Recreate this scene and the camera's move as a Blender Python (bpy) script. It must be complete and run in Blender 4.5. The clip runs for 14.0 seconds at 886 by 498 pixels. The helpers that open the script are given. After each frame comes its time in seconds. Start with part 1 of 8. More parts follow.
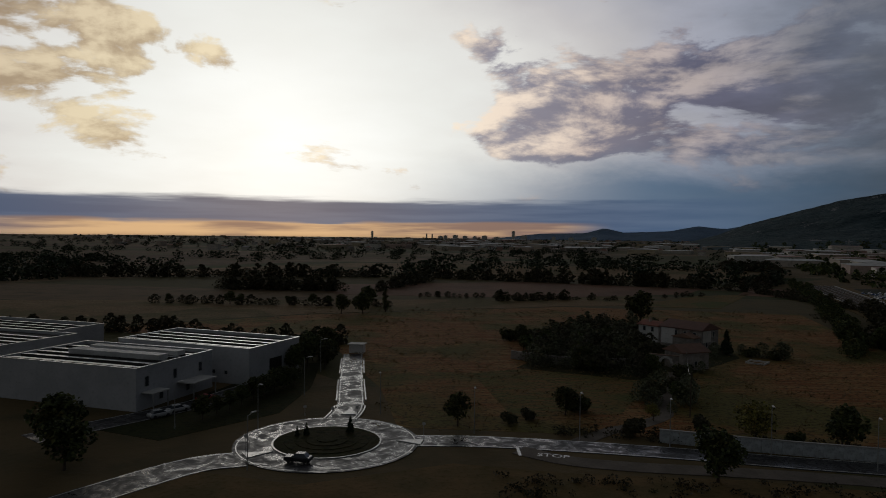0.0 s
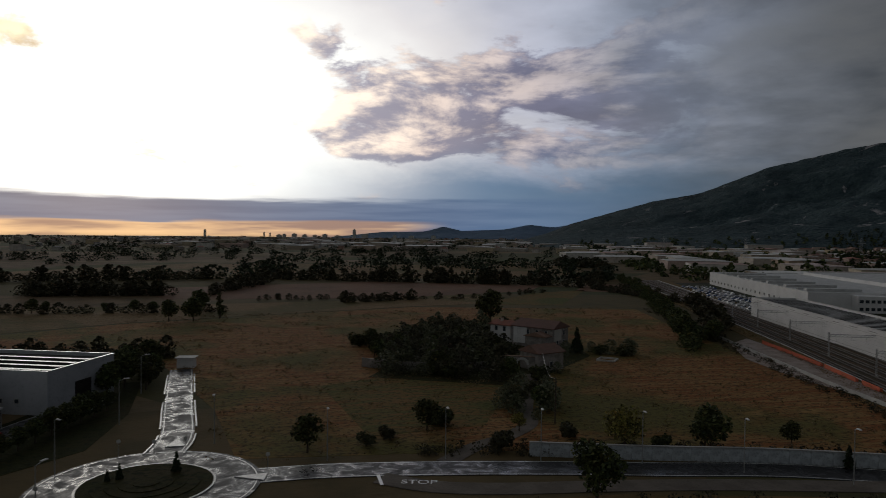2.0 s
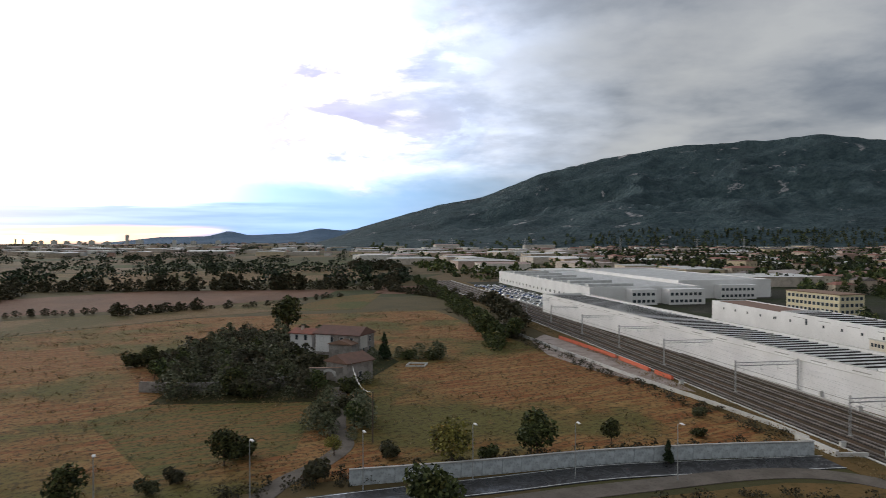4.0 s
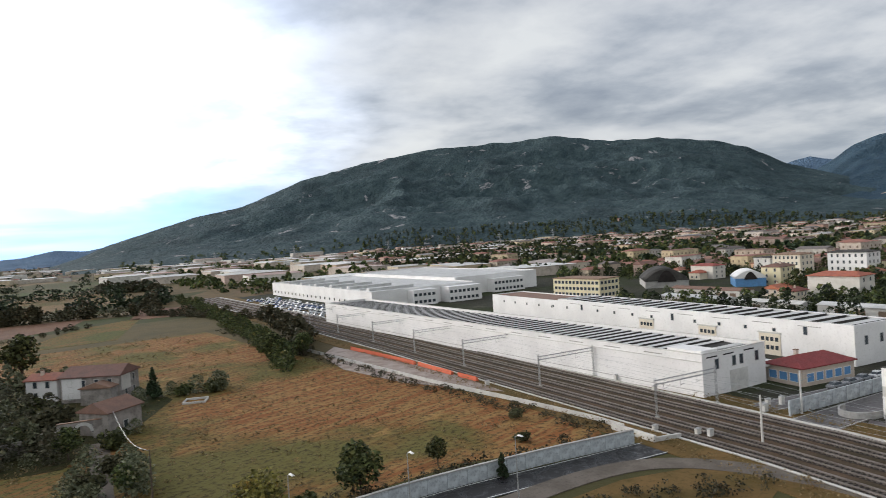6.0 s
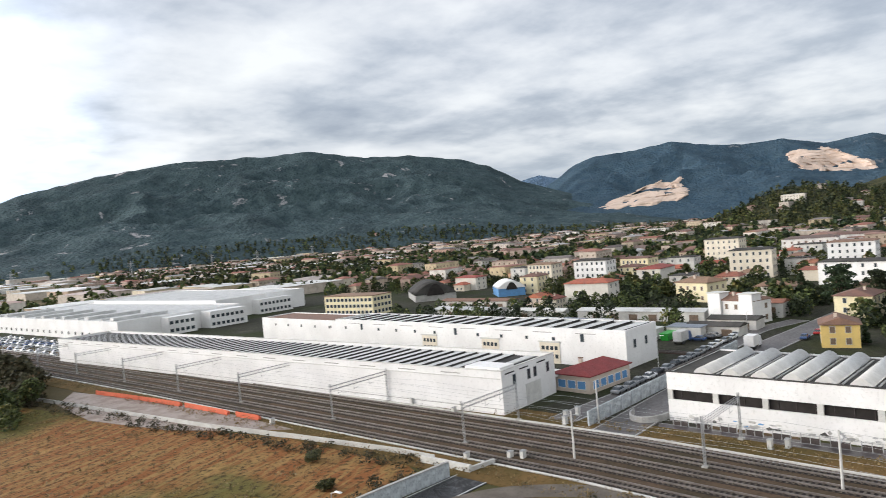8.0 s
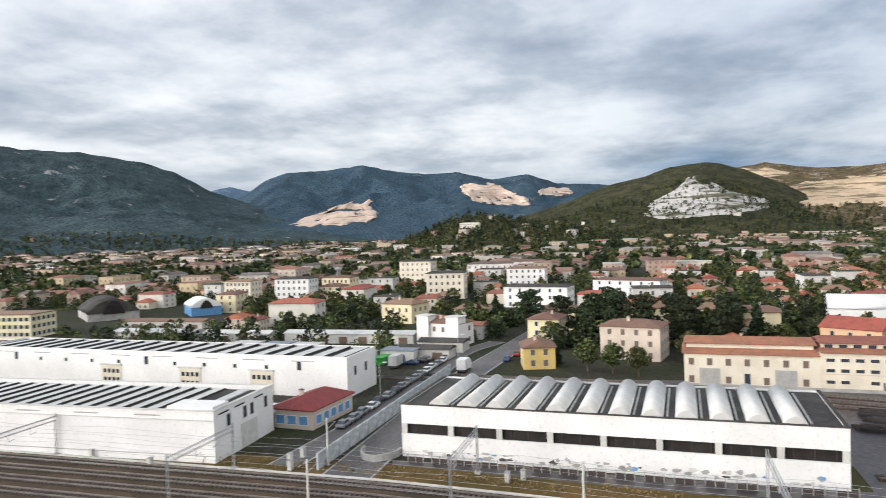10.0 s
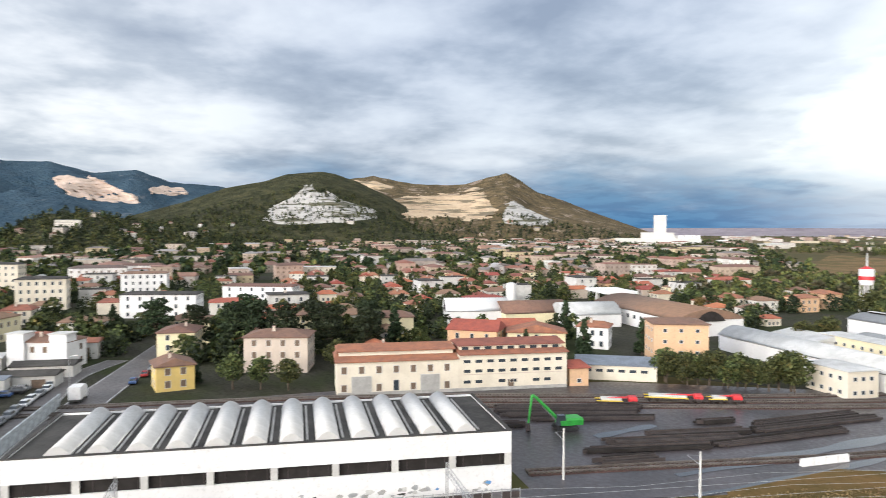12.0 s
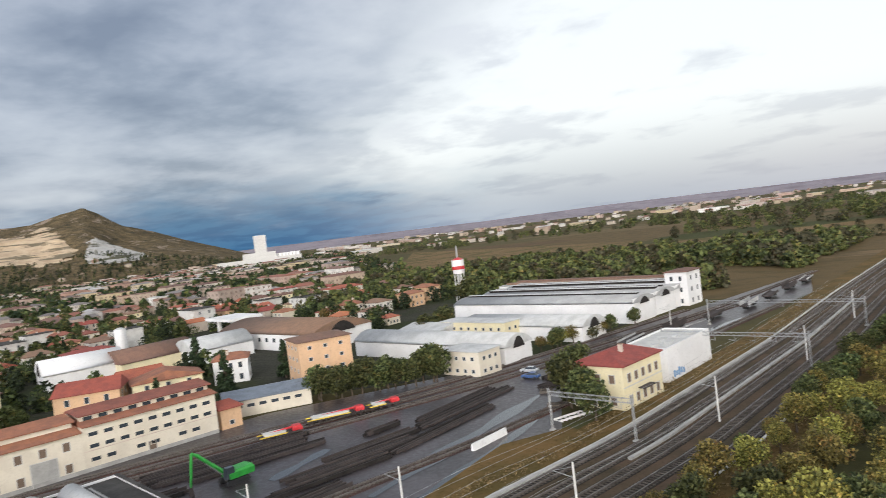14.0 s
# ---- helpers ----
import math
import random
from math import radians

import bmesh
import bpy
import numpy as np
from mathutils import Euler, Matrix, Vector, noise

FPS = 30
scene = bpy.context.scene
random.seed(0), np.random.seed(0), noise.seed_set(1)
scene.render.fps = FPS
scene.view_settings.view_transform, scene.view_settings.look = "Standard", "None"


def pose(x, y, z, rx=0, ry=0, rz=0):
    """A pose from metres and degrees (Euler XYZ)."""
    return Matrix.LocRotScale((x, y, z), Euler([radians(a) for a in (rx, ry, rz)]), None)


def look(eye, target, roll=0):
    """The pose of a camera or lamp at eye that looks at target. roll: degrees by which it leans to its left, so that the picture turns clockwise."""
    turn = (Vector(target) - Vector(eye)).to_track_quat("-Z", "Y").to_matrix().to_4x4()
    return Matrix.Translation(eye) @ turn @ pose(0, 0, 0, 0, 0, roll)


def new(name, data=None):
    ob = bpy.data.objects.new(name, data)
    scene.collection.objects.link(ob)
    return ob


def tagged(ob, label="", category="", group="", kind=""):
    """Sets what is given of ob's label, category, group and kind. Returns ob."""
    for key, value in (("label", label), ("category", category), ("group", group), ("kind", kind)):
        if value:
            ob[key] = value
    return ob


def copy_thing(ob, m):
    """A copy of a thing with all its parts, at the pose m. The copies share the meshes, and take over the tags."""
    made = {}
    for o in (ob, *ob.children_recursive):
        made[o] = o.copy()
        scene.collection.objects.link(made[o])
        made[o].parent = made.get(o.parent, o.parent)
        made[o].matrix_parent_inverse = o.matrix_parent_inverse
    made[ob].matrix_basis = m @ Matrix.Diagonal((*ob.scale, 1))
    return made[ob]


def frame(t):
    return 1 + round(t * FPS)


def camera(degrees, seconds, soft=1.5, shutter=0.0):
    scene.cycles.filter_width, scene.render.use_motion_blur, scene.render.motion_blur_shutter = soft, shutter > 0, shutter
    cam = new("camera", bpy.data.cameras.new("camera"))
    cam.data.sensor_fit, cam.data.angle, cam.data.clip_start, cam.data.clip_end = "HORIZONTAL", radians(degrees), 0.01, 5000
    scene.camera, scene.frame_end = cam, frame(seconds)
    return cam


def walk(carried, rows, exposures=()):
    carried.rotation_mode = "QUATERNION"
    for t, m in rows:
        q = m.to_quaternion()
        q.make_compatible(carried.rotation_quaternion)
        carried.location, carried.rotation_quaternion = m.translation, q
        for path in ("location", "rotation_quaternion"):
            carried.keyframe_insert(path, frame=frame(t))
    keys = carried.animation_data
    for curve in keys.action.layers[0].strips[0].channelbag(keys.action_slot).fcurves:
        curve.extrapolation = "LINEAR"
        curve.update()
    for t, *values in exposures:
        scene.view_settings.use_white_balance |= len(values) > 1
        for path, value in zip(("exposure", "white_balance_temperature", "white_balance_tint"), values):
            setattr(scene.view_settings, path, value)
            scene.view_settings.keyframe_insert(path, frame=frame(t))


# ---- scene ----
cam = camera(64.83, 14.0, soft=0.8, shutter=0.3)
# seconds, eye x, y, z, turn to the left, tilt up, lean
ROWS = [
    (0.0, -0.00, 0.00, 35.93, 0.00, -1.31, 0.66),
    (0.5, -0.49, 3.59, 35.88, -2.66, -1.30, 0.72),
    (1.0, -0.87, 7.25, 35.87, -5.72, -1.31, 0.63),
    (1.5, -1.12, 10.96, 35.85, -9.42, -1.29, 0.60),
    (2.0, -1.17, 14.72, 35.81, -13.05, -1.30, 0.57),
    (2.2, -1.17, 16.22, 35.79, -14.52, -1.30, 0.61),
    (4.3, 0.97, 31.68, 34.89, -33.01, -0.96, -0.13),
    (4.5, 1.39, 33.31, 34.89, -34.93, -0.99, -0.08),
    (5.0, 2.50, 37.36, 34.93, -39.73, -1.00, -0.03),
    (5.5, 3.90, 41.26, 34.98, -44.49, -1.02, 0.00),
    (5.6, 4.21, 42.00, 34.99, -45.45, -1.03, 0.00),
    (5.7, 4.53, 42.73, 35.01, -46.35, -1.08, -3.70),
    (6.0, 5.46, 44.89, 35.04, -49.18, -1.10, -3.80),
    (6.5, 7.25, 48.20, 35.14, -54.02, -1.15, -3.88),
    (7.0, 8.97, 51.23, 35.32, -58.85, -1.22, -4.79),
    (7.2, 9.69, 52.42, 35.39, -60.82, -1.25, -4.93),
    (9.3, 20.96, 64.30, 36.31, -84.16, -1.47, -3.12),
    (9.5, 22.31, 65.06, 36.35, -86.82, -1.49, -2.62),
    (10.0, 25.75, 66.78, 36.43, -94.18, -1.51, -1.89),
    (10.5, 29.37, 68.22, 36.47, -101.83, -1.55, -1.25),
    (11.0, 32.98, 69.26, 36.50, -109.39, -1.60, -1.12),
    (11.5, 36.53, 69.83, 36.50, -116.97, -1.64, 0.05),
    (12.0, 39.92, 70.22, 36.48, -125.00, -1.64, 0.14),
    (12.5, 43.36, 70.13, 36.47, -133.40, -1.68, -1.20),
    (13.0, 46.64, 69.37, 36.45, -141.55, -1.71, -3.85),
    (13.5, 49.89, 68.14, 36.39, -149.57, -1.75, -6.44),
    (14.0, 52.94, 66.58, 36.36, -157.08, -1.76, -6.97),
]
EXPOSURES = [(0.0, -4.36), (2.2, -3.65), (3.2, -2.45), (4.3, -1.52), (5.0, -1.32), (6.0, -1.02), (7.0, -0.76), (9.0, -0.62), (12.5, -0.45), (14.0, -0.9)]
walk(cam, [(t, pose(x, y, z, 90 + pitch, 0, yaw) @ pose(0, 0, 0, 0, 0, roll)) for t, x, y, z, yaw, pitch, roll in ROWS], EXPOSURES)

# ---- sky and sun ----
SUN_AZ, SUN_EL = -14.0, 11.0  # degrees clockwise from +y, degrees up


def toward(az, el=0.0):
    a, e = radians(az), radians(el)
    return Vector((math.sin(a) * math.cos(e), math.cos(a) * math.cos(e), math.sin(e)))


class Nodes:
    """Short hand to write node trees."""

    def __init__(self, tree):
        self.tree = tree

    def add(self, kind, ins=(), **props):
        n = self.tree.nodes.new(kind)
        for k, v in props.items():
            setattr(n, k, v)
        for k, v in dict(ins).items():
            if isinstance(v, bpy.types.NodeSocket):
                self.tree.links.new(v, n.inputs[k])
            else:
                n.inputs[k].default_value = v
        return n

    def math(self, op, a, b=0.0, clamp=False):
        return self.add("ShaderNodeMath", {0: a, 1: b}, operation=op, use_clamp=clamp).outputs[0]

    def vmath(self, op, a, b=(0, 0, 0)):
        n = self.add("ShaderNodeVectorMath", {0: a, 1: b}, operation=op)
        return n.outputs["Value"] if op == "DOT_PRODUCT" else n.outputs[0]

    def smooth(self, v, lo, hi, a=0.0, b=1.0):
        return self.add("ShaderNodeMapRange", {0: v, 1: lo, 2: hi, 3: a, 4: b}, interpolation_type="SMOOTHSTEP").outputs[0]

    def mix(self, f, a, b, blend="MIX"):
        n = self.add("ShaderNodeMix", data_type="RGBA", blend_type=blend)
        for s, v in zip((n.inputs[0], n.inputs[6], n.inputs[7]), (f, a, b)):
            if isinstance(v, bpy.types.NodeSocket):
                self.tree.links.new(v, s)
            elif isinstance(v, (int, float)):
                s.default_value = v
            else:
                s.default_value = (*v[:3], 1)
        return n.outputs[2]

    def noise(self, vec, scale, detail=6.0, rough=0.55, dist=0.0):
        return self.add("ShaderNodeTexNoise", {"Vector": vec, "Scale": scale, "Detail": detail, "Roughness": rough, "Distortion": dist}).outputs[0]

    def ramp(self, f, stops):
        n = self.add("ShaderNodeValToRGB", {0: f})
        e = n.color_ramp.elements
        while len(e) < len(stops):
            e.new(0.5)
        for el, (p, c) in zip(e, stops):
            el.position, el.color = p, (*c, 1)
        return n.outputs[0]


world = bpy.data.worlds.new("evening_sky")
scene.world = world
world.use_nodes = True
world.node_tree.nodes.clear()
W = Nodes(world.node_tree)
way = W.add("ShaderNodeTexCoord").outputs["Generated"]
sxyz = W.add("ShaderNodeSeparateXYZ", {0: way})
up = W.math("MAXIMUM", sxyz.outputs[2], 0.0)
flat = W.add("ShaderNodeCombineXYZ", {0: sxyz.outputs[0], 1: sxyz.outputs[1]}).outputs[0]
level = W.add("ShaderNodeVectorMath", {0: flat}, operation="NORMALIZE").outputs[0]
deck = W.add("ShaderNodeVectorMath", {0: flat, "Scale": W.math("DIVIDE", 1.0, W.math("ADD", up, 0.16))}, operation="SCALE").outputs[0]
deck = W.add("ShaderNodeMapping", {0: deck, "Location": (3.1, 1.7, 0.0), "Rotation": (0, 0, radians(28))}).outputs[0]
billow = W.noise(deck, 1.35, 8, 0.54, 0.1)
wisps = W.noise(deck, 3.4, 7, 0.55, 0.15)
body = W.math("ADD", W.math("MULTIPLY", billow, 0.70), W.math("MULTIPLY", wisps, 0.30))
# underside of the deck, a little lighter where the layer next to it towards the sun is thinner
lean = tuple(v * 0.12 for v in (toward(-20).x, toward(-20).y, 0.0))
thin = W.noise(W.vmath("ADD", deck, lean), 1.35, 8, 0.54, 0.1)
relief = W.math("MULTIPLY", W.math("SUBTRACT", thin, billow), 0.45)
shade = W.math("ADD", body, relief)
clouds = W.ramp(shade, [(0.36, (0.71, 0.81, 1.01)), (0.44, (0.99, 1.09, 1.27)), (0.50, (1.33, 1.41, 1.56)), (0.56, (1.61, 1.67, 1.78)), (0.64, (1.88, 1.93, 1.99))])
nishita = W.add("ShaderNodeTexSky", sky_type="NISHITA", sun_disc=False, sun_elevation=radians(SUN_EL), sun_rotation=radians(SUN_AZ), air_density=1.2, dust_density=2.0).outputs[0]
# the rain cloud deck stands to the east, heaviest in the south-east; open evening sky to the west and south
az = W.math("MULTIPLY", W.math("ARCTAN2", sxyz.outputs[0], sxyz.outputs[1]), 57.2958)
az = W.add("ShaderNodeMath", {0: az, 1: 270.0, 2: -90.0}, operation="WRAP").outputs[0]  # degrees clockwise from +y
el = W.math("MULTIPLY", W.math("ARCSINE", sxyz.outputs[2]), 57.2958)
east = W.vmath("DOT_PRODUCT", level, tuple(toward(96)))
sunny = W.vmath("DOT_PRODUCT", level, tuple(toward(-4)))
heavy = W.smooth(W.vmath("DOT_PRODUCT", level, tuple(toward(131))), 0.82, 1.0)
clouds = W.mix(heavy, clouds, W.mix(1.0, clouds, (0.68, 0.72, 0.80), "MULTIPLY"))
# the deck's ragged southern edge leans over to the south-west as it rises
edge = W.math("SUBTRACT", W.math("ADD", az, W.math("MULTIPLY", W.math("SUBTRACT", 0.5, body), 55.0)), W.math("MULTIPLY", W.math("MINIMUM", el, 25.0), 1.1))
clear = W.smooth(edge, 152.0, 137.0)
closed = W.smooth(W.math("ADD", east, W.math("MULTIPLY", W.math("SUBTRACT", body, 0.5), 0.8)), 0.0, 0.62)
closed = W.math("MULTIPLY", closed, clear)
open_sky = W.mix(W.smooth(body, 0.38, 0.50), (1.72, 1.79, 1.93), (2.21, 2.29, 2.35))
sky = W.mix(closed, open_sky, clouds)
# the western sky brightens towards the sun behind the haze
off_az = W.math("ADD", az, 13.0)
off_el = W.math("MULTIPLY", W.math("SUBTRACT", el, 7.0), 1.25)
veil = W.math("MULTIPLY", W.math("SUBTRACT", billow, 0.5), 16.0)
from_sun = W.math("ADD", W.math("SQRT", W.math("ADD", W.math("MULTIPLY", off_az, off_az), W.math("MULTIPLY", off_el, off_el))), veil)
west_light = W.ramp(W.math("DIVIDE", from_sun, 60.0), [(0.0, (25, 26, 26)), (0.22, (21, 21.5, 21)), (0.33, (19, 18.9, 18.4)), (0.43, (14.6, 14.2, 14.4)), (0.56, (9.6, 9.9, 11.6)), (0.72, (5.2, 6.0, 7.8)), (0.97, (2.6, 2.9, 3.5))])
ragged = W.smooth(shade, 0.38, 0.60, 0.60, 1.12)
ragged = W.math("ADD", 1.0, W.math("MULTIPLY", W.math("SUBTRACT", ragged, 1.0), W.smooth(az, 8.0, 30.0)))
west_light = W.add("ShaderNodeVectorMath", {0: west_light, "Scale": ragged}, operation="SCALE").outputs[0]
# heaped clouds, cream on the side towards the sun, violet-grey below
puffs = W.add("ShaderNodeCombineXYZ", {0: W.math("MULTIPLY", az, 0.085), 1: W.math("MULTIPLY", el, 0.21), 2: 3.7}).outputs[0]
heaps = W.noise(puffs, 1.0, 12, 0.60, 0.25)
rim = W.noise(W.vmath("ADD", puffs, (-0.16, 0.20, 0.0)), 1.0, 12, 0.60, 0.25)
right_bank = W.math("MULTIPLY", W.smooth(az, -3.0, 9.0), W.math("MULTIPLY", W.smooth(el, 4.6, 7.0), W.smooth(el, 19.0, 12.0)))
left_bank = W.math("MULTIPLY", W.smooth(az, -20.0, -27.0), W.smooth(el, 7.0, 11.0))
streaks = W.math("MULTIPLY", W.smooth(az, 16.0, 34.0), W.smooth(el, 5.0, 8.0))
gather = W.math("ADD", W.math("MAXIMUM", right_bank, left_bank), W.math("MULTIPLY", streaks, 0.25))
heap_mask = W.math("MULTIPLY", W.smooth(W.math("ADD", heaps, W.math("MULTIPLY", gather, 0.17)), 0.575, 0.65), W.smooth(az, 40.0, 20.0))
heap_light = W.smooth(W.math("SUBTRACT", heaps, rim), -0.05, 0.13)
warm = W.smooth(az, 6.0, -16.0)
heap_tint = W.mix(heap_light, W.mix(warm, (0.34, 0.33, 0.42), (0.52, 0.40, 0.28)), W.mix(warm, (1.18, 1.00, 0.86), (0.95, 0.80, 0.58)))
west_sky = W.mix(heap_mask, west_light, W.mix(1.0, west_light, heap_tint, "MULTIPLY"))
# blue rain light under the heaps
curtain = W.math("MULTIPLY", W.smooth(W.math("ADD", el, W.math("MULTIPLY", W.math("SUBTRACT", heaps, 0.5), 7.0)), 8.2, 3.2), W.smooth(W.math("ADD", az, W.math("MULTIPLY", el, -1.2)), -14.0, 12.0))
west_sky = W.mix(W.math("MULTIPLY", curtain, 0.92), west_sky, W.ramp(W.math("DIVIDE", az, 60.0, True), [(0.06, (4.4, 6.0, 8.4)), (0.28, (1.35, 3.0, 5.3)), (0.58, (0.95, 1.8, 2.9)), (0.9, (1.1, 1.5, 2.0))]))
sky = W.mix(W.smooth(from_sun, 66.0, 36.0), sky, west_sky)
# blue rain curtain low in the south-east, a dark bank and a burning strip low in the west
rain = W.mix(W.smooth(wisps, 0.4, 0.6), (0.07, 0.32, 0.72), (0.12, 0.43, 0.86))
low_edge = W.math("ADD", up, W.math("MULTIPLY", W.math("SUBTRACT", billow, 0.5), 0.10))
south_east = W.smooth(W.vmath("DOT_PRODUCT", level, tuple(toward(132))), 0.80, 0.99)
sky = W.mix(W.math("MULTIPLY", W.smooth(low_edge, 0.115, 0.03), south_east), sky, rain)
haze = W.mix(W.smooth(east, -0.2, 0.6), (1.21, 1.24, 1.38), (0.63, 0.83, 1.10))
sky = W.mix(W.math("MULTIPLY", W.smooth(up, 0.14, 0.0), W.math("MULTIPLY", W.math("SUBTRACT", 0.8, south_east), W.smooth(from_sun, 48.0, 66.0))), sky, haze)
bank_noise = W.noise(W.add("ShaderNodeMapping", {0: way, "Scale": (4.0, 4.0, 60.0)}).outputs[0], 1.0, 6, 0.55)
bank_top = W.math("ADD", up, W.math("MULTIPLY", W.math("SUBTRACT", bank_noise, 0.5), 0.03))
facing = W.math("MULTIPLY", W.smooth(az, 30.0, 12.0), W.smooth(az, -70.0, -40.0))
bank_color = W.mix(W.smooth(bank_noise, 0.35, 0.65), (1.0, 2.2, 4.4), (2.0, 3.3, 5.6))
sky = W.mix(W.math("MULTIPLY", W.smooth(bank_top, 0.050, 0.040), facing), sky, bank_color)
strip = W.math("MULTIPLY", W.smooth(bank_top, 0.017, 0.011), W.math("MULTIPLY", W.smooth(az, 14.0, 8.0), W.smooth(az, -42.0, -26.0)))
sky = W.mix(strip, sky, W.mix(W.smooth(bank_noise, 0.4, 0.62), (5.5, 3.7, 3.3), (17.0, 11.0, 6.0)))
sky = W.mix(0.05, sky, nishita)
below = W.smooth(sxyz.outputs[2], -0.02, 0.0)
sky = W.mix(below, (0.10, 0.10, 0.09), sky)
bg = W.add("ShaderNodeBackground", {0: sky, 1: 0.80})
W.tree.links.new(bg.outputs[0], W.add("ShaderNodeOutputWorld").inputs[0])

sun_data = bpy.data.lights.new("sun", "SUN")
sun_data.energy, sun_data.angle, sun_data.color = 1.25, radians(10), (1.0, 0.92, 0.82)
sun = new("sun", sun_data)
sun.matrix_world = look(toward(SUN_AZ, SUN_EL) * 500, (0, 0, 0))

# ---- materials ----
def material(name, color, second=None, rough=0.8, metal=0.0, scale=0.4, fine=6.0, bump=0.15, third=None, random_tint=0.0, spec=0.5, coat=0.0):
    """A plain surface with variation at two scales, in metres of the object's own space."""
    m = bpy.data.materials.new(name)
    m.use_nodes = True
    N = Nodes(m.node_tree)
    bsdf = m.node_tree.nodes["Principled BSDF"]
    at = N.add("ShaderNodeTexCoord").outputs["Object"]
    big = N.noise(at, scale, 5, 0.6)
    small = N.noise(at, scale * fine, 6, 0.65)
    second = second or tuple(c * 0.72 for c in color)
    col = N.mix(N.smooth(big, 0.36, 0.66), color, second)
    third = third or tuple(c * 0.6 for c in second)
    col = N.mix(N.math("MULTIPLY", N.smooth(small, 0.5, 0.75), 0.55), col, third)
    if random_tint:
        rnd = N.add("ShaderNodeObjectInfo").outputs["Random"]
        col = N.add("ShaderNodeHueSaturation", {"Hue": N.math("ADD", 0.5, N.math("MULTIPLY", N.math("SUBTRACT", rnd, 0.5), random_tint * 0.12)), "Saturation": 1.0, "Value": N.math("ADD", 1.0 - random_tint, N.math("MULTIPLY", rnd, 2 * random_tint)), "Fac": 1.0, "Color": col}).outputs[0]
    m.node_tree.links.new(col, bsdf.inputs["Base Color"])
    bsdf.inputs["Metallic"].default_value = metal
    bsdf.inputs["Specular IOR Level"].default_value = spec
    m.node_tree.links.new(N.smooth(small, 0.3, 0.7, max(rough - 0.1, 0.03), min(rough + 0.1, 1.0)), bsdf.inputs["Roughness"])
    if bump:
        b = N.add("ShaderNodeBump", {"Strength": bump, "Distance": 0.3 / max(scale * fine, 0.05) * 0.5, "Height": small})
        m.node_tree.links.new(b.outputs[0], bsdf.inputs["Normal"])
    return m


def island_material(name, stops, rough=0.85, scale=0.3):
    """Colour chosen piece by piece within one mesh."""
    m = bpy.data.materials.new(name)
    m.use_nodes = True
    N = Nodes(m.node_tree)
    bsdf = m.node_tree.nodes["Principled BSDF"]
    rnd = N.add("ShaderNodeNewGeometry").outputs["Random Per Island"]
    col = N.ramp(rnd, stops)
    at = N.add("ShaderNodeTexCoord").outputs["Object"]
    col = N.mix(N.smooth(N.noise(at, scale, 5, 0.6), 0.4, 0.7, 0.0, 0.35), col, (0.05, 0.045, 0.04))
    m.node_tree.links.new(col, bsdf.inputs["Base Color"])
    bsdf.inputs["Roughness"].default_value = rough
    return m


def leaf_material(name, dark, light, autumn=None):
    m = bpy.data.materials.new(name)
    m.use_nodes = True
    N = Nodes(m.node_tree)
    bsdf = m.node_tree.nodes["Principled BSDF"]
    rnd = N.add("ShaderNodeNewGeometry").outputs["Random Per Island"]
    ob = N.add("ShaderNodeObjectInfo").outputs["Random"]
    col = N.mix(rnd, dark, light)
    if autumn:
        at = N.add("ShaderNodeTexCoord").outputs["Object"]
        col = N.mix(N.math("MULTIPLY", N.smooth(N.noise(at, 0.35, 3), 0.5, 0.7), N.smooth(rnd, 0.2, 0.9)), col, autumn)
    col = N.add("ShaderNodeHueSaturation", {"Hue": N.math("ADD", 0.47, N.math("MULTIPLY", ob, 0.05)), "Saturation": 0.95, "Value": N.math("ADD", 0.7, N.math("MULTIPLY", ob, 0.6)), "Fac": 1.0, "Color": col}).outputs[0]
    m.node_tree.links.new(col, bsdf.inputs["Base Color"])
    bsdf.inputs["Roughness"].default_value = 0.7
    bsdf.inputs["Specular IOR Level"].default_value = 0.25
    return m


M = {}
M["white_wall"] = material("white_wall", (0.72, 0.71, 0.70), (0.64, 0.63, 0.62), 0.8, scale=0.12, fine=14, bump=0.05, third=(0.44, 0.43, 0.41))
M["cream_wall"] = material("cream_wall", (0.66, 0.60, 0.49), (0.58, 0.52, 0.42), 0.85, scale=0.25, fine=10, bump=0.1, third=(0.44, 0.38, 0.31))
M["pale_wall"] = material("pale_wall", (0.60, 0.57, 0.52), (0.52, 0.49, 0.44), 0.85, scale=0.25, fine=10, bump=0.1, third=(0.40, 0.37, 0.33))
M["yellow_wall"] = material("yellow_wall", (0.66, 0.48, 0.16), (0.58, 0.42, 0.15), 0.85, scale=0.25, fine=10, third=(0.42, 0.31, 0.13))
M["pale_yellow"] = material("pale_yellow", (0.70, 0.62, 0.40), (0.62, 0.55, 0.37), 0.8, scale=0.2, fine=10)
M["orange_wall"] = material("orange_wall", (0.62, 0.40, 0.24), (0.55, 0.36, 0.22), 0.85, scale=0.25, fine=8)
M["beige_wall"] = material("beige_wall", (0.56, 0.47, 0.39), (0.49, 0.41, 0.34), 0.85, scale=0.3, fine=9, third=(0.36, 0.30, 0.25))
M["stone_wall"] = material("stone_wall", (0.33, 0.30, 0.275), (0.19, 0.17, 0.155), 0.95, scale=0.5, fine=5, bump=0.6, third=(0.075, 0.068, 0.058))
M["concrete"] = material("concrete", (0.38, 0.37, 0.35), (0.28, 0.275, 0.26), 0.85, scale=0.3, fine=12, bump=0.2)
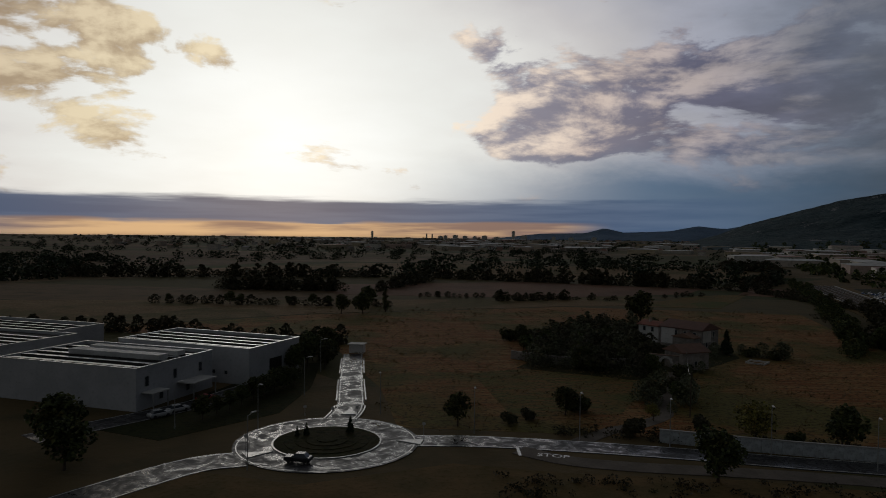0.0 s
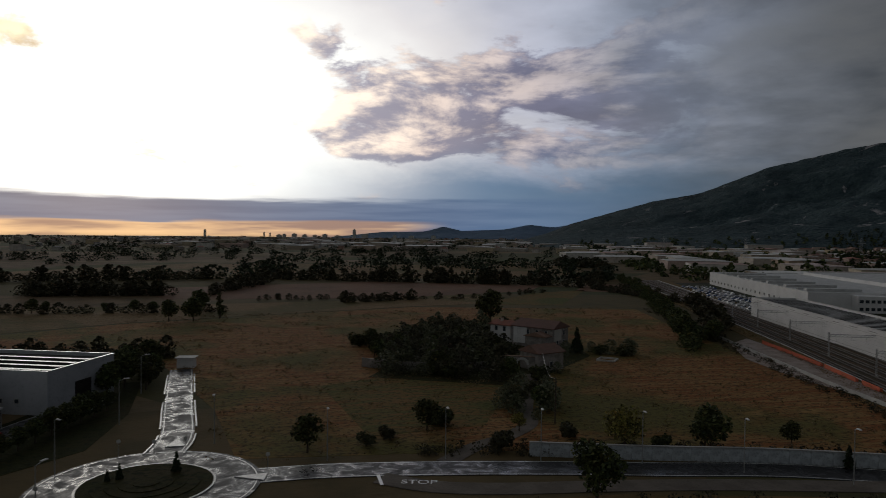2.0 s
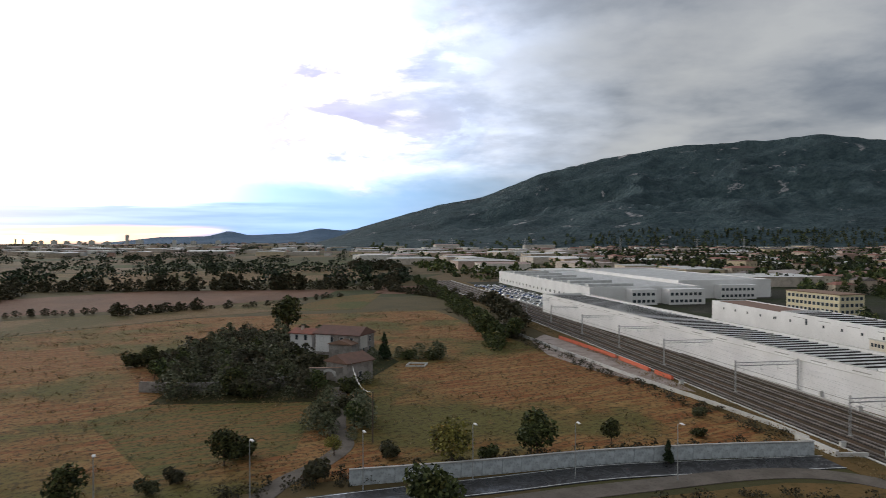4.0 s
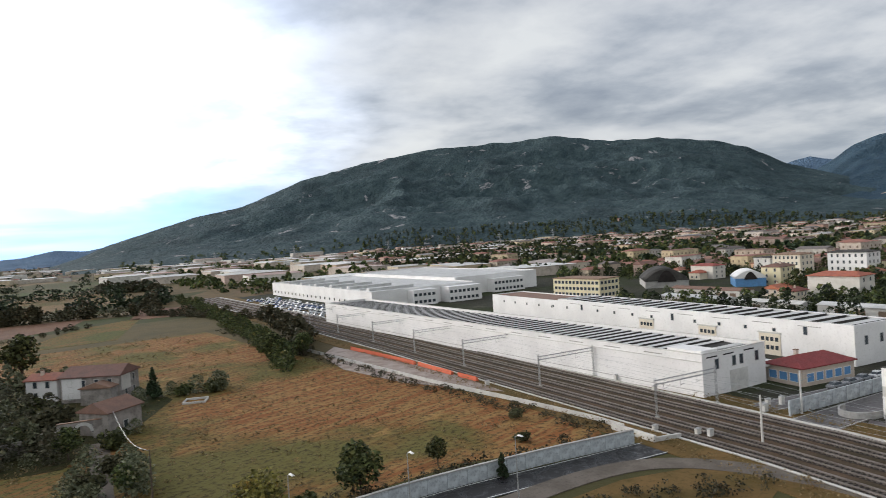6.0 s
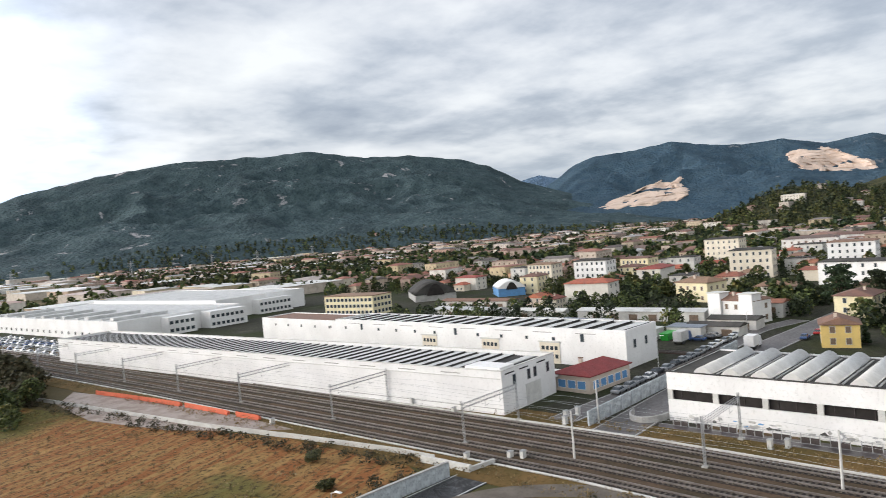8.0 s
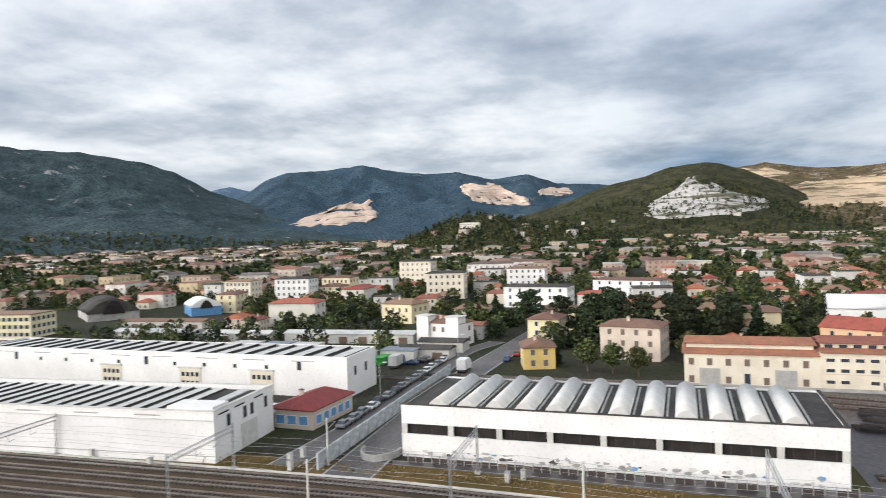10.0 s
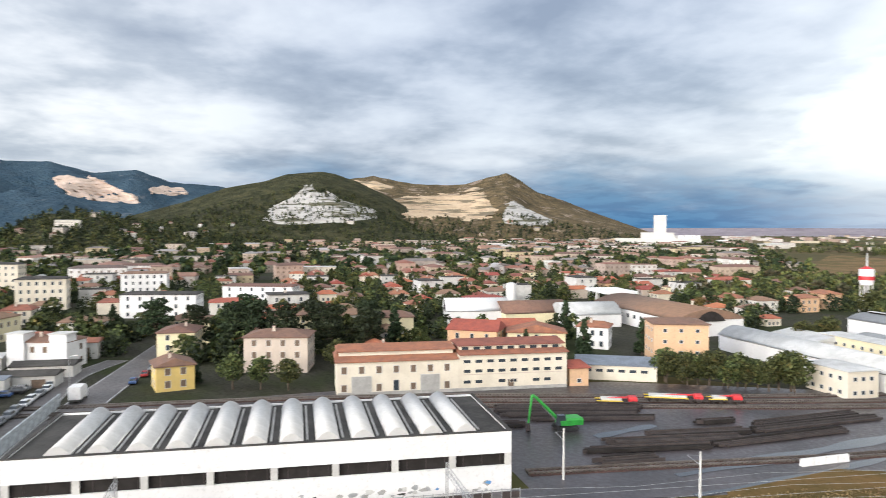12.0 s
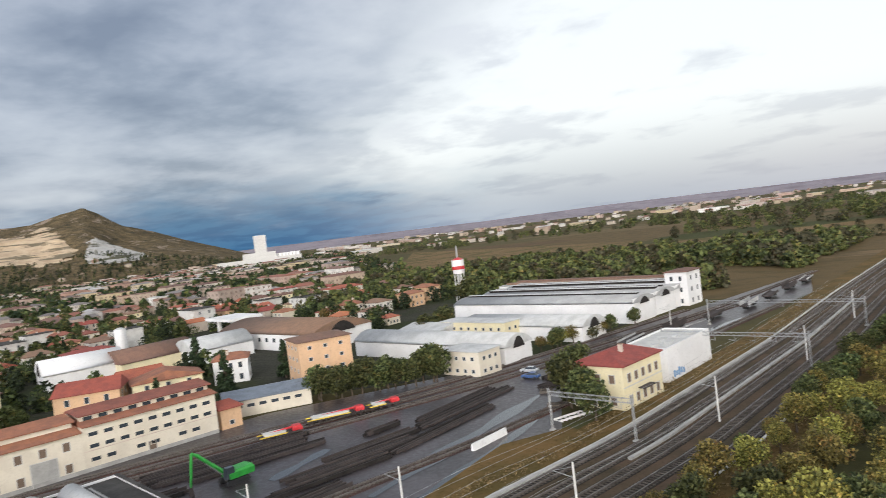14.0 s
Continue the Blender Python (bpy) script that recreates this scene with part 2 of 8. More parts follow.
M["pale_concrete"] = material("pale_concrete", (0.55, 0.54, 0.51), (0.44, 0.43, 0.41), 0.8, scale=0.4, fine=10)
M["dark_panel"] = material("dark_panel", (0.022, 0.019, 0.018), (0.034, 0.030, 0.028), 0.75, scale=0.5, fine=8, spec=0.12)
M["vault_sheet"] = material("vault_sheet", (0.56, 0.55, 0.53), (0.47, 0.46, 0.44), 0.6, scale=0.35, fine=8, bump=0.04, third=(0.33, 0.32, 0.30))
M["roof_dark"] = material("roof_dark", (0.046, 0.044, 0.042), (0.080, 0.076, 0.070), 0.85, scale=0.2, fine=12, bump=0.2, spec=0.12)
M["roof_light"] = material("roof_light", (0.50, 0.50, 0.49), (0.38, 0.38, 0.37), 0.6, scale=0.25, fine=9, bump=0.05, third=(0.24, 0.235, 0.23))
M["sheet_roof"] = material("sheet_roof", (0.37, 0.37, 0.365), (0.29, 0.29, 0.285), 0.65, scale=0.15, fine=12, bump=0.1, third=(0.18, 0.175, 0.17))
M["vault_metal"] = material("vault_metal", (0.60, 0.62, 0.63), (0.50, 0.515, 0.52), 0.38, metal=0.35, scale=0.35, fine=8, bump=0.04)
M["tile_red"] = material("tile_red", (0.35, 0.10, 0.055), (0.26, 0.078, 0.05), 0.85, scale=0.5, fine=8, bump=0.4, random_tint=0.25)
M["tile_rust"] = material("tile_rust", (0.27, 0.10, 0.06), (0.19, 0.075, 0.05), 0.85, scale=0.45, fine=8, bump=0.4, third=(0.13, 0.08, 0.06), random_tint=0.2)
M["tile_brown"] = material("tile_brown", (0.20, 0.11, 0.075), (0.15, 0.09, 0.065), 0.88, scale=0.5, fine=8, bump=0.4, random_tint=0.25)
M["red_paint"] = material("red_paint", (0.21, 0.030, 0.028), (0.16, 0.024, 0.023), 0.7, scale=0.4, fine=8)
M["bright_red"] = material("bright_red", (0.55, 0.03, 0.035), (0.42, 0.025, 0.03), 0.45, scale=0.6, fine=6)
M["green_paint"] = material("green_paint", (0.03, 0.34, 0.045), (0.025, 0.26, 0.038), 0.45, scale=0.8, fine=6)
M["orange_net"] = material("orange_net", (0.62, 0.13, 0.06), (0.52, 0.11, 0.05), 0.8, scale=0.8, fine=5)
M["blue_paint"] = material("blue_paint", (0.10, 0.27, 0.52), (0.09, 0.22, 0.42), 0.6, scale=0.8, fine=6)
M["yellow_paint"] = material("yellow_paint", (0.65, 0.48, 0.05), (0.55, 0.41, 0.05), 0.5, scale=0.8, fine=6)
M["glass"] = material("glass", (0.035, 0.045, 0.055), (0.05, 0.06, 0.07), 0.12, scale=0.8, fine=4, bump=0.0)
M["shutter"] = material("shutter", (0.16, 0.11, 0.075), (0.12, 0.085, 0.06), 0.8, scale=1.0, fine=6)
M["steel"] = material("steel", (0.42, 0.43, 0.43), (0.33, 0.33, 0.33), 0.5, metal=0.6, scale=0.8, fine=8, bump=0.05)
M["rust"] = material("rust", (0.055, 0.042, 0.038), (0.036, 0.028, 0.027), 0.9, scale=0.6, fine=10, bump=0.4)
M["rail"] = material("rail", (0.22, 0.195, 0.18), (0.15, 0.13, 0.12), 0.5, metal=0.6, scale=0.3, fine=10, bump=0.0)
M["ballast"] = material("ballast", (0.098, 0.066, 0.044), (0.056, 0.044, 0.027), 0.95, scale=0.10, fine=25, bump=0.8, third=(0.020, 0.016, 0.013), spec=0.1)
M["track_bed"] = material("track_bed", (0.026, 0.021, 0.018), (0.015, 0.013, 0.012), 0.92, scale=0.05, fine=30, bump=0.8, third=(0.055, 0.045, 0.038), spec=0.2)
M["sleeper"] = material("sleeper", (0.125, 0.106, 0.090), (0.065, 0.054, 0.044), 0.92, scale=0.6, fine=8, spec=0.15)
M["yard_ground"] = material("yard_ground", (0.066, 0.057, 0.060), (0.032, 0.028, 0.029), 0.40, scale=0.08, fine=14, bump=0.2, third=(0.095, 0.074, 0.062))
M["paint_line"] = material("paint_line", (0.66, 0.66, 0.64), (0.5, 0.5, 0.48), 0.16, scale=0.8, fine=6)
M["kerb_stone"] = material("kerb_stone", (0.42, 0.41, 0.39), (0.34, 0.33, 0.31), 0.22, scale=0.7, fine=6)
M["dirt_path"] = material("dirt_path", (0.150, 0.128, 0.108), (0.110, 0.094, 0.078), 0.95, scale=0.25, fine=10, bump=0.4, spec=0.12)
M["ploughed"] = material("ploughed", (0.165, 0.088, 0.055), (0.120, 0.068, 0.043), 0.95, scale=0.03, fine=18, bump=0.7, spec=0.12)
M["verge"] = material("verge", (0.088, 0.064, 0.022), (0.150, 0.092, 0.036), 0.95, scale=0.10, fine=12, bump=0.6, third=(0.022, 0.020, 0.008), spec=0.1)
M["water"] = material("water", (0.02, 0.024, 0.026), (0.025, 0.028, 0.03), 0.06, scale=0.3, fine=4, bump=0.0, spec=1.0)
M["bark"] = material("bark", (0.09, 0.065, 0.045), (0.06, 0.045, 0.032), 0.95, scale=2.0, fine=6, bump=0.8)
M["leaf"] = leaf_material("leaf", (0.012, 0.020, 0.007), (0.100, 0.118, 0.034), (0.17, 0.13, 0.034))
M["leaf_yellow"] = leaf_material("leaf_yellow", (0.032, 0.034, 0.009), (0.26, 0.225, 0.045), (0.32, 0.17, 0.03))
M["leaf_dark"] = leaf_material("leaf_dark", (0.006, 0.013, 0.005), (0.042, 0.062, 0.025))
M["leaf_scrub"] = leaf_material("leaf_scrub", (0.026, 0.029, 0.014), (0.090, 0.086, 0.040), (0.13, 0.085, 0.036))
M["leaf_olive"] = leaf_material("leaf_olive", (0.036, 0.042, 0.022), (0.150, 0.152, 0.086), (0.17, 0.13, 0.07))
M["leaf_south"] = leaf_material("leaf_south", (0.018, 0.025, 0.008), (0.125, 0.130, 0.036), (0.17, 0.11, 0.032))
M["town_roof"] = island_material("town_roof", [(0.0, (0.22, 0.082, 0.055)), (0.2, (0.28, 0.115, 0.08)), (0.4, (0.13, 0.072, 0.056)), (0.6, (0.30, 0.165, 0.12)), (0.75, (0.10, 0.078, 0.070)), (0.9, (0.22, 0.20, 0.19)), (1.0, (0.52, 0.51, 0.50))])
M["town_wall"] = island_material("town_wall", [(0.0, (0.52, 0.50, 0.46)), (0.2, (0.44, 0.33, 0.24)), (0.4, (0.58, 0.56, 0.52)), (0.55, (0.40, 0.25, 0.19)), (0.7, (0.34, 0.30, 0.26)), (0.85, (0.52, 0.42, 0.26)), (1.0, (0.72, 0.71, 0.69))])
M["works_roof"] = island_material("works_roof", [(0.0, (0.5, 0.5, 0.49)), (0.4, (0.62, 0.62, 0.60)), (0.7, (0.36, 0.35, 0.33)), (0.85, (0.30, 0.16, 0.12)), (1.0, (0.66, 0.66, 0.65))])


def wet_material(name, dark, light):
    """Wet asphalt: drying patches stay matt, wheel tracks and hollows shine."""
    mt = bpy.data.materials.new(name)
    mt.use_nodes = True
    N = Nodes(mt.node_tree)
    bsdf = mt.node_tree.nodes["Principled BSDF"]
    at = N.add("ShaderNodeTexCoord").outputs["Object"]
    wide = N.noise(at, 0.30, 9, 0.72, 1.2)
    fine = N.noise(at, 6.0, 5, 0.6)
    col = N.mix(N.smooth(wide, 0.4, 0.62), dark, light)
    col = N.mix(N.smooth(fine, 0.5, 0.75, 0.0, 0.4), col, tuple(c * 1.6 for c in light))
    mt.node_tree.links.new(col, bsdf.inputs["Base Color"])
    mt.node_tree.links.new(N.smooth(wide, 0.38, 0.58, 0.22, 0.62), bsdf.inputs["Roughness"])
    mt.node_tree.links.new(N.smooth(wide, 0.38, 0.60, 0.50, 0.14), bsdf.inputs["Specular IOR Level"])
    b = N.add("ShaderNodeBump", {"Strength": 0.12, "Distance": 0.02, "Height": fine})
    mt.node_tree.links.new(b.outputs[0], bsdf.inputs["Normal"])
    return mt


def meadow_material(name, straw, russet, green, dark):
    """A dry meadow: mown streaks, russet and green patches, dark tufts."""
    mt = bpy.data.materials.new(name)
    mt.use_nodes = True
    N = Nodes(mt.node_tree)
    bsdf = mt.node_tree.nodes["Principled BSDF"]
    at = N.add("ShaderNodeTexCoord").outputs["Object"]
    streak = N.noise(N.add("ShaderNodeMapping", {0: at, "Rotation": (0, 0, radians(-28)), "Scale": (0.07, 0.48, 1)}).outputs[0], 1.0, 7, 0.68, 0.5)
    patch = N.noise(at, 0.022, 5, 0.6, 0.4)
    tufts = N.noise(at, 0.9, 6, 0.7)
    col = N.mix(N.smooth(streak, 0.42, 0.58), straw, russet)
    col = N.mix(N.smooth(patch, 0.46, 0.60, 0.0, 0.85), col, green)
    col = N.mix(N.smooth(tufts, 0.48, 0.62, 0.0, 0.85), col, dark)
    col = N.mix(N.smooth(N.noise(at, 0.07, 6, 0.7, 0.6), 0.60, 0.68, 0.0, 0.5), col, tuple(c * 1.5 for c in straw))
    mt.node_tree.links.new(col, bsdf.inputs["Base Color"])
    bsdf.inputs["Roughness"].default_value = 0.95
    bsdf.inputs["Specular IOR Level"].default_value = 0.08
    b = N.add("ShaderNodeBump", {"Strength": 0.8, "Distance": 0.25, "Height": tufts})
    mt.node_tree.links.new(b.outputs[0], bsdf.inputs["Normal"])
    return mt


M["wet_asphalt"] = wet_material("wet_asphalt", (0.022, 0.022, 0.024), (0.038, 0.037, 0.037))
M["street_asphalt"] = material("street_asphalt", (0.115, 0.104, 0.100), (0.082, 0.075, 0.073), 0.55, scale=0.10, fine=16, bump=0.15, third=(0.05, 0.046, 0.045))
M["dry_field"] = meadow_material("dry_field", (0.250, 0.148, 0.058), (0.205, 0.082, 0.030), (0.092, 0.096, 0.028), (0.040, 0.029, 0.014))
M["stubble"] = meadow_material("stubble", (0.21, 0.145, 0.074), (0.16, 0.10, 0.048), (0.095, 0.085, 0.033), (0.065, 0.048, 0.024))
M["green_field"] = meadow_material("green_field", (0.115, 0.100, 0.032), (0.180, 0.094, 0.034), (0.072, 0.086, 0.023), (0.034, 0.036, 0.013))
M["grass_dark"] = meadow_material("grass_dark", (0.034, 0.036, 0.012), (0.045, 0.036, 0.014), (0.026, 0.03, 0.009), (0.014, 0.016, 0.006))
M["town_soil"] = meadow_material("town_soil", (0.055, 0.053, 0.040), (0.044, 0.042, 0.034), (0.032, 0.042, 0.015), (0.022, 0.026, 0.013))

# ---- helpers for building ----
def link_mesh(name, bm, mat, parent=None, smooth=False):
    me = bpy.data.meshes.new(name)
    bm.to_mesh(me)
    bm.free()
    for m in (mat if isinstance(mat, (list, tuple)) else [mat]):
        me.materials.append(m)
    if smooth:
        for p in me.polygons:
            p.use_smooth = True
    ob = new(name, me)
    if parent:
        ob.parent = parent
    return ob


def part(name, bm, mat, parent, label=""):
    return tagged(link_mesh(name, bm, mat, parent), label)


def thing(name, label, category, group="", at=None, kind=""):
    e = new(name)
    e.empty_display_size = 0.5
    if at is not None:
        e.matrix_basis = at
    return tagged(e, label, category, group, kind)


def box(bm, x0, y0, z0, x1, y1, z1):
    v = [bm.verts.new(p) for p in ((x0, y0, z0), (x1, y0, z0), (x1, y1, z0), (x0, y1, z0), (x0, y0, z1), (x1, y0, z1), (x1, y1, z1), (x0, y1, z1))]
    for f in ((3, 2, 1, 0), (4, 5, 6, 7), (0, 1, 5, 4), (1, 2, 6, 5), (2, 3, 7, 6), (3, 0, 4, 7)):
        bm.faces.new([v[i] for i in f])
    return bm


def boxes(*dims):
    bm = bmesh.new()
    for d in dims:
        box(bm, *d)
    return bm


def rod(bm, a, b, r, r2=None, sides=6):
    """A round bar from a to b."""
    a, b = Vector(a), Vector(b)
    q = (b - a).to_track_quat("Z", "Y")
    r2 = r if r2 is None else r2
    rings = []
    for p, rr in ((a, r), (b, r2)):
        rings.append([bm.verts.new(p + q @ Vector((rr * math.cos(2 * math.pi * k / sides), rr * math.sin(2 * math.pi * k / sides), 0))) for k in range(sides)])
    for k in range(sides):
        bm.faces.new((rings[0][k], rings[0][(k + 1) % sides], rings[1][(k + 1) % sides], rings[1][k]))
    bm.faces.new(rings[0][::-1])
    bm.faces.new(rings[1])
    return bm


def prism(bm, outline, z0, z1):
    """A flat outline (counter-clockwise, x y) raised from z0 to z1."""
    lo = [bm.verts.new((x, y, z0)) for x, y in outline]
    hi = [bm.verts.new((x, y, z1)) for x, y in outline]
    n = len(lo)
    bm.faces.new(hi)
    bm.faces.new(lo[::-1])
    for i in range(n):
        bm.faces.new((lo[i], lo[(i + 1) % n], hi[(i + 1) % n], hi[i]))
    return bm


def ccw(outline):
    area = sum(a[0] * b[1] - b[0] * a[1] for a, b in zip(outline, outline[1:] + outline[:1]))
    return outline if area > 0 else outline[::-1]


def plot(name, outline, mat, label, z=0.03, depth=0.25, category="ground"):
    """A piece of ground with an edge of its own."""
    bm = prism(bmesh.new(), ccw(list(outline)), z - depth, z)
    return tagged(link_mesh(name, bm, mat), label, category, kind="structure")


def smooth_line(points, n=8):
    """A curve through the points (Catmull-Rom)."""
    p = [Vector((*q, 0)) if len(q) == 2 else Vector(q) for q in points]
    p = [2 * p[0] - p[1]] + p + [2 * p[-1] - p[-2]]
    out = []
    for i in range(1, len(p) - 2):
        for k in range(n):
            t = k / n
            a, b, c, d = p[i - 1 : i + 3]
            out.append(0.5 * (2 * b + (c - a) * t + (2 * a - 5 * b + 4 * c - d) * t * t + (3 * b - a - 3 * c + d) * t**3))
    return out + [p[-2]]


def ribbon(bm, line, left, right, z0, z1):
    """A band along a line, from left to right of it (metres, right positive), with its thickness."""
    rows = []
    for i, p in enumerate(line):
        d = (line[min(i + 1, len(line) - 1)] - line[max(i - 1, 0)]).normalized()
        s = Vector((d.y, -d.x, 0))
        rows.append([bm.verts.new((p.x + s.x * o, p.y + s.y * o, z)) for o, z in ((left, z0), (left, z1), (right, z1), (right, z0))])
    for a, b in zip(rows, rows[1:]):
        for k in range(4):
            bm.faces.new((a[k], a[(k + 1) % 4], b[(k + 1) % 4], b[k]))
    bm.faces.new(rows[0][::-1])
    bm.faces.new(rows[-1])
    return bm


# the railway's own axes: u across (away from the fields), v along it
RAIL_TURN = -21.0


def rail(u, v):
    c, s = math.cos(radians(21)), math.sin(radians(21))
    return 85 + u * c + v * s, -u * s + v * c


def at_rail(u, v, z=0.0, turn=0.0):
    x, y = rail(u, v)
    return pose(x, y, z, 0, 0, RAIL_TURN + turn)


# ---- ground and fields ----
def ground_material():
    m = bpy.data.materials.new("plain")
    m.use_nodes = True
    N = Nodes(m.node_tree)
    bsdf = m.node_tree.nodes["Principled BSDF"]
    at = N.add("ShaderNodeTexCoord").outputs["Object"]
    turned = N.add("ShaderNodeMapping", {0: at, "Rotation": (0, 0, radians(24)), "Scale": (1, 2.2, 1)}).outputs[0]
    cells = N.add("ShaderNodeTexVoronoi", {"Vector": turned, "Scale": 0.0042}, feature="F1", distance="CHEBYCHEV").outputs["Color"]
    pick = N.add("ShaderNodeSeparateColor", {0: cells}).outputs[0]
    plots = N.ramp(pick, [(0.0, (0.060, 0.060, 0.024)), (0.25, (0.125, 0.086, 0.042)), (0.45, (0.044, 0.054, 0.017)), (0.62, (0.170, 0.118, 0.066)), (0.8, (0.095, 0.058, 0.033)), (1.0, (0.058, 0.074, 0.022))])
    grain = N.noise(at, 0.06, 8, 0.65)
    col = N.mix(N.smooth(grain, 0.4, 0.68, 0.0, 0.6), plots, (0.050, 0.046, 0.023))
    m.node_tree.links.new(col, bsdf.inputs["Base Color"])
    bsdf.inputs["Roughness"].default_value = 0.95
    bsdf.inputs["Specular IOR Level"].default_value = 0.1
    b = N.add("ShaderNodeBump", {"Strength": 0.4, "Distance": 0.5, "Height": N.noise(at, 0.8, 6, 0.6)})
    m.node_tree.links.new(b.outputs[0], bsdf.inputs["Normal"])
    return m


M["plain"] = ground_material()
bm = bmesh.new()
rings = []
for r in (40, 120, 300, 700, 1500, 3000, 4990):
    rings.append([bm.verts.new((r * math.cos(a * math.pi / 48), r * math.sin(a * math.pi / 48), 0)) for a in range(96)])
bm.faces.new(rings[0])
for a, b in zip(rings, rings[1:]):
    for k in range(96):
        bm.faces.new((a[k], b[k], b[(k + 1) % 96], a[(k + 1) % 96]))
tagged(link_mesh("ground", bm, M["plain"]), "wide flat plain of fields in muted green and brown", "ground", kind="structure")


# ---- hills and mountains ----
def forest_material(name, dark, light, rock, rock_at=0.63, scale=0.02):
    m = bpy.data.materials.new(name)
    m.use_nodes = True
    N = Nodes(m.node_tree)
    bsdf = m.node_tree.nodes["Principled BSDF"]
    at = N.add("ShaderNodeTexCoord").outputs["Object"]
    crowns = N.add("ShaderNodeTexVoronoi", {"Vector": at, "Scale": scale * 4}, feature="F1").outputs["Distance"]
    wide = N.noise(at, scale * 0.25, 6, 0.6)
    fine = N.noise(at, scale * 1.1, 8, 0.75)
    col = N.mix(N.smooth(fine, 0.35, 0.65), dark, light)
    col = N.mix(N.smooth(wide, 0.45, 0.7, 0.0, 0.6), col, tuple(c * 0.6 for c in dark))
    cliffs = N.noise(N.add("ShaderNodeMapping", {0: at, "Scale": (1, 1, 0.45)}).outputs[0], scale * 0.5, 9, 0.7, 0.6)
    col = N.mix(N.smooth(cliffs, rock_at, rock_at + 0.06), col, rock)
    m.node_tree.links.new(col, bsdf.inputs["Base Color"])
    bsdf.inputs["Roughness"].default_value = 0.95
    bsdf.inputs["Specular IOR Level"].default_value = 0.1
    b = N.add("ShaderNodeBump", {"Strength": 0.6, "Distance": 14.0, "Height": N.math("SUBTRACT", fine, crowns)})
    m.node_tree.links.new(b.outputs[0], bsdf.inputs["Normal"])
    return m


# aerial haze is put into the base colour of these two as blue
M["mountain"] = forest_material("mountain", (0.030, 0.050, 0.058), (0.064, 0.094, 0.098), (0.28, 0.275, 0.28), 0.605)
M["hazed_mountain"] = forest_material("hazed_mountain", (0.030, 0.060, 0.090), (0.054, 0.088, 0.114), (0.14, 0.155, 0.17), 0.64)
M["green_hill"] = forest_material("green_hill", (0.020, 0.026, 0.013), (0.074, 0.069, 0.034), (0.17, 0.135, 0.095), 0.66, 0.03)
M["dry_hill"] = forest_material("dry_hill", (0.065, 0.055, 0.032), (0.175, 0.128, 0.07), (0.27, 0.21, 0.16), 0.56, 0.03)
# distant haze painted into both base colours, blue and pinkish
M["hazed_blue_hills"] = forest_material("hazed_blue_hills", (0.10, 0.16, 0.24), (0.12, 0.18, 0.26), (0.15, 0.20, 0.27), 0.75)
M["hazed_pink_hills"] = forest_material("hazed_pink_hills", (0.24, 0.21, 0.24), (0.28, 0.25, 0.27), (0.33, 0.29, 0.30), 0.6)
EYE_Z = 36.0


class Hill:
    """A hill seen round the plain: its ridge line as elevation by azimuth, at a distance, rising from a foot."""

    def __init__(self, ridge, far, foot, rough=0.06, spurs=0.35, power=1.0, seed=0):
        self.ridge, self.far, self.foot, self.rough, self.spurs, self.power, self.seed = ridge, far, foot, rough, spurs, power, seed

    def top(self, az):
        a = [p[0] for p in self.ridge]
        return EYE_Z + self.far * math.tan(radians(float(np.interp(az, a, [p[1] for p in self.ridge]))))

    def height(self, az, r):
        t = (r - self.foot) / (self.far - self.foot)
        if t <= 0:
            return -4.0
        top = max(self.top(az), 2.0)
        x, y = r * math.sin(radians(az)), r * math.cos(radians(az))
        n = noise.fractal(Vector((x / 420 + self.seed, y / 420, 0.3)), 1.0, 2.0, 6)
        ridgy = abs(noise.fractal(Vector((x / 520 + self.seed, y / 520, 1.7)), 0.9, 2.1, 5)) * 1.1
        if t <= 1:
            shape = t**self.power * (1 - self.spurs * math.sin(math.pi * t) * (0.2 + 1.4 * ridgy))
            return top * (shape + self.rough * n * math.sin(math.pi * min(t, 1)) * 1.2 + 0.012 * noise.noise(Vector((x / 45, y / 45, 0))) * t)
        return top * max(1 - (t - 1) * 1.3, 0)

    def distance(self, az, el):
        """How far away the slope shows at this elevation."""
        for k in range(400):
            r = self.foot + (self.far - self.foot) * k / 400
            if self.height(az, r) >= EYE_Z + r * math.tan(radians(el)):
                return r
        return self.far

    def build(self, name, mat, label, category="mountain", step=0.3, rows=42):
        bm = bmesh.new()
        a0, a1 = self.ridge[0][0], self.ridge[-1][0]
        n = int((a1 - a0) / step)
        grid = []
        for i in range(n + 1):
            az = a0 + (a1 - a0) * i / n
            col = []
            for k in range(rows + 6):
                r = self.foot + (self.far - self.foot) * k / rows
                p = toward(az) * min(r, 4980)
                col.append(bm.verts.new((p.x, p.y, self.height(az, r))))
            grid.append(col)
        for a, b in zip(grid, grid[1:]):
            for k in range(rows + 5):
                bm.faces.new((a[k], a[k + 1], b[k + 1], b[k]))
        return tagged(link_mesh(name, bm, mat, smooth=True), label, category, kind="structure")


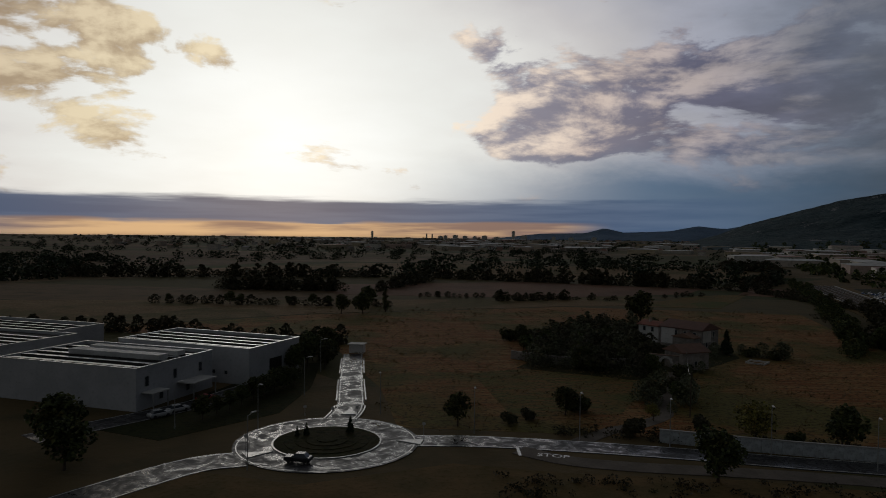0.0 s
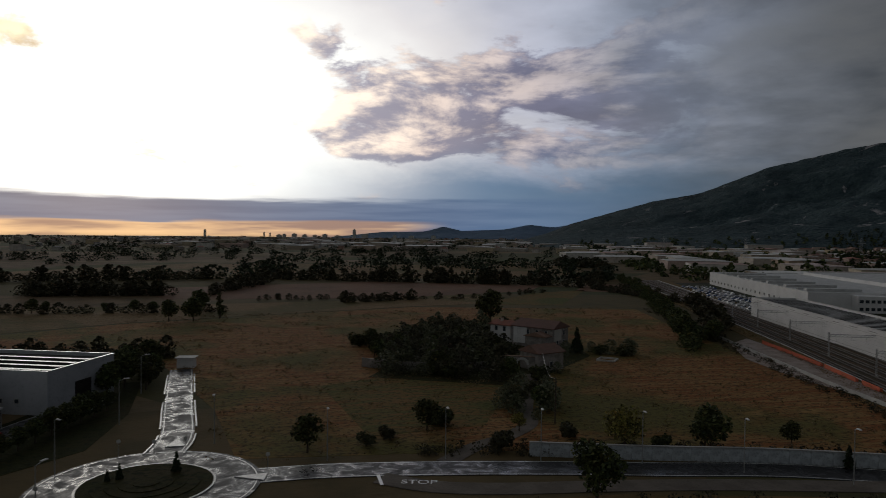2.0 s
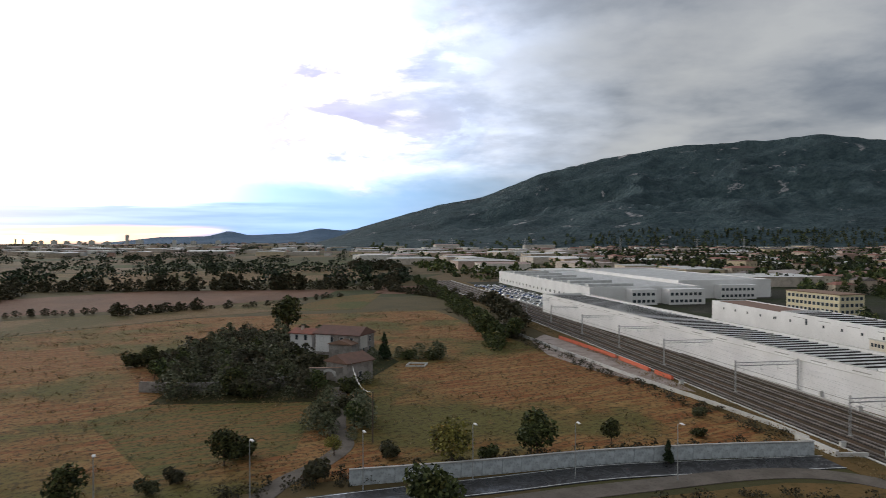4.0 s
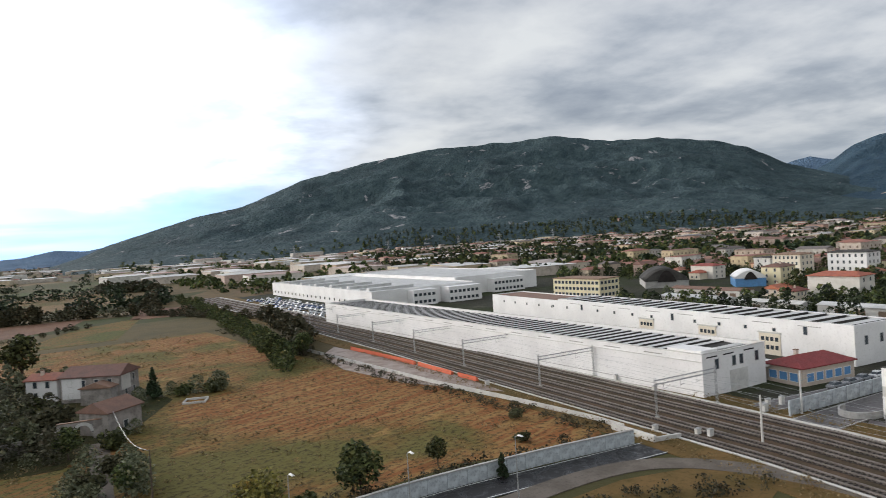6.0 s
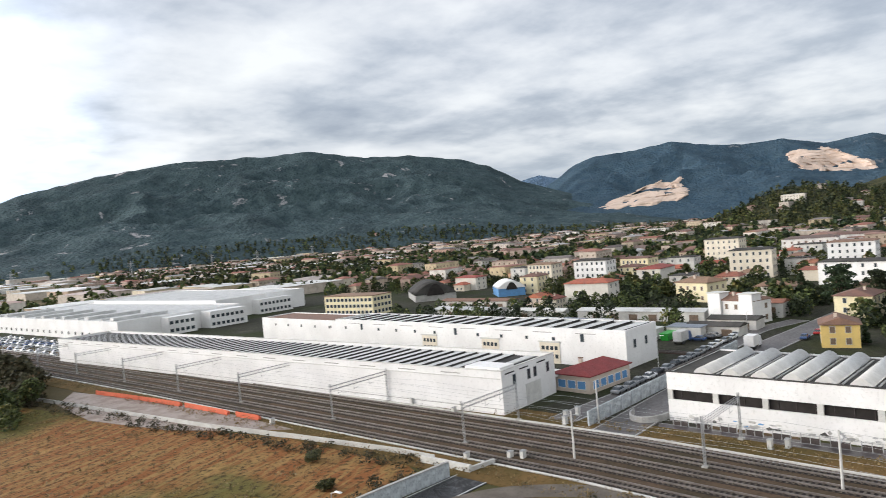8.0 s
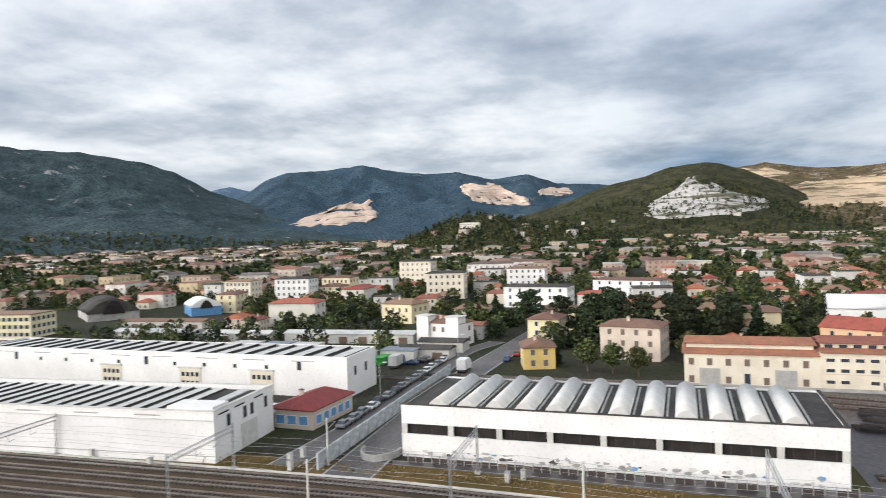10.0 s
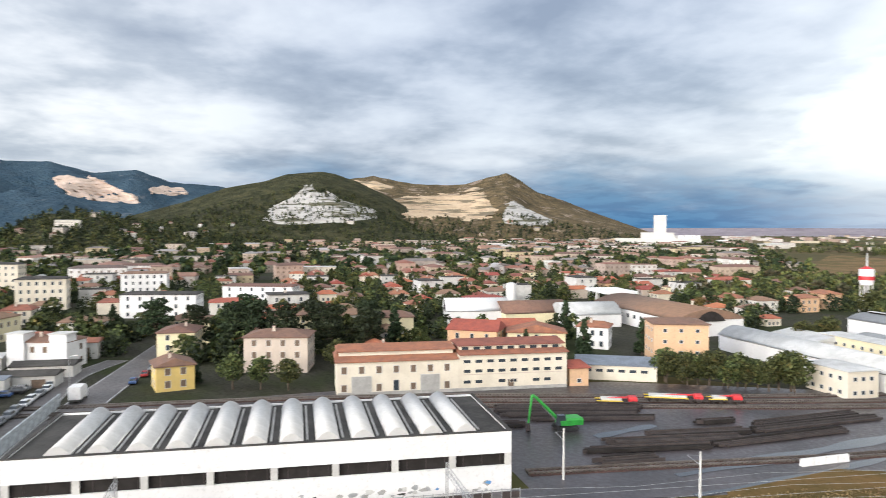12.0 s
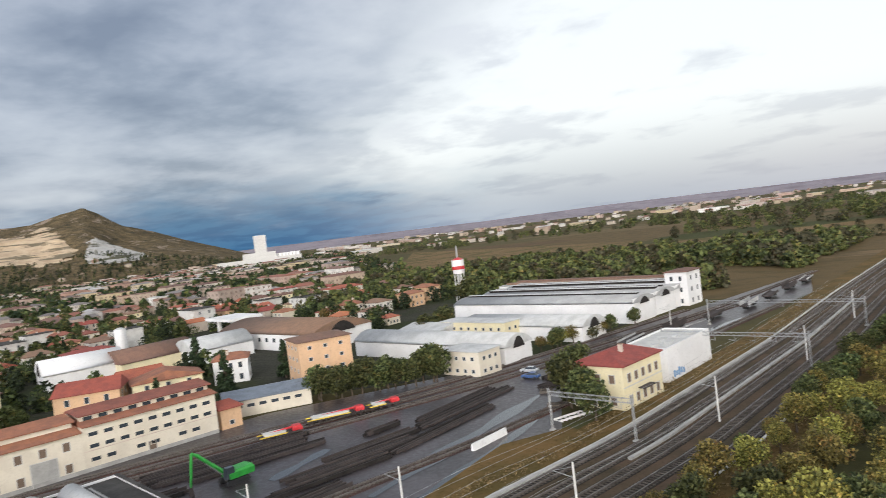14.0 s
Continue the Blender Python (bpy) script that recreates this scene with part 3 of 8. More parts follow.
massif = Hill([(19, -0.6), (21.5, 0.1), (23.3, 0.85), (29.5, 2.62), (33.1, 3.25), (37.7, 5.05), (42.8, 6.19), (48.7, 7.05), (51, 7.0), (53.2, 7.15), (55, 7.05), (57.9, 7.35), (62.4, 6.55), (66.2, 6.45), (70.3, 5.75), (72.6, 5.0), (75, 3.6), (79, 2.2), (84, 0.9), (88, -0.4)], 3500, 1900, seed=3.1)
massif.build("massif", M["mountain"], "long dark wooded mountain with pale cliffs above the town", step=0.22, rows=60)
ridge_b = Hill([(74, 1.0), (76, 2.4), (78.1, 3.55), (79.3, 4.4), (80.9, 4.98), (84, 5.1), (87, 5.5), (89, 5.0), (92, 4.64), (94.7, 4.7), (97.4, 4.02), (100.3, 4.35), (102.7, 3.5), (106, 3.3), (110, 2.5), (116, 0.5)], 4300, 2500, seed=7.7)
ridge_b.build("wooded_ridge", M["hazed_mountain"], "wooded ridge behind the town, tinted blue-green by painted haze", step=0.25, rows=46)
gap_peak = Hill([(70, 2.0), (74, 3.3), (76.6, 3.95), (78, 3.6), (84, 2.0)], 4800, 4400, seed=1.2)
gap_peak.build("gap_peak", M["hazed_blue_hills"], "distant peak in the gap between ridges, bluish with painted haze", rows=16)
green_hill = Hill([(93, -0.6), (98.2, 0.7), (103, 2.1), (105.6, 3.1), (108.9, 3.8), (110.5, 4.35), (112.8, 4.6), (114.2, 4.45), (115.8, 3.9), (118, 2.9), (121, 1.3), (125, -0.5)], 2300, 1500, seed=4.4, spurs=0.2)
green_hill.build("green_hill", M["green_hill"], "rounded green hill with a pale quarry in its flank", "hill", step=0.2, rows=44)
dry_hill = Hill([(110, 1.5), (115.8, 4.05), (117.6, 4.3), (120.7, 3.7), (123, 3.6), (125.1, 3.7), (127, 4.25), (128.5, 4.6), (129.6, 4.0), (130.9, 3.1), (133, 2.4), (135.2, 1.5), (138.8, 0.2), (141, -0.6)], 2700, 1750, seed=9.3, spurs=0.2)
dry_hill.build("dry_hill", M["dry_hill"], "sunlit ochre hill with a peaked top and quarries", "hill", step=0.2, rows=44)
knoll = Hill([(86, -1.5), (89.2, -0.3), (91, 0.6), (93, 1.15), (96, 0.9), (98.7, 0.4), (104, -0.6), (110, -1.6)], 1250, 800, seed=2.2, spurs=0.1)
knoll.build("knoll", M["green_hill"], "low wooded knoll with houses on it", "hill", step=0.3, rows=24)
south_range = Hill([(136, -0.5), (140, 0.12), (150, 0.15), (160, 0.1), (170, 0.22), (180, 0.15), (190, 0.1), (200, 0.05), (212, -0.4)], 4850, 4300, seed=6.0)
south_range.build("low_hills", M["hazed_pink_hills"], "faint low hills along the far horizon, pinkish haze painted in", "hill", step=1.0, rows=12)
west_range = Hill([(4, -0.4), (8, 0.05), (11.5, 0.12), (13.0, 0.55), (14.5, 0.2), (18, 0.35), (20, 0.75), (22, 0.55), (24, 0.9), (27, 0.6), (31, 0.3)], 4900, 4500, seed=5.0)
west_range.build("west_hills", M["hazed_blue_hills"], "faint hills beyond the plain, painted blue with haze", "hill", step=0.4, rows=12)


def quarry(name, hill, corners, mat, label, steps=9, proud=13.0):
    """Cut terraces in a hillside. corners: azimuth and elevation, lower left, lower right, upper right, upper left."""
    bm = bmesh.new()
    nx, grid = 26, []
    mid_az, mid_el = sum(c[0] for c in corners) / 4, sum(c[1] for c in corners) / 4
    corners = [(mid_az + (a - mid_az) * 1.2, mid_el + (e - mid_el) * 1.12) for a, e in corners]
    for k in range(steps * 2 + 1):
        row = []
        for i in range(nx + 1):
            s = i / nx
            t = k // 2 / steps if k % 2 == 0 else (k // 2 + 0.82) / steps
            wob = 0.05 * noise.noise(Vector((s * 4, t * 3, len(name)))) + 0.02 * noise.noise(Vector((s * 17, t * 9, 2.0)))
            lo = [a + (b - a) * s for a, b in zip(corners[0], corners[1])]
            hi = [a + (b - a) * s for a, b in zip(corners[3], corners[2])]
            edge = 0.22 * noise.fractal(Vector((s * 3.5, 7.0, len(name) * 1.3)), 1.0, 2.0, 2)
            tt = 0.5 + (t - 0.5) * (1 - 0.3 * abs(2 * s - 1) ** 3) + wob * (1 - 2 * abs(0.5 - t)) + edge * t * t
            ss = 0.12 * noise.fractal(Vector((t * 1.8, 3.0 + len(name), s * 1.2)), 1.0, 2.0, 2) * abs(2 * s - 1)
            az = lo[0] + (hi[0] - lo[0]) * tt + ss * (corners[1][0] - corners[0][0])
            el = lo[1] + (hi[1] - lo[1]) * tt
            back = (0.0 if k % 2 == 0 else -0.6)
            rim = min(s, 1 - s, t, 1 - t)
            sunk = min(rim * 13.0, 1.0) * 1.7 - 0.7 + 0.5 * noise.noise(Vector((s * 9, t * 7, len(name))))
            r = hill.distance(az, el) - proud * sunk - 6 * (1 if k % 2 == 0 else 0.1) + back
            p = toward(az) * r
            row.append(bm.verts.new((p.x, p.y, EYE_Z + r * math.tan(radians(el)))))
        grid.append(row)
    for a, b in zip(grid, grid[1:]):
        for i in range(nx):
            bm.faces.new((a[i], a[i + 1], b[i + 1], b[i]))
    return tagged(link_mesh(name, bm, mat), label, "quarry", kind="structure")


def quarry_material(name, color, second, veins, growth, cover=0.56):
    """Cut rock in level layers, dark growth and rubble on some of the treads."""
    m = material(name, color, second, 0.95, scale=0.012, fine=10, bump=0.6, third=veins)
    N = Nodes(m.node_tree)
    bsdf = m.node_tree.nodes["Principled BSDF"]
    rock = bsdf.inputs["Base Color"].links[0].from_socket
    at = N.add("ShaderNodeTexCoord").outputs["Object"]
    layers = N.noise(N.add("ShaderNodeMapping", {0: at, "Scale": (0.006, 0.006, 0.085)}).outputs[0], 1.0, 6, 0.65, 0.3)
    streaks = N.noise(N.add("ShaderNodeMapping", {0: at, "Scale": (0.03, 0.03, 0.008)}).outputs[0], 1.0, 6, 0.65)
    col = N.mix(N.smooth(streaks, 0.48, 0.66, 0.0, 0.6), rock, veins)
    col = N.mix(N.smooth(layers, cover, cover + 0.05), col, growth)
    m.node_tree.links.new(col, bsdf.inputs["Base Color"])
    return m


M["quarry_pink"] = quarry_material("quarry_pink", (0.60, 0.46, 0.37), (0.50, 0.38, 0.30), (0.40, 0.30, 0.23), (0.24, 0.19, 0.14), 0.6)
M["quarry_grey"] = quarry_material("quarry_grey", (0.44, 0.42, 0.39), (0.36, 0.35, 0.33), (0.27, 0.25, 0.22), (0.085, 0.080, 0.045), 0.53)
M["quarry_ochre"] = quarry_material("quarry_ochre", (0.50, 0.38, 0.25), (0.42, 0.31, 0.20), (0.30, 0.21, 0.13), (0.14, 0.11, 0.065), 0.52)
quarry("quarry_pink", ridge_b, [(80.4, 0.65), (87.0, 0.75), (87.4, 2.8), (84.2, 2.2)], M["quarry_pink"], "pink stone quarry cut in the ridge", 5, 26.0)
quarry("quarry_upper", ridge_b, [(96.0, 2.2), (100.3, 1.8), (98.0, 3.6), (94.6, 3.8)], M["quarry_pink"], "terraced pink quarry high on the ridge", 7, 26.0)
quarry("quarry_far", ridge_b, [(101.0, 2.5), (103.8, 2.5), (103.3, 3.2), (101.4, 3.1)], M["quarry_pink"], "small pale quarry behind the green hill", 3, 26.0)
quarry("quarry_grey", green_hill, [(107.9, 0.25), (117.6, 0.9), (113.4, 3.0), (111.2, 3.4)], M["quarry_grey"], "grey terraced quarry in the green hill", 10)
quarry("quarry_ochre", dry_hill, [(118.1, 1.1), (126.1, 0.6), (126.7, 3.2), (119.3, 2.7)], M["quarry_ochre"], "ochre quarry face below the peak", 6)
quarry("quarry_crest", dry_hill, [(114.4, 3.2), (119.2, 3.2), (118.2, 3.8), (114.9, 4.0)], M["quarry_ochre"], "ochre cut along the crest", 2)
quarry("quarry_scree", dry_hill, [(127.6, 0.4), (132.0, 0.3), (129.6, 2.0), (128.4, 2.4)], M["quarry_grey"], "pale scree slope on the ochre hill", 4)

# ---- plants ----
def leafy(bm, centre, radius, count, size, rng, squash=1.0, hollow=0.35):
    """Loose leaf sprays, two bent triangles each, thickest at the skin of the crown."""
    for _ in range(count):
        d = Vector((rng.gauss(0, 1), rng.gauss(0, 1), rng.gauss(0, 1)))
        d.normalize()
        p = Vector(centre) + Vector((d.x, d.y, d.z * squash)) * radius * (hollow + (1 - hollow) * rng.random() ** 0.5)
        q = Euler((rng.uniform(-1.1, 1.1), rng.uniform(-1.1, 1.1), rng.uniform(0, 6.28))).to_matrix()
        s = size * rng.uniform(0.6, 1.5)
        a, b, c, e = (q @ Vector(v) * s + p for v in ((-0.6, 0, 0), (0, -0.5, 0.18), (0.7, 0.05, -0.1), (0.05, 0.55, 0.15)))
        va, vb, vc, ve = (bm.verts.new(v) for v in (a, b, c, e))
        bm.faces.new((va, vb, vc))
        bm.faces.new((va, vc, ve))


def make_tree(kind, height, spread, seed, leaf, label, count=1000, size=0.42):
    rng = random.Random(seed)
    root = thing("tree", label, "tree")
    bm = bmesh.new()
    bole = height * (0.22 if kind == "round" else 0.12)
    rod(bm, (0, 0, -0.3), (0.1, 0, bole), 0.035 * height, 0.025 * height, 8)
    rod(bm, (0.1, 0, bole), (0.0, 0.1, height * 0.8), 0.025 * height, 0.008 * height, 6)
    lobes = []
    if kind == "round":
        for k in range(9):
            a, z = k * 2.4 + rng.random(), height * rng.uniform(0.38, 0.84)
            w = spread * (0.72 if z < height * 0.7 else 0.42) * rng.uniform(0.6, 1.0)
            lobes.append((Vector((math.cos(a) * w, math.sin(a) * w, z)), spread * rng.uniform(0.46, 0.72)))
        lobes.append((Vector((0, 0, height * 0.8)), spread * 0.62))
        lobes.append((Vector((0, 0, height * 0.5)), spread * 0.8))
    elif kind == "tall":
        for k in range(9):
            z = height * (0.2 + 0.085 * k)
            w = spread * 0.3 * rng.uniform(0.3, 1)
            a = rng.uniform(0, 6.28)
            lobes.append((Vector((math.cos(a) * w, math.sin(a) * w, z)), spread * (0.75 - 0.045 * k) * rng.uniform(0.7, 1)))
    elif kind == "cone":
        for k in range(11):
            z = height * (0.12 + 0.08 * k)
            for j in range(3):
                a = rng.uniform(0, 6.28)
                w = spread * (1 - k / 11.5) * 0.55
                lobes.append((Vector((math.cos(a) * w, math.sin(a) * w, z)), spread * (0.5 - 0.035 * k)))
    elif kind == "cedar":
        for k in range(13):
            a, z = k * 2.1, height * (0.25 + 0.055 * k)
            w = spread * (1.0 - 0.055 * k) * rng.uniform(0.35, 0.75)
            lobes.append((Vector((math.cos(a) * w, math.sin(a) * w, z)), spread * rng.uniform(0.32, 0.5)))
    else:  # bush
        for k in range(7):
            a = k * 2.4
            w = spread * rng.uniform(0.2, 0.65)
            lobes.append((Vector((math.cos(a) * w, math.sin(a) * w, height * rng.uniform(0.3, 0.65))), spread * rng.uniform(0.42, 0.62)))
    for c, r in lobes:
        rod(bm, (0.05, 0, min(bole, c.z * 0.6)), c, 0.010 * height, 0.004 * height, 4)
    part("trunk", bm, M["bark"], root)
    bm = bmesh.new()
    total = sum(r * r for _, r in lobes)
    for c, r in lobes:
        leafy(bm, c, r, int(count * r * r / total), size, rng, {"cedar": 0.4, "cone": 0.7}.get(kind, 0.85))
    part("crown", bm, leaf, root)
    return root


TREES = {
    "round": [make_tree("round", 8, 3.8, 11, M["leaf"], "broad-leaved tree with a loose green crown", 1500, 0.5), make_tree("round", 8, 3.2, 12, M["leaf"], "broad-leaved tree with a thin ragged crown", 1200, 0.48)],
    "yellow": [make_tree("round", 8, 3.6, 13, M["leaf_yellow"], "broad-leaved tree turning yellow in autumn", 1500, 0.36), make_tree("round", 8.5, 3.2, 14, M["leaf_yellow"], "yellow-green tree beside the tracks", 1500, 0.36)],
    "tall": [make_tree("tall", 12, 2.4, 15, M["leaf"], "tall slender tree in a field hedge", 900), make_tree("tall", 10, 2.2, 16, M["leaf_scrub"], "tall thin tree with sparse brownish leaves", 600)],
    "cone": [make_tree("cone", 12, 3.0, 17, M["leaf_dark"], "dark green conifer with a pointed top", 1500, 0.6)],
    "cedar": [make_tree("cedar", 15, 6.5, 18, M["leaf_dark"], "large dark cedar with spreading layers", 1900, 0.6)],
    "bush": [make_tree("bush", 3.2, 2.4, 19, M["leaf_scrub"], "overgrown brownish scrub bush", 800, 0.4), make_tree("bush", 2.6, 2.0, 20, M["leaf"], "dense rounded dark green bush", 700, 0.38)],
}
USED = set()


def plant(kind, x, y, scale=1.0, which=None, z=0.0, label="", group="", stretch=1.0):
    pool = TREES[kind]
    rng = random.Random(round(x * 31 + y * 17))
    src = pool[which if which is not None else rng.randrange(len(pool))]
    m = pose(x, y, z, 0, 0, rng.uniform(0, 360))
    if src not in USED:
        USED.add(src)
        ob = src
        ob.matrix_basis = m
    else:
        ob = copy_thing(src, m)
    s = scale * rng.uniform(0.88, 1.12)
    ob.scale = (s, s, s * stretch)
    if label:
        ob["label"] = label
    if group:
        ob["group"] = group
    return ob


def thicket(name, spots, leaf, label, size=0.9, per=26, seed=5):
    """Woods and hedges that nobody could count, in one mesh. spots: x, y, ground z, radius, height."""
    rng = random.Random(seed)
    bm_v, bm_f = [], []
    for x, y, z0, r, h in spots:
        for _ in range(per):
            a, t = rng.uniform(0, 6.28), rng.random()
            w = r * math.sqrt(rng.random()) * math.sin(math.pi * min(0.15 + 0.85 * t, 0.97)) ** 0.6
            p = Vector((x + math.cos(a) * w, y + math.sin(a) * w, z0 + 0.1 + h * t))
            q = Euler((rng.uniform(-1.2, 1.2), rng.uniform(-1.2, 1.2), rng.uniform(0, 6.28))).to_matrix()
            s = size * rng.uniform(0.6, 1.4) * max(r, h) * 0.33
            n = len(bm_v)
            bm_v += [tuple(q @ Vector(v) * s + p) for v in ((-0.7, -0.1, 0), (0, -0.6, 0.2), (0.7, 0.05, -0.1), (0.05, 0.65, 0.15))]
            bm_f += [(n, n + 1, n + 2), (n, n + 2, n + 3)]
    me = bpy.data.meshes.new(name)
    me.from_pydata(bm_v, [], bm_f)
    me.materials.append(leaf)
    return tagged(new(name, me), label, "vegetation", kind="stuff")

# ---- fields, roads and the roundabout ----
def along(points):
    return [rail(u, v) for u, v in points]


plot("dry_field", [(-8, 128), (52, 122), (86, 114), (107, 100), *along([(-10, 112), (-12, 135), (-17, 160), (-24, 200), (-33, 260), (-40, 330)]), (60, 345), (-60, 300), (-130, 250), (-33, 215), (-14, 160)], M["dry_field"], "dry russet meadow with patches of green")
plot("green_patch", [(14, 136), (36, 139), (52, 171), (26, 187), (8, 178)], M["green_field"], "small green field beside the scrub", 0.06)
plot("stubble_field", [(-230, 262), (-130, 255), (-60, 303), (60, 348), (120, 362), (112, 415), (30, 380), (-240, 345)], M["stubble"], "pale stubble field beyond the meadow", 0.05)
plot("green_strip", [(95, 352), (137, 344), (190, 432), (150, 415)], M["green_field"], "green strip of grass in the far field", 0.07)
plot("ploughed_field", [(-60, 400), (60, 392), (150, 428), (175, 470), (60, 520), (-90, 470)], M["ploughed"], "ploughed reddish-brown field", 0.05)
plot("tan_field", [(-300, 560), (60, 545), (250, 560), (330, 760), (-100, 820)], M["stubble"], "pale tan field beyond the hedges", 0.04)
plot("plough_patch", [(180, 425), (205, 410), (240, 470), (215, 485)], M["ploughed"], "small ploughed plot by the railway", 0.07)
plot("south_field", [(110, -430), (150, -640), (560, -1000), (330, -470), (240, -420)], M["stubble"], "wide brown field beyond the woods", 0.05)
plot("south_meadow", [(300, -255), (330, -330), (430, -370), (420, -270)], M["green_field"], "bright green meadow among trees", 0.05)
plot("far_green_field", [(-60, -420), (105, -425), (150, -560), (-100, -620)], M["stubble"], "tan stubble field beside the railway", 0.04)
plot("town_ground", along([(18, 75), (80, 66), (92, -40), (60, -75), (52, -185), (180, -210), (700, -260), (1500, 300), (1400, 1200), (420, 700), (160, 560), (14, 530), (12, 320)]), M["town_soil"], "patchy paving, gardens and soil between the town buildings", 0.035)
plot("verge", [(-60, 60), (60, 70), (104, 72), (101, 84), (92, 90), (70, 96), (45, 102), (20, 104), (2, 108), (-20, 98), (-36, 103), (-48, 88)], M["verge"], "rough green verge below the road", 0.05)
plot("scrub_ground", [(20, 186), (50, 171), (66, 182), (88, 205), (92, 232), (64, 240), (40, 226)], M["grass_dark"], "dark overgrown ground round the ruined farm", 0.08)
plot("park_strip", [(-64, 125), (-48, 118), (-32, 137), (-30, 160), (-33, 190), (-41, 190), (-50, 158), (-58, 134)], M["grass_dark"], "dark grass strip beside the warehouses", 0.05)

ASPHALT = M["wet_asphalt"]
RC = Vector((-19.4, 118.3, 0))


def road(name, points, width, label, z=0.10, mat=None, lines=True, n=8):
    line = smooth_line(points, n)
    tagged(link_mesh(name, ribbon(bmesh.new(), line, -width / 2, width / 2, -0.2, z), mat or ASPHALT), label, "road", kind="structure")
    if lines:
        for side in (-1, 1):
            o = side * (width / 2 - 0.35)
            bm = ribbon(bmesh.new(), line, o - 0.09, o + 0.09, z - 0.05, z + 0.012)
            tagged(link_mesh("edge_line", bm, M["paint_line"]), "worn white edge line on the wet road", "road marking", kind="structure")
    return line


def ring(bm, r0, r1, z0, z1, n=56, c=RC):
    loops = [[bm.verts.new((c.x + r * math.cos(2 * math.pi * k / n), c.y + r * math.sin(2 * math.pi * k / n), z)) for k in range(n)] for r, z in ((r0, z0), (r1, z0), (r1, z1), (r0, z1))]
    for i in range(4):
        a, b = loops[i], loops[(i + 1) % 4]
        for k in range(n):
            bm.faces.new((a[k], a[(k + 1) % n], b[(k + 1) % n], b[k]))
    return bm


tagged(link_mesh("roundabout", ring(bmesh.new(), 8.6, 15.6, -0.2, 0.14), ASPHALT), "wet asphalt ring of a roundabout", "road", kind="structure")
tagged(link_mesh("ring_kerb", ring(bmesh.new(), 8.9, 9.25, 0.0, 0.26), M["kerb_stone"]), "pale kerb round the roundabout island", "kerb", kind="structure")
tagged(link_mesh("outer_line", ring(bmesh.new(), 14.9, 15.08, 0.1, 0.152), M["paint_line"]), "white line round the outside of the roundabout", "road marking", kind="structure")
bm = bmesh.new()
for k in range(5):
    ring(bm, 0.02 + 1.78 * k, 1.8 * (k + 1) - 0.02, 0, 0.62 - 0.09 * k, 40)
tagged(link_mesh("island", bm, M["grass_dark"]), "dark grassy mound in the roundabout", "island", kind="structure")
north_road = road("north_road", [(-19.5, 131), (-18.8, 143), (-21.5, 165), (-24.8, 193), (-26, 204)], 5.6, "wet side road lined with kerbs running to a gate")
road("south_west_road", [(-31, 109), (-38, 105.5), (-46, 95), (-56, 80), (-70, 62)], 7.5, "wet road leading away from the roundabout")
east_road = road("east_road", [(-6.5, 119.5), (6, 119.6), (22, 117.5), (40, 114), (56, 110.2), (74, 106.0), (92, 98.5), (107, 92)], 6.4, "wet road running beside the concrete wall")
road("lower_road", [(13, 115), (20, 110), (30, 107.2), (45, 105.2), (60, 102.6), (75, 99), (90, 95), (99, 90), (103.5, 82), (104, 70), (100, 55), (88, 20), (76, -14)], 4.4, "narrow lane curving along the railway", 0.12, M["dirt_path"], lines=False)
road("farm_path", [(24, 120), (31, 127), (38, 131.5), (44.5, 138.5), (47, 148), (54, 165), (61, 182)], 3.4, "pale dirt track to the ruined farm", 0.09, M["dirt_path"], lines=False)
road("parking_road", [(-70, 118), (-52, 141), (-45, 157), (-38, 172)], 7.0, "wet service road in front of the warehouses", 0.09)
for k, (x, y, rz) in enumerate([(-18.2, 136.0, 0), (-3.2, 118.5, 80), (-31.2, 110.2, -60)]):
    bm = bmesh.new()
    prism(bm, ccw([(-1.5, 0), (1.5, 0), (0, 4.6)]), 0.05, 0.26)
    o = tagged(link_mesh("traffic_island", bm, M["kerb_stone"]), "pale triangular traffic island at the roundabout", "traffic island", kind="structure")
    o.matrix_basis = pose(x, y, 0, 0, 0, rz)
for k in range(3):  # kerbs along the side road, broken by entrances
    seg = north_road[1 + k * 9 : 9 + k * 9]
    for side in (-3.2, 3.0):
        tagged(link_mesh("kerb", ribbon(bmesh.new(), seg, side, side + 0.3, 0.0, 0.24), M["kerb_stone"]), "wet pale kerb along the side road", "kerb", kind="structure")
text = bpy.data.curves.new("stop", "FONT")
text.body, text.size, text.extrude = "STOP", 2.2, 0.004
text.materials.append(M["paint_line"])
stop = tagged(new("stop_marking", text), "white STOP lettering painted on the asphalt", "road marking", kind="structure")
stop.matrix_basis = pose(15.5, 112.0, 0.15, 0, 0, -14)
tagged(link_mesh("stop_line", boxes((12.6, 112.0, 0.1, 13.1, 116.2, 0.152)), M["paint_line"]), "white stop line across the lane", "road marking", kind="structure")

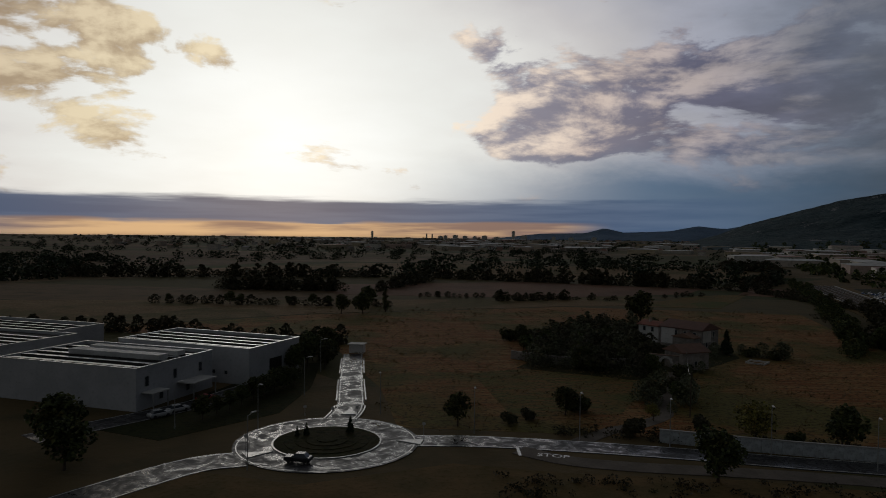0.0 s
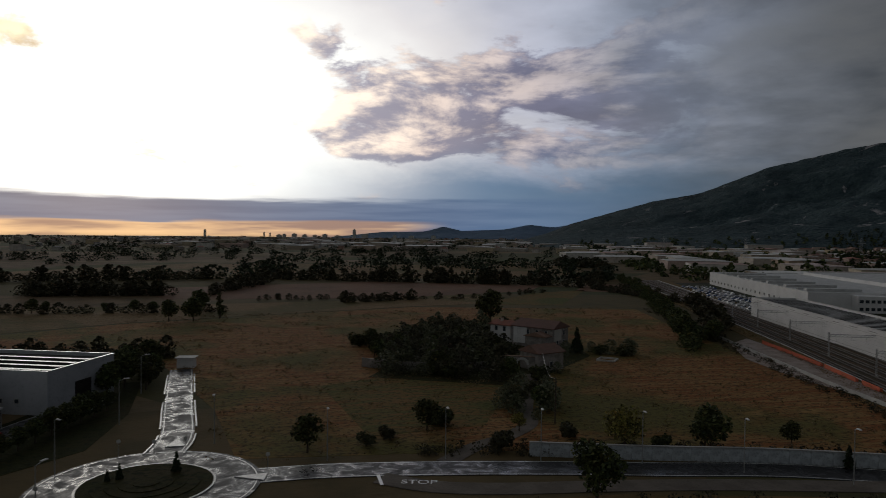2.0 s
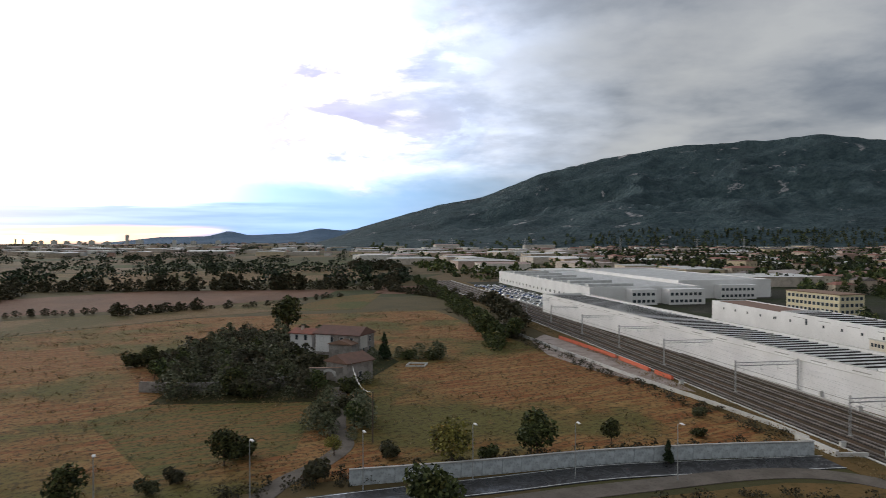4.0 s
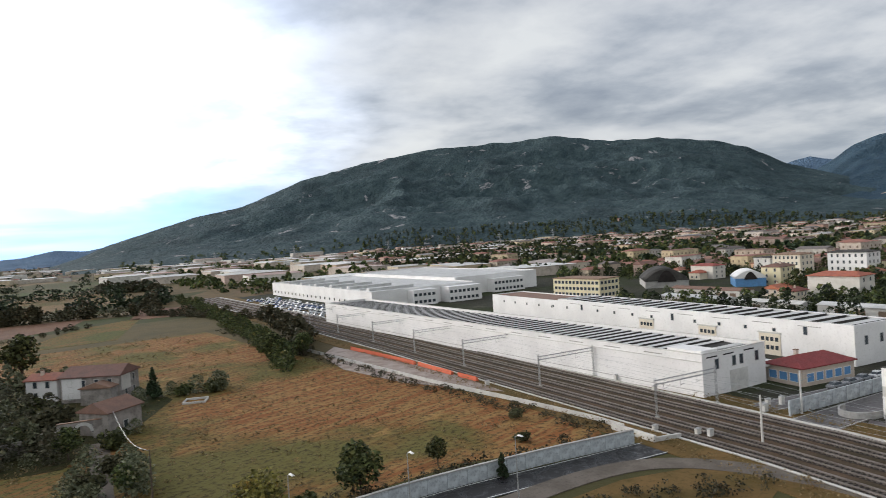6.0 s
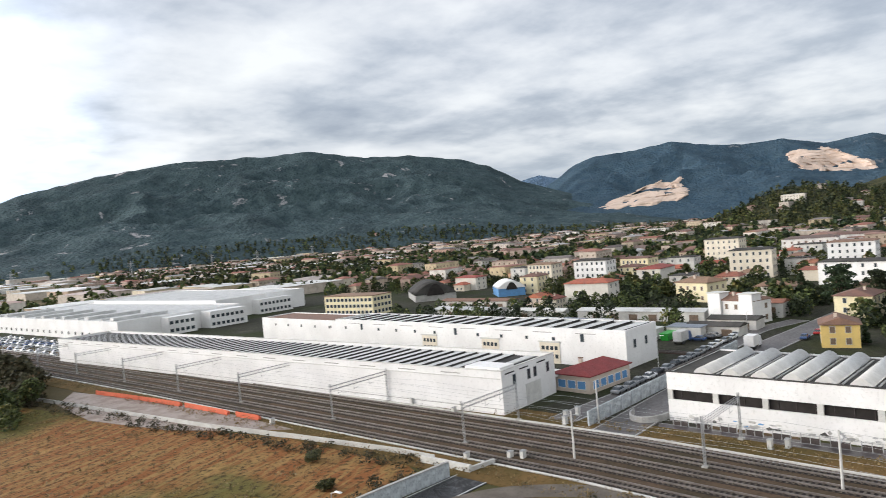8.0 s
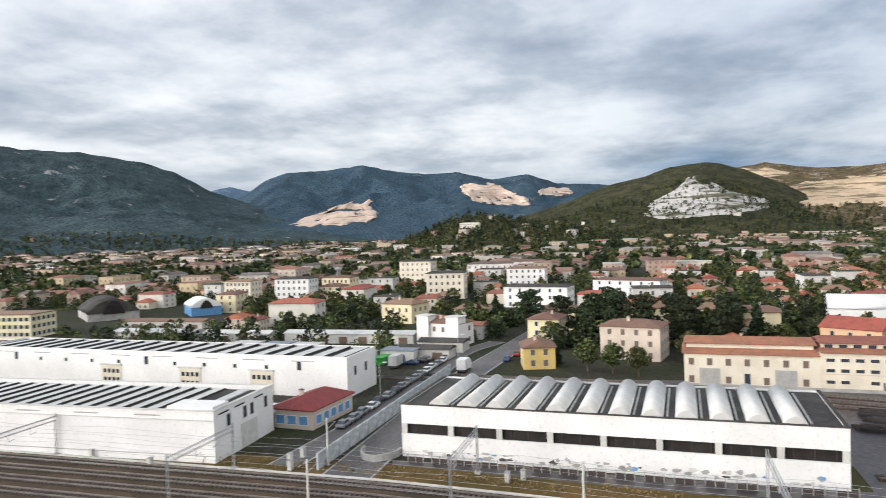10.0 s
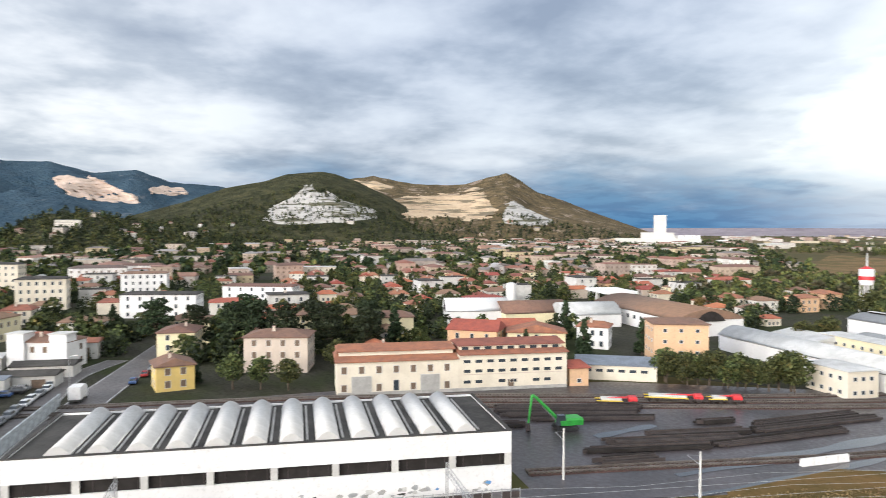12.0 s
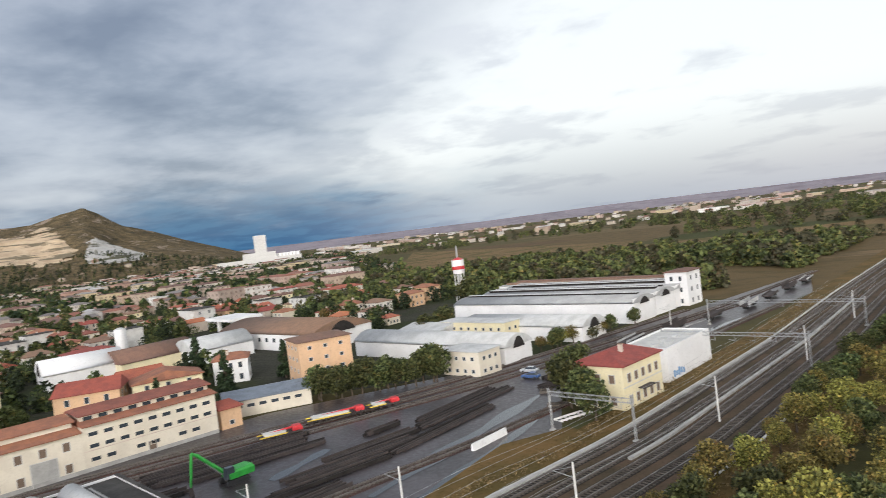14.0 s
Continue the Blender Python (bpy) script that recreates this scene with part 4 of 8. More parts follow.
# concrete retaining wall, in panels
wall_line = smooth_line([(38, 120.5), (56.5, 114.6), (74, 109.8), (92, 102.8), (107.4, 95.6)], 6)
wall_root = thing("retaining_wall", "stained pale concrete retaining wall with peeling paint", "wall", kind="structure")
M["wall_paint"] = material("wall_paint", (0.46, 0.50, 0.52), (0.27, 0.29, 0.30), 0.85, scale=0.45, fine=4, bump=0.2, third=(0.12, 0.12, 0.11))
for a, b in zip(wall_line, wall_line[1:]):
    d = b - a
    bm = boxes((0.02, -0.18, -0.1, d.length - 0.02, 0.18, 2.15 + 0.06 * math.sin(a.x)))
    o = part("panel", bm, M["wall_paint"], wall_root)
    o.matrix_basis = pose(a.x, a.y, 0, 0, 0, math.degrees(math.atan2(d.y, d.x)))
    bm = boxes((0.0, -0.26, 2.2, d.length, 0.26, 2.34))
    o = part("coping", bm, M["concrete"], wall_root)
    o.matrix_basis = pose(a.x, a.y, 0, 0, 0, math.degrees(math.atan2(d.y, d.x)))
under = thing("underpass_parapet", "pale concrete parapet over a railway underpass", "parapet", kind="structure", at=at_rail(-10.5, 101))
part("parapet", boxes((-0.3, -5.5, 0, 0.25, 4.5, 1.15)), M["pale_concrete"], under)
part("wing", prism(bmesh.new(), ccw([(0.3, -5.5), (4.8, -6.4), (4.8, -6.0), (0.3, -5.1)]), 0, 0.8), M["pale_concrete"], under)

# ---- railway ----
def track_u(v):
    """Where the middle of the running lines lies."""
    return float(np.interp(v, [-420, -200, -120, -45, 20, 80, 220, 340, 560], [13, 3, -2.5, -4.2, 0.5, 4.6, 5.0, 3.0, -4.0]))


V = [-420 + 10 * k for k in range(98)]
mid = [Vector((*rail(track_u(v), v), 0)) for v in V]
tagged(link_mesh("ballast_bed", ribbon(bmesh.new(), mid, -11.2, 9.6, -0.2, 0.22), M["ballast"]), "dark brown ballast bed under the tracks", "ballast", kind="structure")
tagged(link_mesh("rail_verge", ribbon(bmesh.new(), mid, -17.5, 17.0, -0.2, 0.11), M["verge"]), "strip of dry grass along the railway", "verge", kind="structure")


def lay_track(name, line, label, base=0.22):
    root = thing(name, label, "railway track", "railway tracks", kind="structure")
    for o in (-0.75, 0.75):
        bm = ribbon(bmesh.new(), line, o - 0.075, o + 0.075, base, base + 0.3)
        part("rail", bm, M["rail"], root)
    verts, faces = [], []
    for a, b in zip(line, line[1:]):
        n = max(int((b - a).length / 0.75), 1)
        d = (b - a).normalized()
        s = Vector((d.y, -d.x, 0))
        for k in range(n):
            c = a.lerp(b, k / n)
            i = len(verts)
            for dz in (base - 0.05, base + 0.13):
                for p, q in ((-1.25, -0.14), (1.25, -0.14), (1.25, 0.14), (-1.25, 0.14)):
                    w = c + s * p + d * q
                    verts.append((w.x, w.y, dz))
            faces += [(i + 4, i + 5, i + 6, i + 7), (i, i + 1, i + 5, i + 4), (i + 1, i + 2, i + 6, i + 5), (i + 2, i + 3, i + 7, i + 6), (i + 3, i, i + 4, i + 7)]
    me = bpy.data.meshes.new("sleepers")
    me.from_pydata(verts, [], faces)
    me.materials.append(M["sleeper"])
    o = tagged(new("sleepers", me), "weathered concrete sleepers", kind="stuff")
    o.parent = root


OFFSETS = [-9.2, -5.0, -0.6, 3.6, 7.8]
for o in OFFSETS:
    tagged(link_mesh("track_bed", ribbon(bmesh.new(), mid, o - 1.4, o + 1.4, 0.0, 0.26), M["track_bed"]), "dark oily ballast under the rails", "ballast", kind="structure")
for o in (-11.0, 10.1):
    tagged(link_mesh("cable_trough", ribbon(bmesh.new(), mid, o - 0.2, o + 0.2, 0.0, 0.36), M["pale_concrete"]), "pale concrete cable trough beside the track", "cable trough", kind="structure")
for o in OFFSETS:
    line = [Vector((*rail(track_u(v) + o, v), 0)) for v in V]
    lay_track("running_track", line, "electrified railway track on brown ballast")
# long sidings of the goods yard
M["rust_bed"] = material("rust_bed", (0.095, 0.052, 0.042), (0.055, 0.034, 0.030), 0.9, scale=0.12, fine=20, bump=0.6, third=(0.025, 0.02, 0.018), spec=0.15)
SIDINGS = [
    [(84, 130), (80, 60), (76, 20), (67, -20), (57, -60), (48, -110), (40, -170), (36, -260)],
    [(79, 90), (74, 40), (70, 10), (61, -25), (51, -65), (43, -115), (35, -175)],
    [(88, 100), (85, 50), (80, 15), (72, -18), (63, -55), (55, -105), (48, -165)],
    [(30, 12), (28, -10), (25, -40), (24, -75), (24, -120), (22, -180)],
]
for s in SIDINGS:
    bed = smooth_line([rail(*p) for p in s], 5)
    tagged(link_mesh("siding_bed", ribbon(bmesh.new(), bed, -1.7, 1.7, -0.1, 0.13), M["rust_bed"]), "reddish rusty ballast under a siding", "ballast", kind="structure")
    lay_track("siding", bed, "rusty siding in the goods yard", base=0.14)
plot("goods_yard", along([(15, 78), (20, 20), (14, -20), (15, -44), (26, -60), (24, -110), (20, -200), (38, -260), (45, -180), (54, -110), (66, -70), (84, -30), (90, 30), (86, 82), (55, 82), (54, 14), (24, 14), (24, 82)]), M["yard_ground"], "wet dark ground of the goods yard", 0.07)
plot("yard_grass", along([(6, -5), (16, -12), (20, -34), (15, -46), (9, -44), (7, -30)]), M["verge"], "dry grass strip between the platform and the yard", 0.24, 0.4)
for k, (pts, w) in enumerate([([(23.5, -9), (27.8, -36), (32.5, -62)], 3.6), ([(16, -7), (18.5, -26), (23, -48)], 2.2), ([(44, -6), (48, -20)], 3.0), ([(60, -36), (52, -55)], 2.2), ([(30, -90), (26, -130), (23, -175)], 2.6), ([(40, -100), (34, -150)], 1.8)]):
    line = smooth_line([rail(*p) for p in pts], 6)
    bm = bmesh.new()
    rows = []
    for i, p in enumerate(line):
        d = (line[min(i + 1, len(line) - 1)] - line[max(i - 1, 0)]).normalized()
        s, t = Vector((d.y, -d.x, 0)), i / (len(line) - 1)
        h = w / 2 * (math.sin(math.pi * (0.06 + 0.88 * t)) ** 0.5) * (1 + 0.4 * math.sin(5.1 * i + k))
        rows.append([bm.verts.new((p.x - s.x * h, p.y - s.y * h, 0.12)), bm.verts.new((p.x + s.x * h * 0.8, p.y + s.y * h * 0.8, 0.12))])
    for a, b in zip(rows, rows[1:]):
        bm.faces.new((a[0], a[1], b[1], b[0]))
    tagged(link_mesh("puddle", bm, M["water"]), "long puddle reflecting the evening sky", "puddle", kind="structure")
for a, b, us in ((-120, 8, (4.8, 5.4)), (-180, -35, (-2.9, -2.3))):
    line = [Vector((*rail(us[0] + (track_u(v) + 4.2) , v), 0)) for v in range(a, b, 6)]
    tagged(link_mesh("platform_edge", ribbon(bmesh.new(), line, 0, us[1] - us[0], 0, 0.62), M["concrete"]), "grey concrete platform edge along the track", "platform", kind="structure")
line = [Vector((*rail(float(np.interp(v, [84, 112, 135, 160, 200, 260, 330]  , [-8.8, -9.2, -12, -16, -20, -26, -30])), v), 0)) for v in range(104, 330, 8)]
fence_root = thing("rail_fence", "low pale concrete fence between the meadow and the railway", "fence", "", kind="structure")
for a, b in zip(line, line[1:]):
    d = b - a
    o = part("panel", boxes((0.05, -0.07, 0, d.length - 0.05, 0.07, 0.95)), M["pale_concrete"], fence_root)
    o.matrix_basis = pose(a.x, a.y, 0.05, 0, 0, math.degrees(math.atan2(d.y, d.x)))


def portal(u0, u1, v, label="grey steel catenary portal over the tracks", h=7.4):
    """Two lattice masts and a lattice beam, with insulated hangers."""
    root = thing("catenary_portal", label, "catenary portal", "catenary portals", at=at_rail(u0, v))
    w = u1 - u0
    for x in (0, w):
        bm = bmesh.new()
        for dx in (-0.16, 0.16):
            for dy in (-0.12, 0.12):
                rod(bm, (x + dx, dy, 0), (x + dx * 0.7, dy, h), 0.045, 0.045, 4)
        for k in range(9):
            z = 0.3 + k * (h - 0.5) / 9
            rod(bm, (x - 0.16, -0.12, z), (x + 0.16, -0.12, z + 0.7), 0.025, 0.025, 4)
            rod(bm, (x + 0.16, 0.12, z), (x - 0.16, 0.12, z + 0.7), 0.025, 0.025, 4)
        part("mast", bm, M["steel"], root)
        part("footing", boxes((x - 0.4, -0.4, -0.1, x + 0.4, 0.4, 0.45)), M["concrete"], root)
    bm = bmesh.new()
    for z in (h - 1.25, h - 0.55):
        for dy in (-0.2, 0.2):
            rod(bm, (0, dy, z), (w, dy, z), 0.05, 0.05, 4)
    n = max(int(w / 1.1), 2)
    for k in range(n):
        a, b = w * k / n, w * (k + 1) / n
        for dy in (-0.2, 0.2):
            rod(bm, (a, dy, h - 1.25), (b, dy, h - 0.55), 0.025, 0.025, 4)
    part("beam", bm, M["steel"], root)
    for k in range(max(int(w / 4.2), 1)):
        x = 2.0 + k * 4.2
        bm = rod(bmesh.new(), (x, 0, h - 1.25), (x, 0, h - 2.4), 0.05, 0.05, 5)
        rod(bm, (x, 0, h - 2.3), (x + 1.2, 0, h - 2.1), 0.04, 0.04, 5)
        part("hanger", bm, M["steel"], root)
    return root


def mast(u, v, h=7.6, arm=3.0, label="single concrete catenary mast with a cantilever arm"):
    root = thing("catenary_mast", label, "catenary mast", "catenary masts", at=at_rail(u, v))
    part("pole", rod(bmesh.new(), (0, 0, -0.1), (0, 0, h), 0.19, 0.13, 8), M["pale_concrete"], root)
    bm = rod(bmesh.new(), (0, 0, h - 1.8), (arm, 0, h - 1.4), 0.05, 0.05, 5)
    rod(bm, (0, 0, h - 0.5), (arm, 0, h - 1.4), 0.03, 0.03, 5)
    part("arm", bm, M["steel"], root)
    return root


for v in (105, 140, 174, 204, 236, 270, 304, 340, 378):
    u = track_u(v)
    portal(u - 5.2, u + 10.2, v)
portal(6.2, 20.5, 67, "grey lattice catenary portal beside the white shed")
portal(-7.2, 16.2, 28, "long lattice catenary portal over tracks and siding")
portal(1.0, 16.5, -43.5, "lattice catenary portal by the station")
portal(-9, 22, -96, "long lattice catenary portal over the yard throat")
portal(-9, 30, -140, "long lattice catenary portal in the far yard")
for u, v in ((0.8, 84.6), (-6.4, -57), (-6.8, -101), (19.5, 91.0), (37, -131), (12, -5), (-7.0, -15), (26, 8), (-4, -150), (6, 50), (-8, -190)):
    mast(u, v)
# contact wires
bm = bmesh.new()
for o in OFFSETS[1:]:
    pts = [Vector((*rail(track_u(v) + o, v), 5.3)) for v in range(-180, 380, 34)]
    for a, b in zip(pts, pts[1:]):
        rod(bm, a, b, 0.022, 0.022, 3)
        up = Vector((0, 0, 1.1))
        m = (a + b) / 2 + Vector((0, 0, 0.45))
        rod(bm, a + up, m, 0.02, 0.02, 3)
        rod(bm, m, b + up, 0.02, 0.02, 3)
tagged(link_mesh("overhead_wires", bm, M["steel"]), "thin overhead contact wires above the tracks", "wires", kind="structure")
for u, v, h in ((-2, 92, 1.3), (-2.6, 94, 1.1), (16.5, 96, 1.5), (20, 98, 1.4), (22.5, 97, 1.6), (-6, 100, 1.0), (18, 62, 1.5), (19.5, 60, 1.4), (14, 120, 1.2), (-8, 150, 1.2), (15.5, 133, 1.4)):
    root = thing("trackside_cabinet", "pale grey trackside cabinet on a concrete base", "cabinet", "trackside cabinets", at=at_rail(u, v))
    part("body", boxes((-0.45, -0.3, 0.15, 0.45, 0.3, h)), M["pale_concrete"], root)
    part("base", boxes((-0.55, -0.4, 0, 0.55, 0.4, 0.2)), M["concrete"], root)
    part("cap", boxes((-0.52, -0.37, h, 0.52, 0.37, h + 0.08)), M["steel"], root)
# orange safety netting and its gravel strip
M["pale_gravel"] = material("pale_gravel", (0.34, 0.29, 0.26), (0.24, 0.19, 0.16), 0.95, scale=0.2, fine=9, bump=0.5, third=(0.10, 0.075, 0.05), spec=0.1)
plot("gravel_strip", along([(-13, 150), (-8.5, 142), (-7, 175), (-9, 205), (-14, 238), (-23, 224), (-26, 196), (-21, 168)]), M["pale_gravel"], "pale gravel strip beside the tracks", 0.14)
for a, b in (((-12.5, 226), (-10.5, 205)), ((-10.5, 204), (-9.2, 186)), ((-9.0, 184), (-8.6, 166)), ((-8.4, 163), (-8.0, 155))):
    p, q = Vector((*rail(*a), 0.14)), Vector((*rail(*b), 0.14))
    root = thing("safety_net", "orange plastic safety netting on short stakes", "safety net", "safety nets", at=pose(p.x, p.y, p.z, 0, 0, math.degrees(math.atan2((q - p).y, (q - p).x))))
    L = (q - p).length
    part("netting", boxes((0, -0.02, 0.1, L, 0.02, 1.25)), M["orange_net"], root)
    part("lower_netting", boxes((0, 0.6, 0.05, L, 0.64, 0.9)), M["orange_net"], root)
    for k in range(int(L / 3) + 1):
        part("stake", rod(bmesh.new(), (k * 3, 0.05, 0), (k * 3, 0.05, 1.35), 0.03, 0.03, 5), M["rust"], root)

# ---- buildings ----
def spot(x, y, heading, z=0.0):
    """A pose whose own y axis runs along the heading (degrees clockwise from +y)."""
    return pose(x, y, z, 0, 0, -heading)


def window_mesh(w, h, shade, frame_mat, deep=0.12):
    """Frame round a pane, standing on its lower edge, facing -y; the pane lies behind the frame."""
    bm = bmesh.new()
    rects = []
    for g, y in ((0.1, deep), (0.1, -0.07), (0.0, -0.07), (0.0, -0.015)):
        rects.append([bm.verts.new(p) for p in ((-w / 2 - g, y, -g), (w / 2 + g, y, -g), (w / 2 + g, y, h + g), (-w / 2 - g, y, h + g))])
    for a, b in zip(rects, rects[1:]):
        for k in range(4):
            bm.faces.new((a[k], a[(k + 1) % 4], b[(k + 1) % 4], b[k]))
    bm.faces.new(rects[3]).material_index = 1
    me = bpy.data.meshes.new("window")
    bm.to_mesh(me)
    bm.free()
    me.materials.append(frame_mat)
    me.materials.append(shade)
    return me


WIN = {
    "house": window_mesh(1.0, 1.5, M["glass"], M["pale_concrete"]),
    "shutter": window_mesh(1.1, 1.5, M["shutter"], M["pale_concrete"]),
    "small": window_mesh(0.9, 0.8, M["glass"], M["pale_concrete"]),
    "tall": window_mesh(1.1, 2.2, M["glass"], M["concrete"]),
    "office": window_mesh(1.7, 1.4, M["glass"], M["pale_concrete"]),
    "blue": window_mesh(1.9, 1.6, M["blue_paint"], M["white_wall"]),
    "ware": window_mesh(1.0, 1.9, M["glass"], M["steel"]),
    "door": window_mesh(1.3, 2.3, M["shutter"], M["concrete"]),
    "gate": window_mesh(4.2, 4.2, M["concrete"], M["pale_concrete"]),
    "slot": window_mesh(1.6, 0.7, M["glass"], M["cream_wall"]),
}


def add_window(parent, kind, x, y, z, side, name="window"):
    """side: 0 faces -y, 1 faces +x, 2 faces +y, 3 faces -x, in the building's own axes."""
    o = new(name, WIN[kind])
    o.parent = parent
    o.matrix_basis = pose(x, y, z, 0, 0, 90 * side)
    return o


def row_windows(parent, kind, side, n, z, w, l, inset=1.6, name="window"):
    span = (w if side % 2 == 0 else l) - 2 * inset
    for k in range(n):
        s = inset + span * (k + 0.5) / n
        x, y = {0: (s, -0.01), 1: (w + 0.01, s), 2: (s, l + 0.01), 3: (-0.01, s)}[side]
        add_window(parent, kind, x, y, z, side, name)


def gable_roof(bm, x0, y0, x1, y1, z, rise, thick=0.25, along_y=True, hip=0.0):
    """A pitched roof with thickness; hip: how far the ridge stops short of the ends."""
    if along_y:
        xm = (x0 + x1) / 2
        low = [(x0, y0), (x1, y0), (x1, y1), (x0, y1)]
        ridge = [(xm, y0 + hip), (xm, y1 - hip)]
        quads = ((0, 3, 5, 4), (2, 1, 4, 5))
        ends = ((1, 0, 4), (3, 2, 5))
    else:
        ym = (y0 + y1) / 2
        low = [(x0, y0), (x1, y0), (x1, y1), (x0, y1)]
        ridge = [(x0 + hip, ym), (x1 - hip, ym)]
        quads = ((1, 0, 4, 5), (3, 2, 5, 4))
        ends = ((0, 3, 4), (2, 1, 5))
    top = [bm.verts.new((x, y, z + thick)) for x, y in low] + [bm.verts.new((x, y, z + rise + thick)) for x, y in ridge]
    bot = [bm.verts.new((x, y, z)) for x, y in low]
    for q in quads:
        bm.faces.new([top[i] for i in q][::-1])
    for e in ends:
        bm.faces.new([top[i] for i in e][::-1])
    for i in range(4):
        j = (i + 1) % 4
        bm.faces.new((bot[i], bot[j], top[j], top[i]))
    bm.faces.new(bot[::-1])
    return bm


def hollow_walls(bm, w, l, h, t=0.35):
    """Four walls in one shell, open above."""
    loops = []
    for i, z in ((0, 0), (0, h), (t, h), (t, 0)):
        loops.append([bm.verts.new(p) for p in ((i, i, z), (w - i, i, z), (w - i, l - i, z), (i, l - i, z))])
    for n in range(4):
        a, b = loops[n], loops[(n + 1) % 4]
        for k in range(4):
            bm.faces.new((a[k], a[(k + 1) % 4], b[(k + 1) % 4], b[k]))
    return bm


def arch_roof(bm, x0, x1, y0, y1, z, rise, n=12, thick=0.2):
    """A barrel roof, its axis along y."""
    rows = []
    for y in (y0, y1):
        outer = [bm.verts.new((x0 + (x1 - x0) * k / n, y, z + thick + rise * math.sin(math.pi * k / n) ** 0.8)) for k in range(n + 1)]
        inner = [bm.verts.new((x0 + (x1 - x0) * k / n, y, z)) for k in (0, n)]
        rows.append((outer, inner))
    (a, ai), (b, bi) = rows
    for k in range(n):
        f = bm.faces.new((a[k], a[k + 1], b[k + 1], b[k]))
    bm.faces.new([ai[0], *a, ai[1]][::-1])
    bm.faces.new([bi[0], *b, bi[1]])
    bm.faces.new((ai[0], ai[1], bi[1], bi[0]))
    bm.faces.new((ai[0], a[0], b[0], bi[0])[::-1])
    bm.faces.new((ai[1], a[-1], b[-1], bi[1]))
    return bm


def house(name, label, at, w, l, h, wall, roof, storeys=2, rise=1.8, hip=2.5, along_y=True, wins=(3, 4, 3, 4), kind="house", chimney=True, category="house", group="", eave=0.5):
    root = thing(name, label, category, group, at=at)
    part("wall", hollow_walls(bmesh.new(), w, l, h), wall, root)
    part("roof", gable_roof(bmesh.new(), -eave, -eave, w + eave, l + eave, h, rise, 0.22, along_y, hip), roof, root)
    for s in range(storeys):
        z = 0.9 + s * (h / storeys)
        for side, n in enumerate(wins):
            row_windows(root, kind, side, n, z, w, l, 0.8)
    if chimney:
        stack = part("chimney", boxes((w * 0.3, l * 0.55, h + 0.4, w * 0.3 + 0.7, l * 0.55 + 0.7, h + rise + 1.0)), M["beige_wall"], root)
        part("chimney_cap", boxes((w * 0.3 - 0.1, l * 0.55 - 0.1, h + rise + 1.0, w * 0.3 + 0.8, l * 0.55 + 0.8, h + rise + 1.12)), M["tile_brown"], stack, "tiled chimney cap")
    return root


def rooflights(root, w, l, z, pitch, mat_top, mat_side, y0=0.6, x0=0.6, x1=None, rise=0.75):
    """Rows of slanting rooflights across a flat roof; each is a piece of its own."""
    x1 = x1 or w - 0.6
    me = bpy.data.meshes.new("rooflight")
    bm = bmesh.new()
    p = pitch * 0.66
    v = [bm.verts.new(q) for q in ((x0, 0, rise), (x1, 0, rise), (x1, p, rise * 0.6), (x0, p, rise * 0.6), (x0, p, 0), (x1, p, 0), (x0, 0, 0), (x1, 0, 0))]
    bm.faces.new((v[0], v[1], v[2], v[3]))
    for f in ((v[3], v[2], v[5], v[4]), (v[6], v[0], v[3], v[4]), (v[1], v[7], v[5], v[2]), (v[6], v[7], v[1], v[0])):
        bm.faces.new(f).material_index = 1
    bm.to_mesh(me)
    bm.free()
    me.materials.append(mat_top)
    me.materials.append(mat_side)
    y = y0
    while y + pitch < l:
        o = new("rooflight", me)
        o.parent = root
        o.location = (0, y, z)
        y += pitch


# white warehouse beside the tracks
wn = thing("warehouse", "long white railway warehouse with a ribbed roof", "warehouse", at=spot(139.7, 96.3, 18.75))
part("wall", hollow_walls(bmesh.new(), 19.4, 203, 8.5, 0.4), M["white_wall"], wn)
part("roof_slab", boxes((0.4, 0.4, 7.3, 19.0, 202.6, 7.6)), M["roof_dark"], wn)
part("parapet_cap", boxes((-0.1, -0.1, 8.5, 0.5, 203.1, 8.62), (18.9, -0.1, 8.5, 19.5, 203.1, 8.62), (0.5, -0.1, 8.5, 18.9, 0.5, 8.62)), M["pale_concrete"], wn, "pale parapet capping")
part("corner_block", boxes((0.5, 0.5, 7.6, 5.2, 9.0, 9.05)), M["white_wall"], wn)
rooflights(wn, 19.4, 202, 7.6, 3.45, M["roof_light"], M["roof_dark"], 9.4, rise=0.34)
part("end_roof", boxes((5.5, 0.8, 7.6, 18.6, 2.6, 7.8), (5.5, 4.2, 7.6, 18.6, 6.2, 7.8)), M["roof_light"], wn)
for x in (4.2, 9.4, 11.7, 16.6):
    add_window(wn, "ware", x, -0.01, 5.2, 0)
part("door", boxes((8.0, -0.08, 0, 13.5, 0.0, 4.3)), M["pale_concrete"], wn, "pale sliding door")
part("stain_course", boxes((-0.03, 0, 1.15, 0.0, 203, 1.28)), M["concrete"], wn)
part("gutter", boxes((-0.16, 0.2, 6.95, -0.02, 203, 7.1)), M["pale_concrete"], wn)
part("canopy", boxes((19.4, 0, 3.2, 22.2, 8, 3.5)), M["pale_concrete"], wn)
for k in range(16):
    part("wall_vent", boxes((-0.05, 10 + 12 * k, 7.5, -0.005, 15 + 12 * k, 7.72)), M["concrete"], wn, "narrow grey louvre under the eaves")
for x in (1.2, 6.2, 12.6):
    part("wall_vent", boxes((x, -0.05, 7.6, x + 3.2, -0.005, 7.85)), M["dark_panel"], wn, "narrow dark louvre under the eaves")

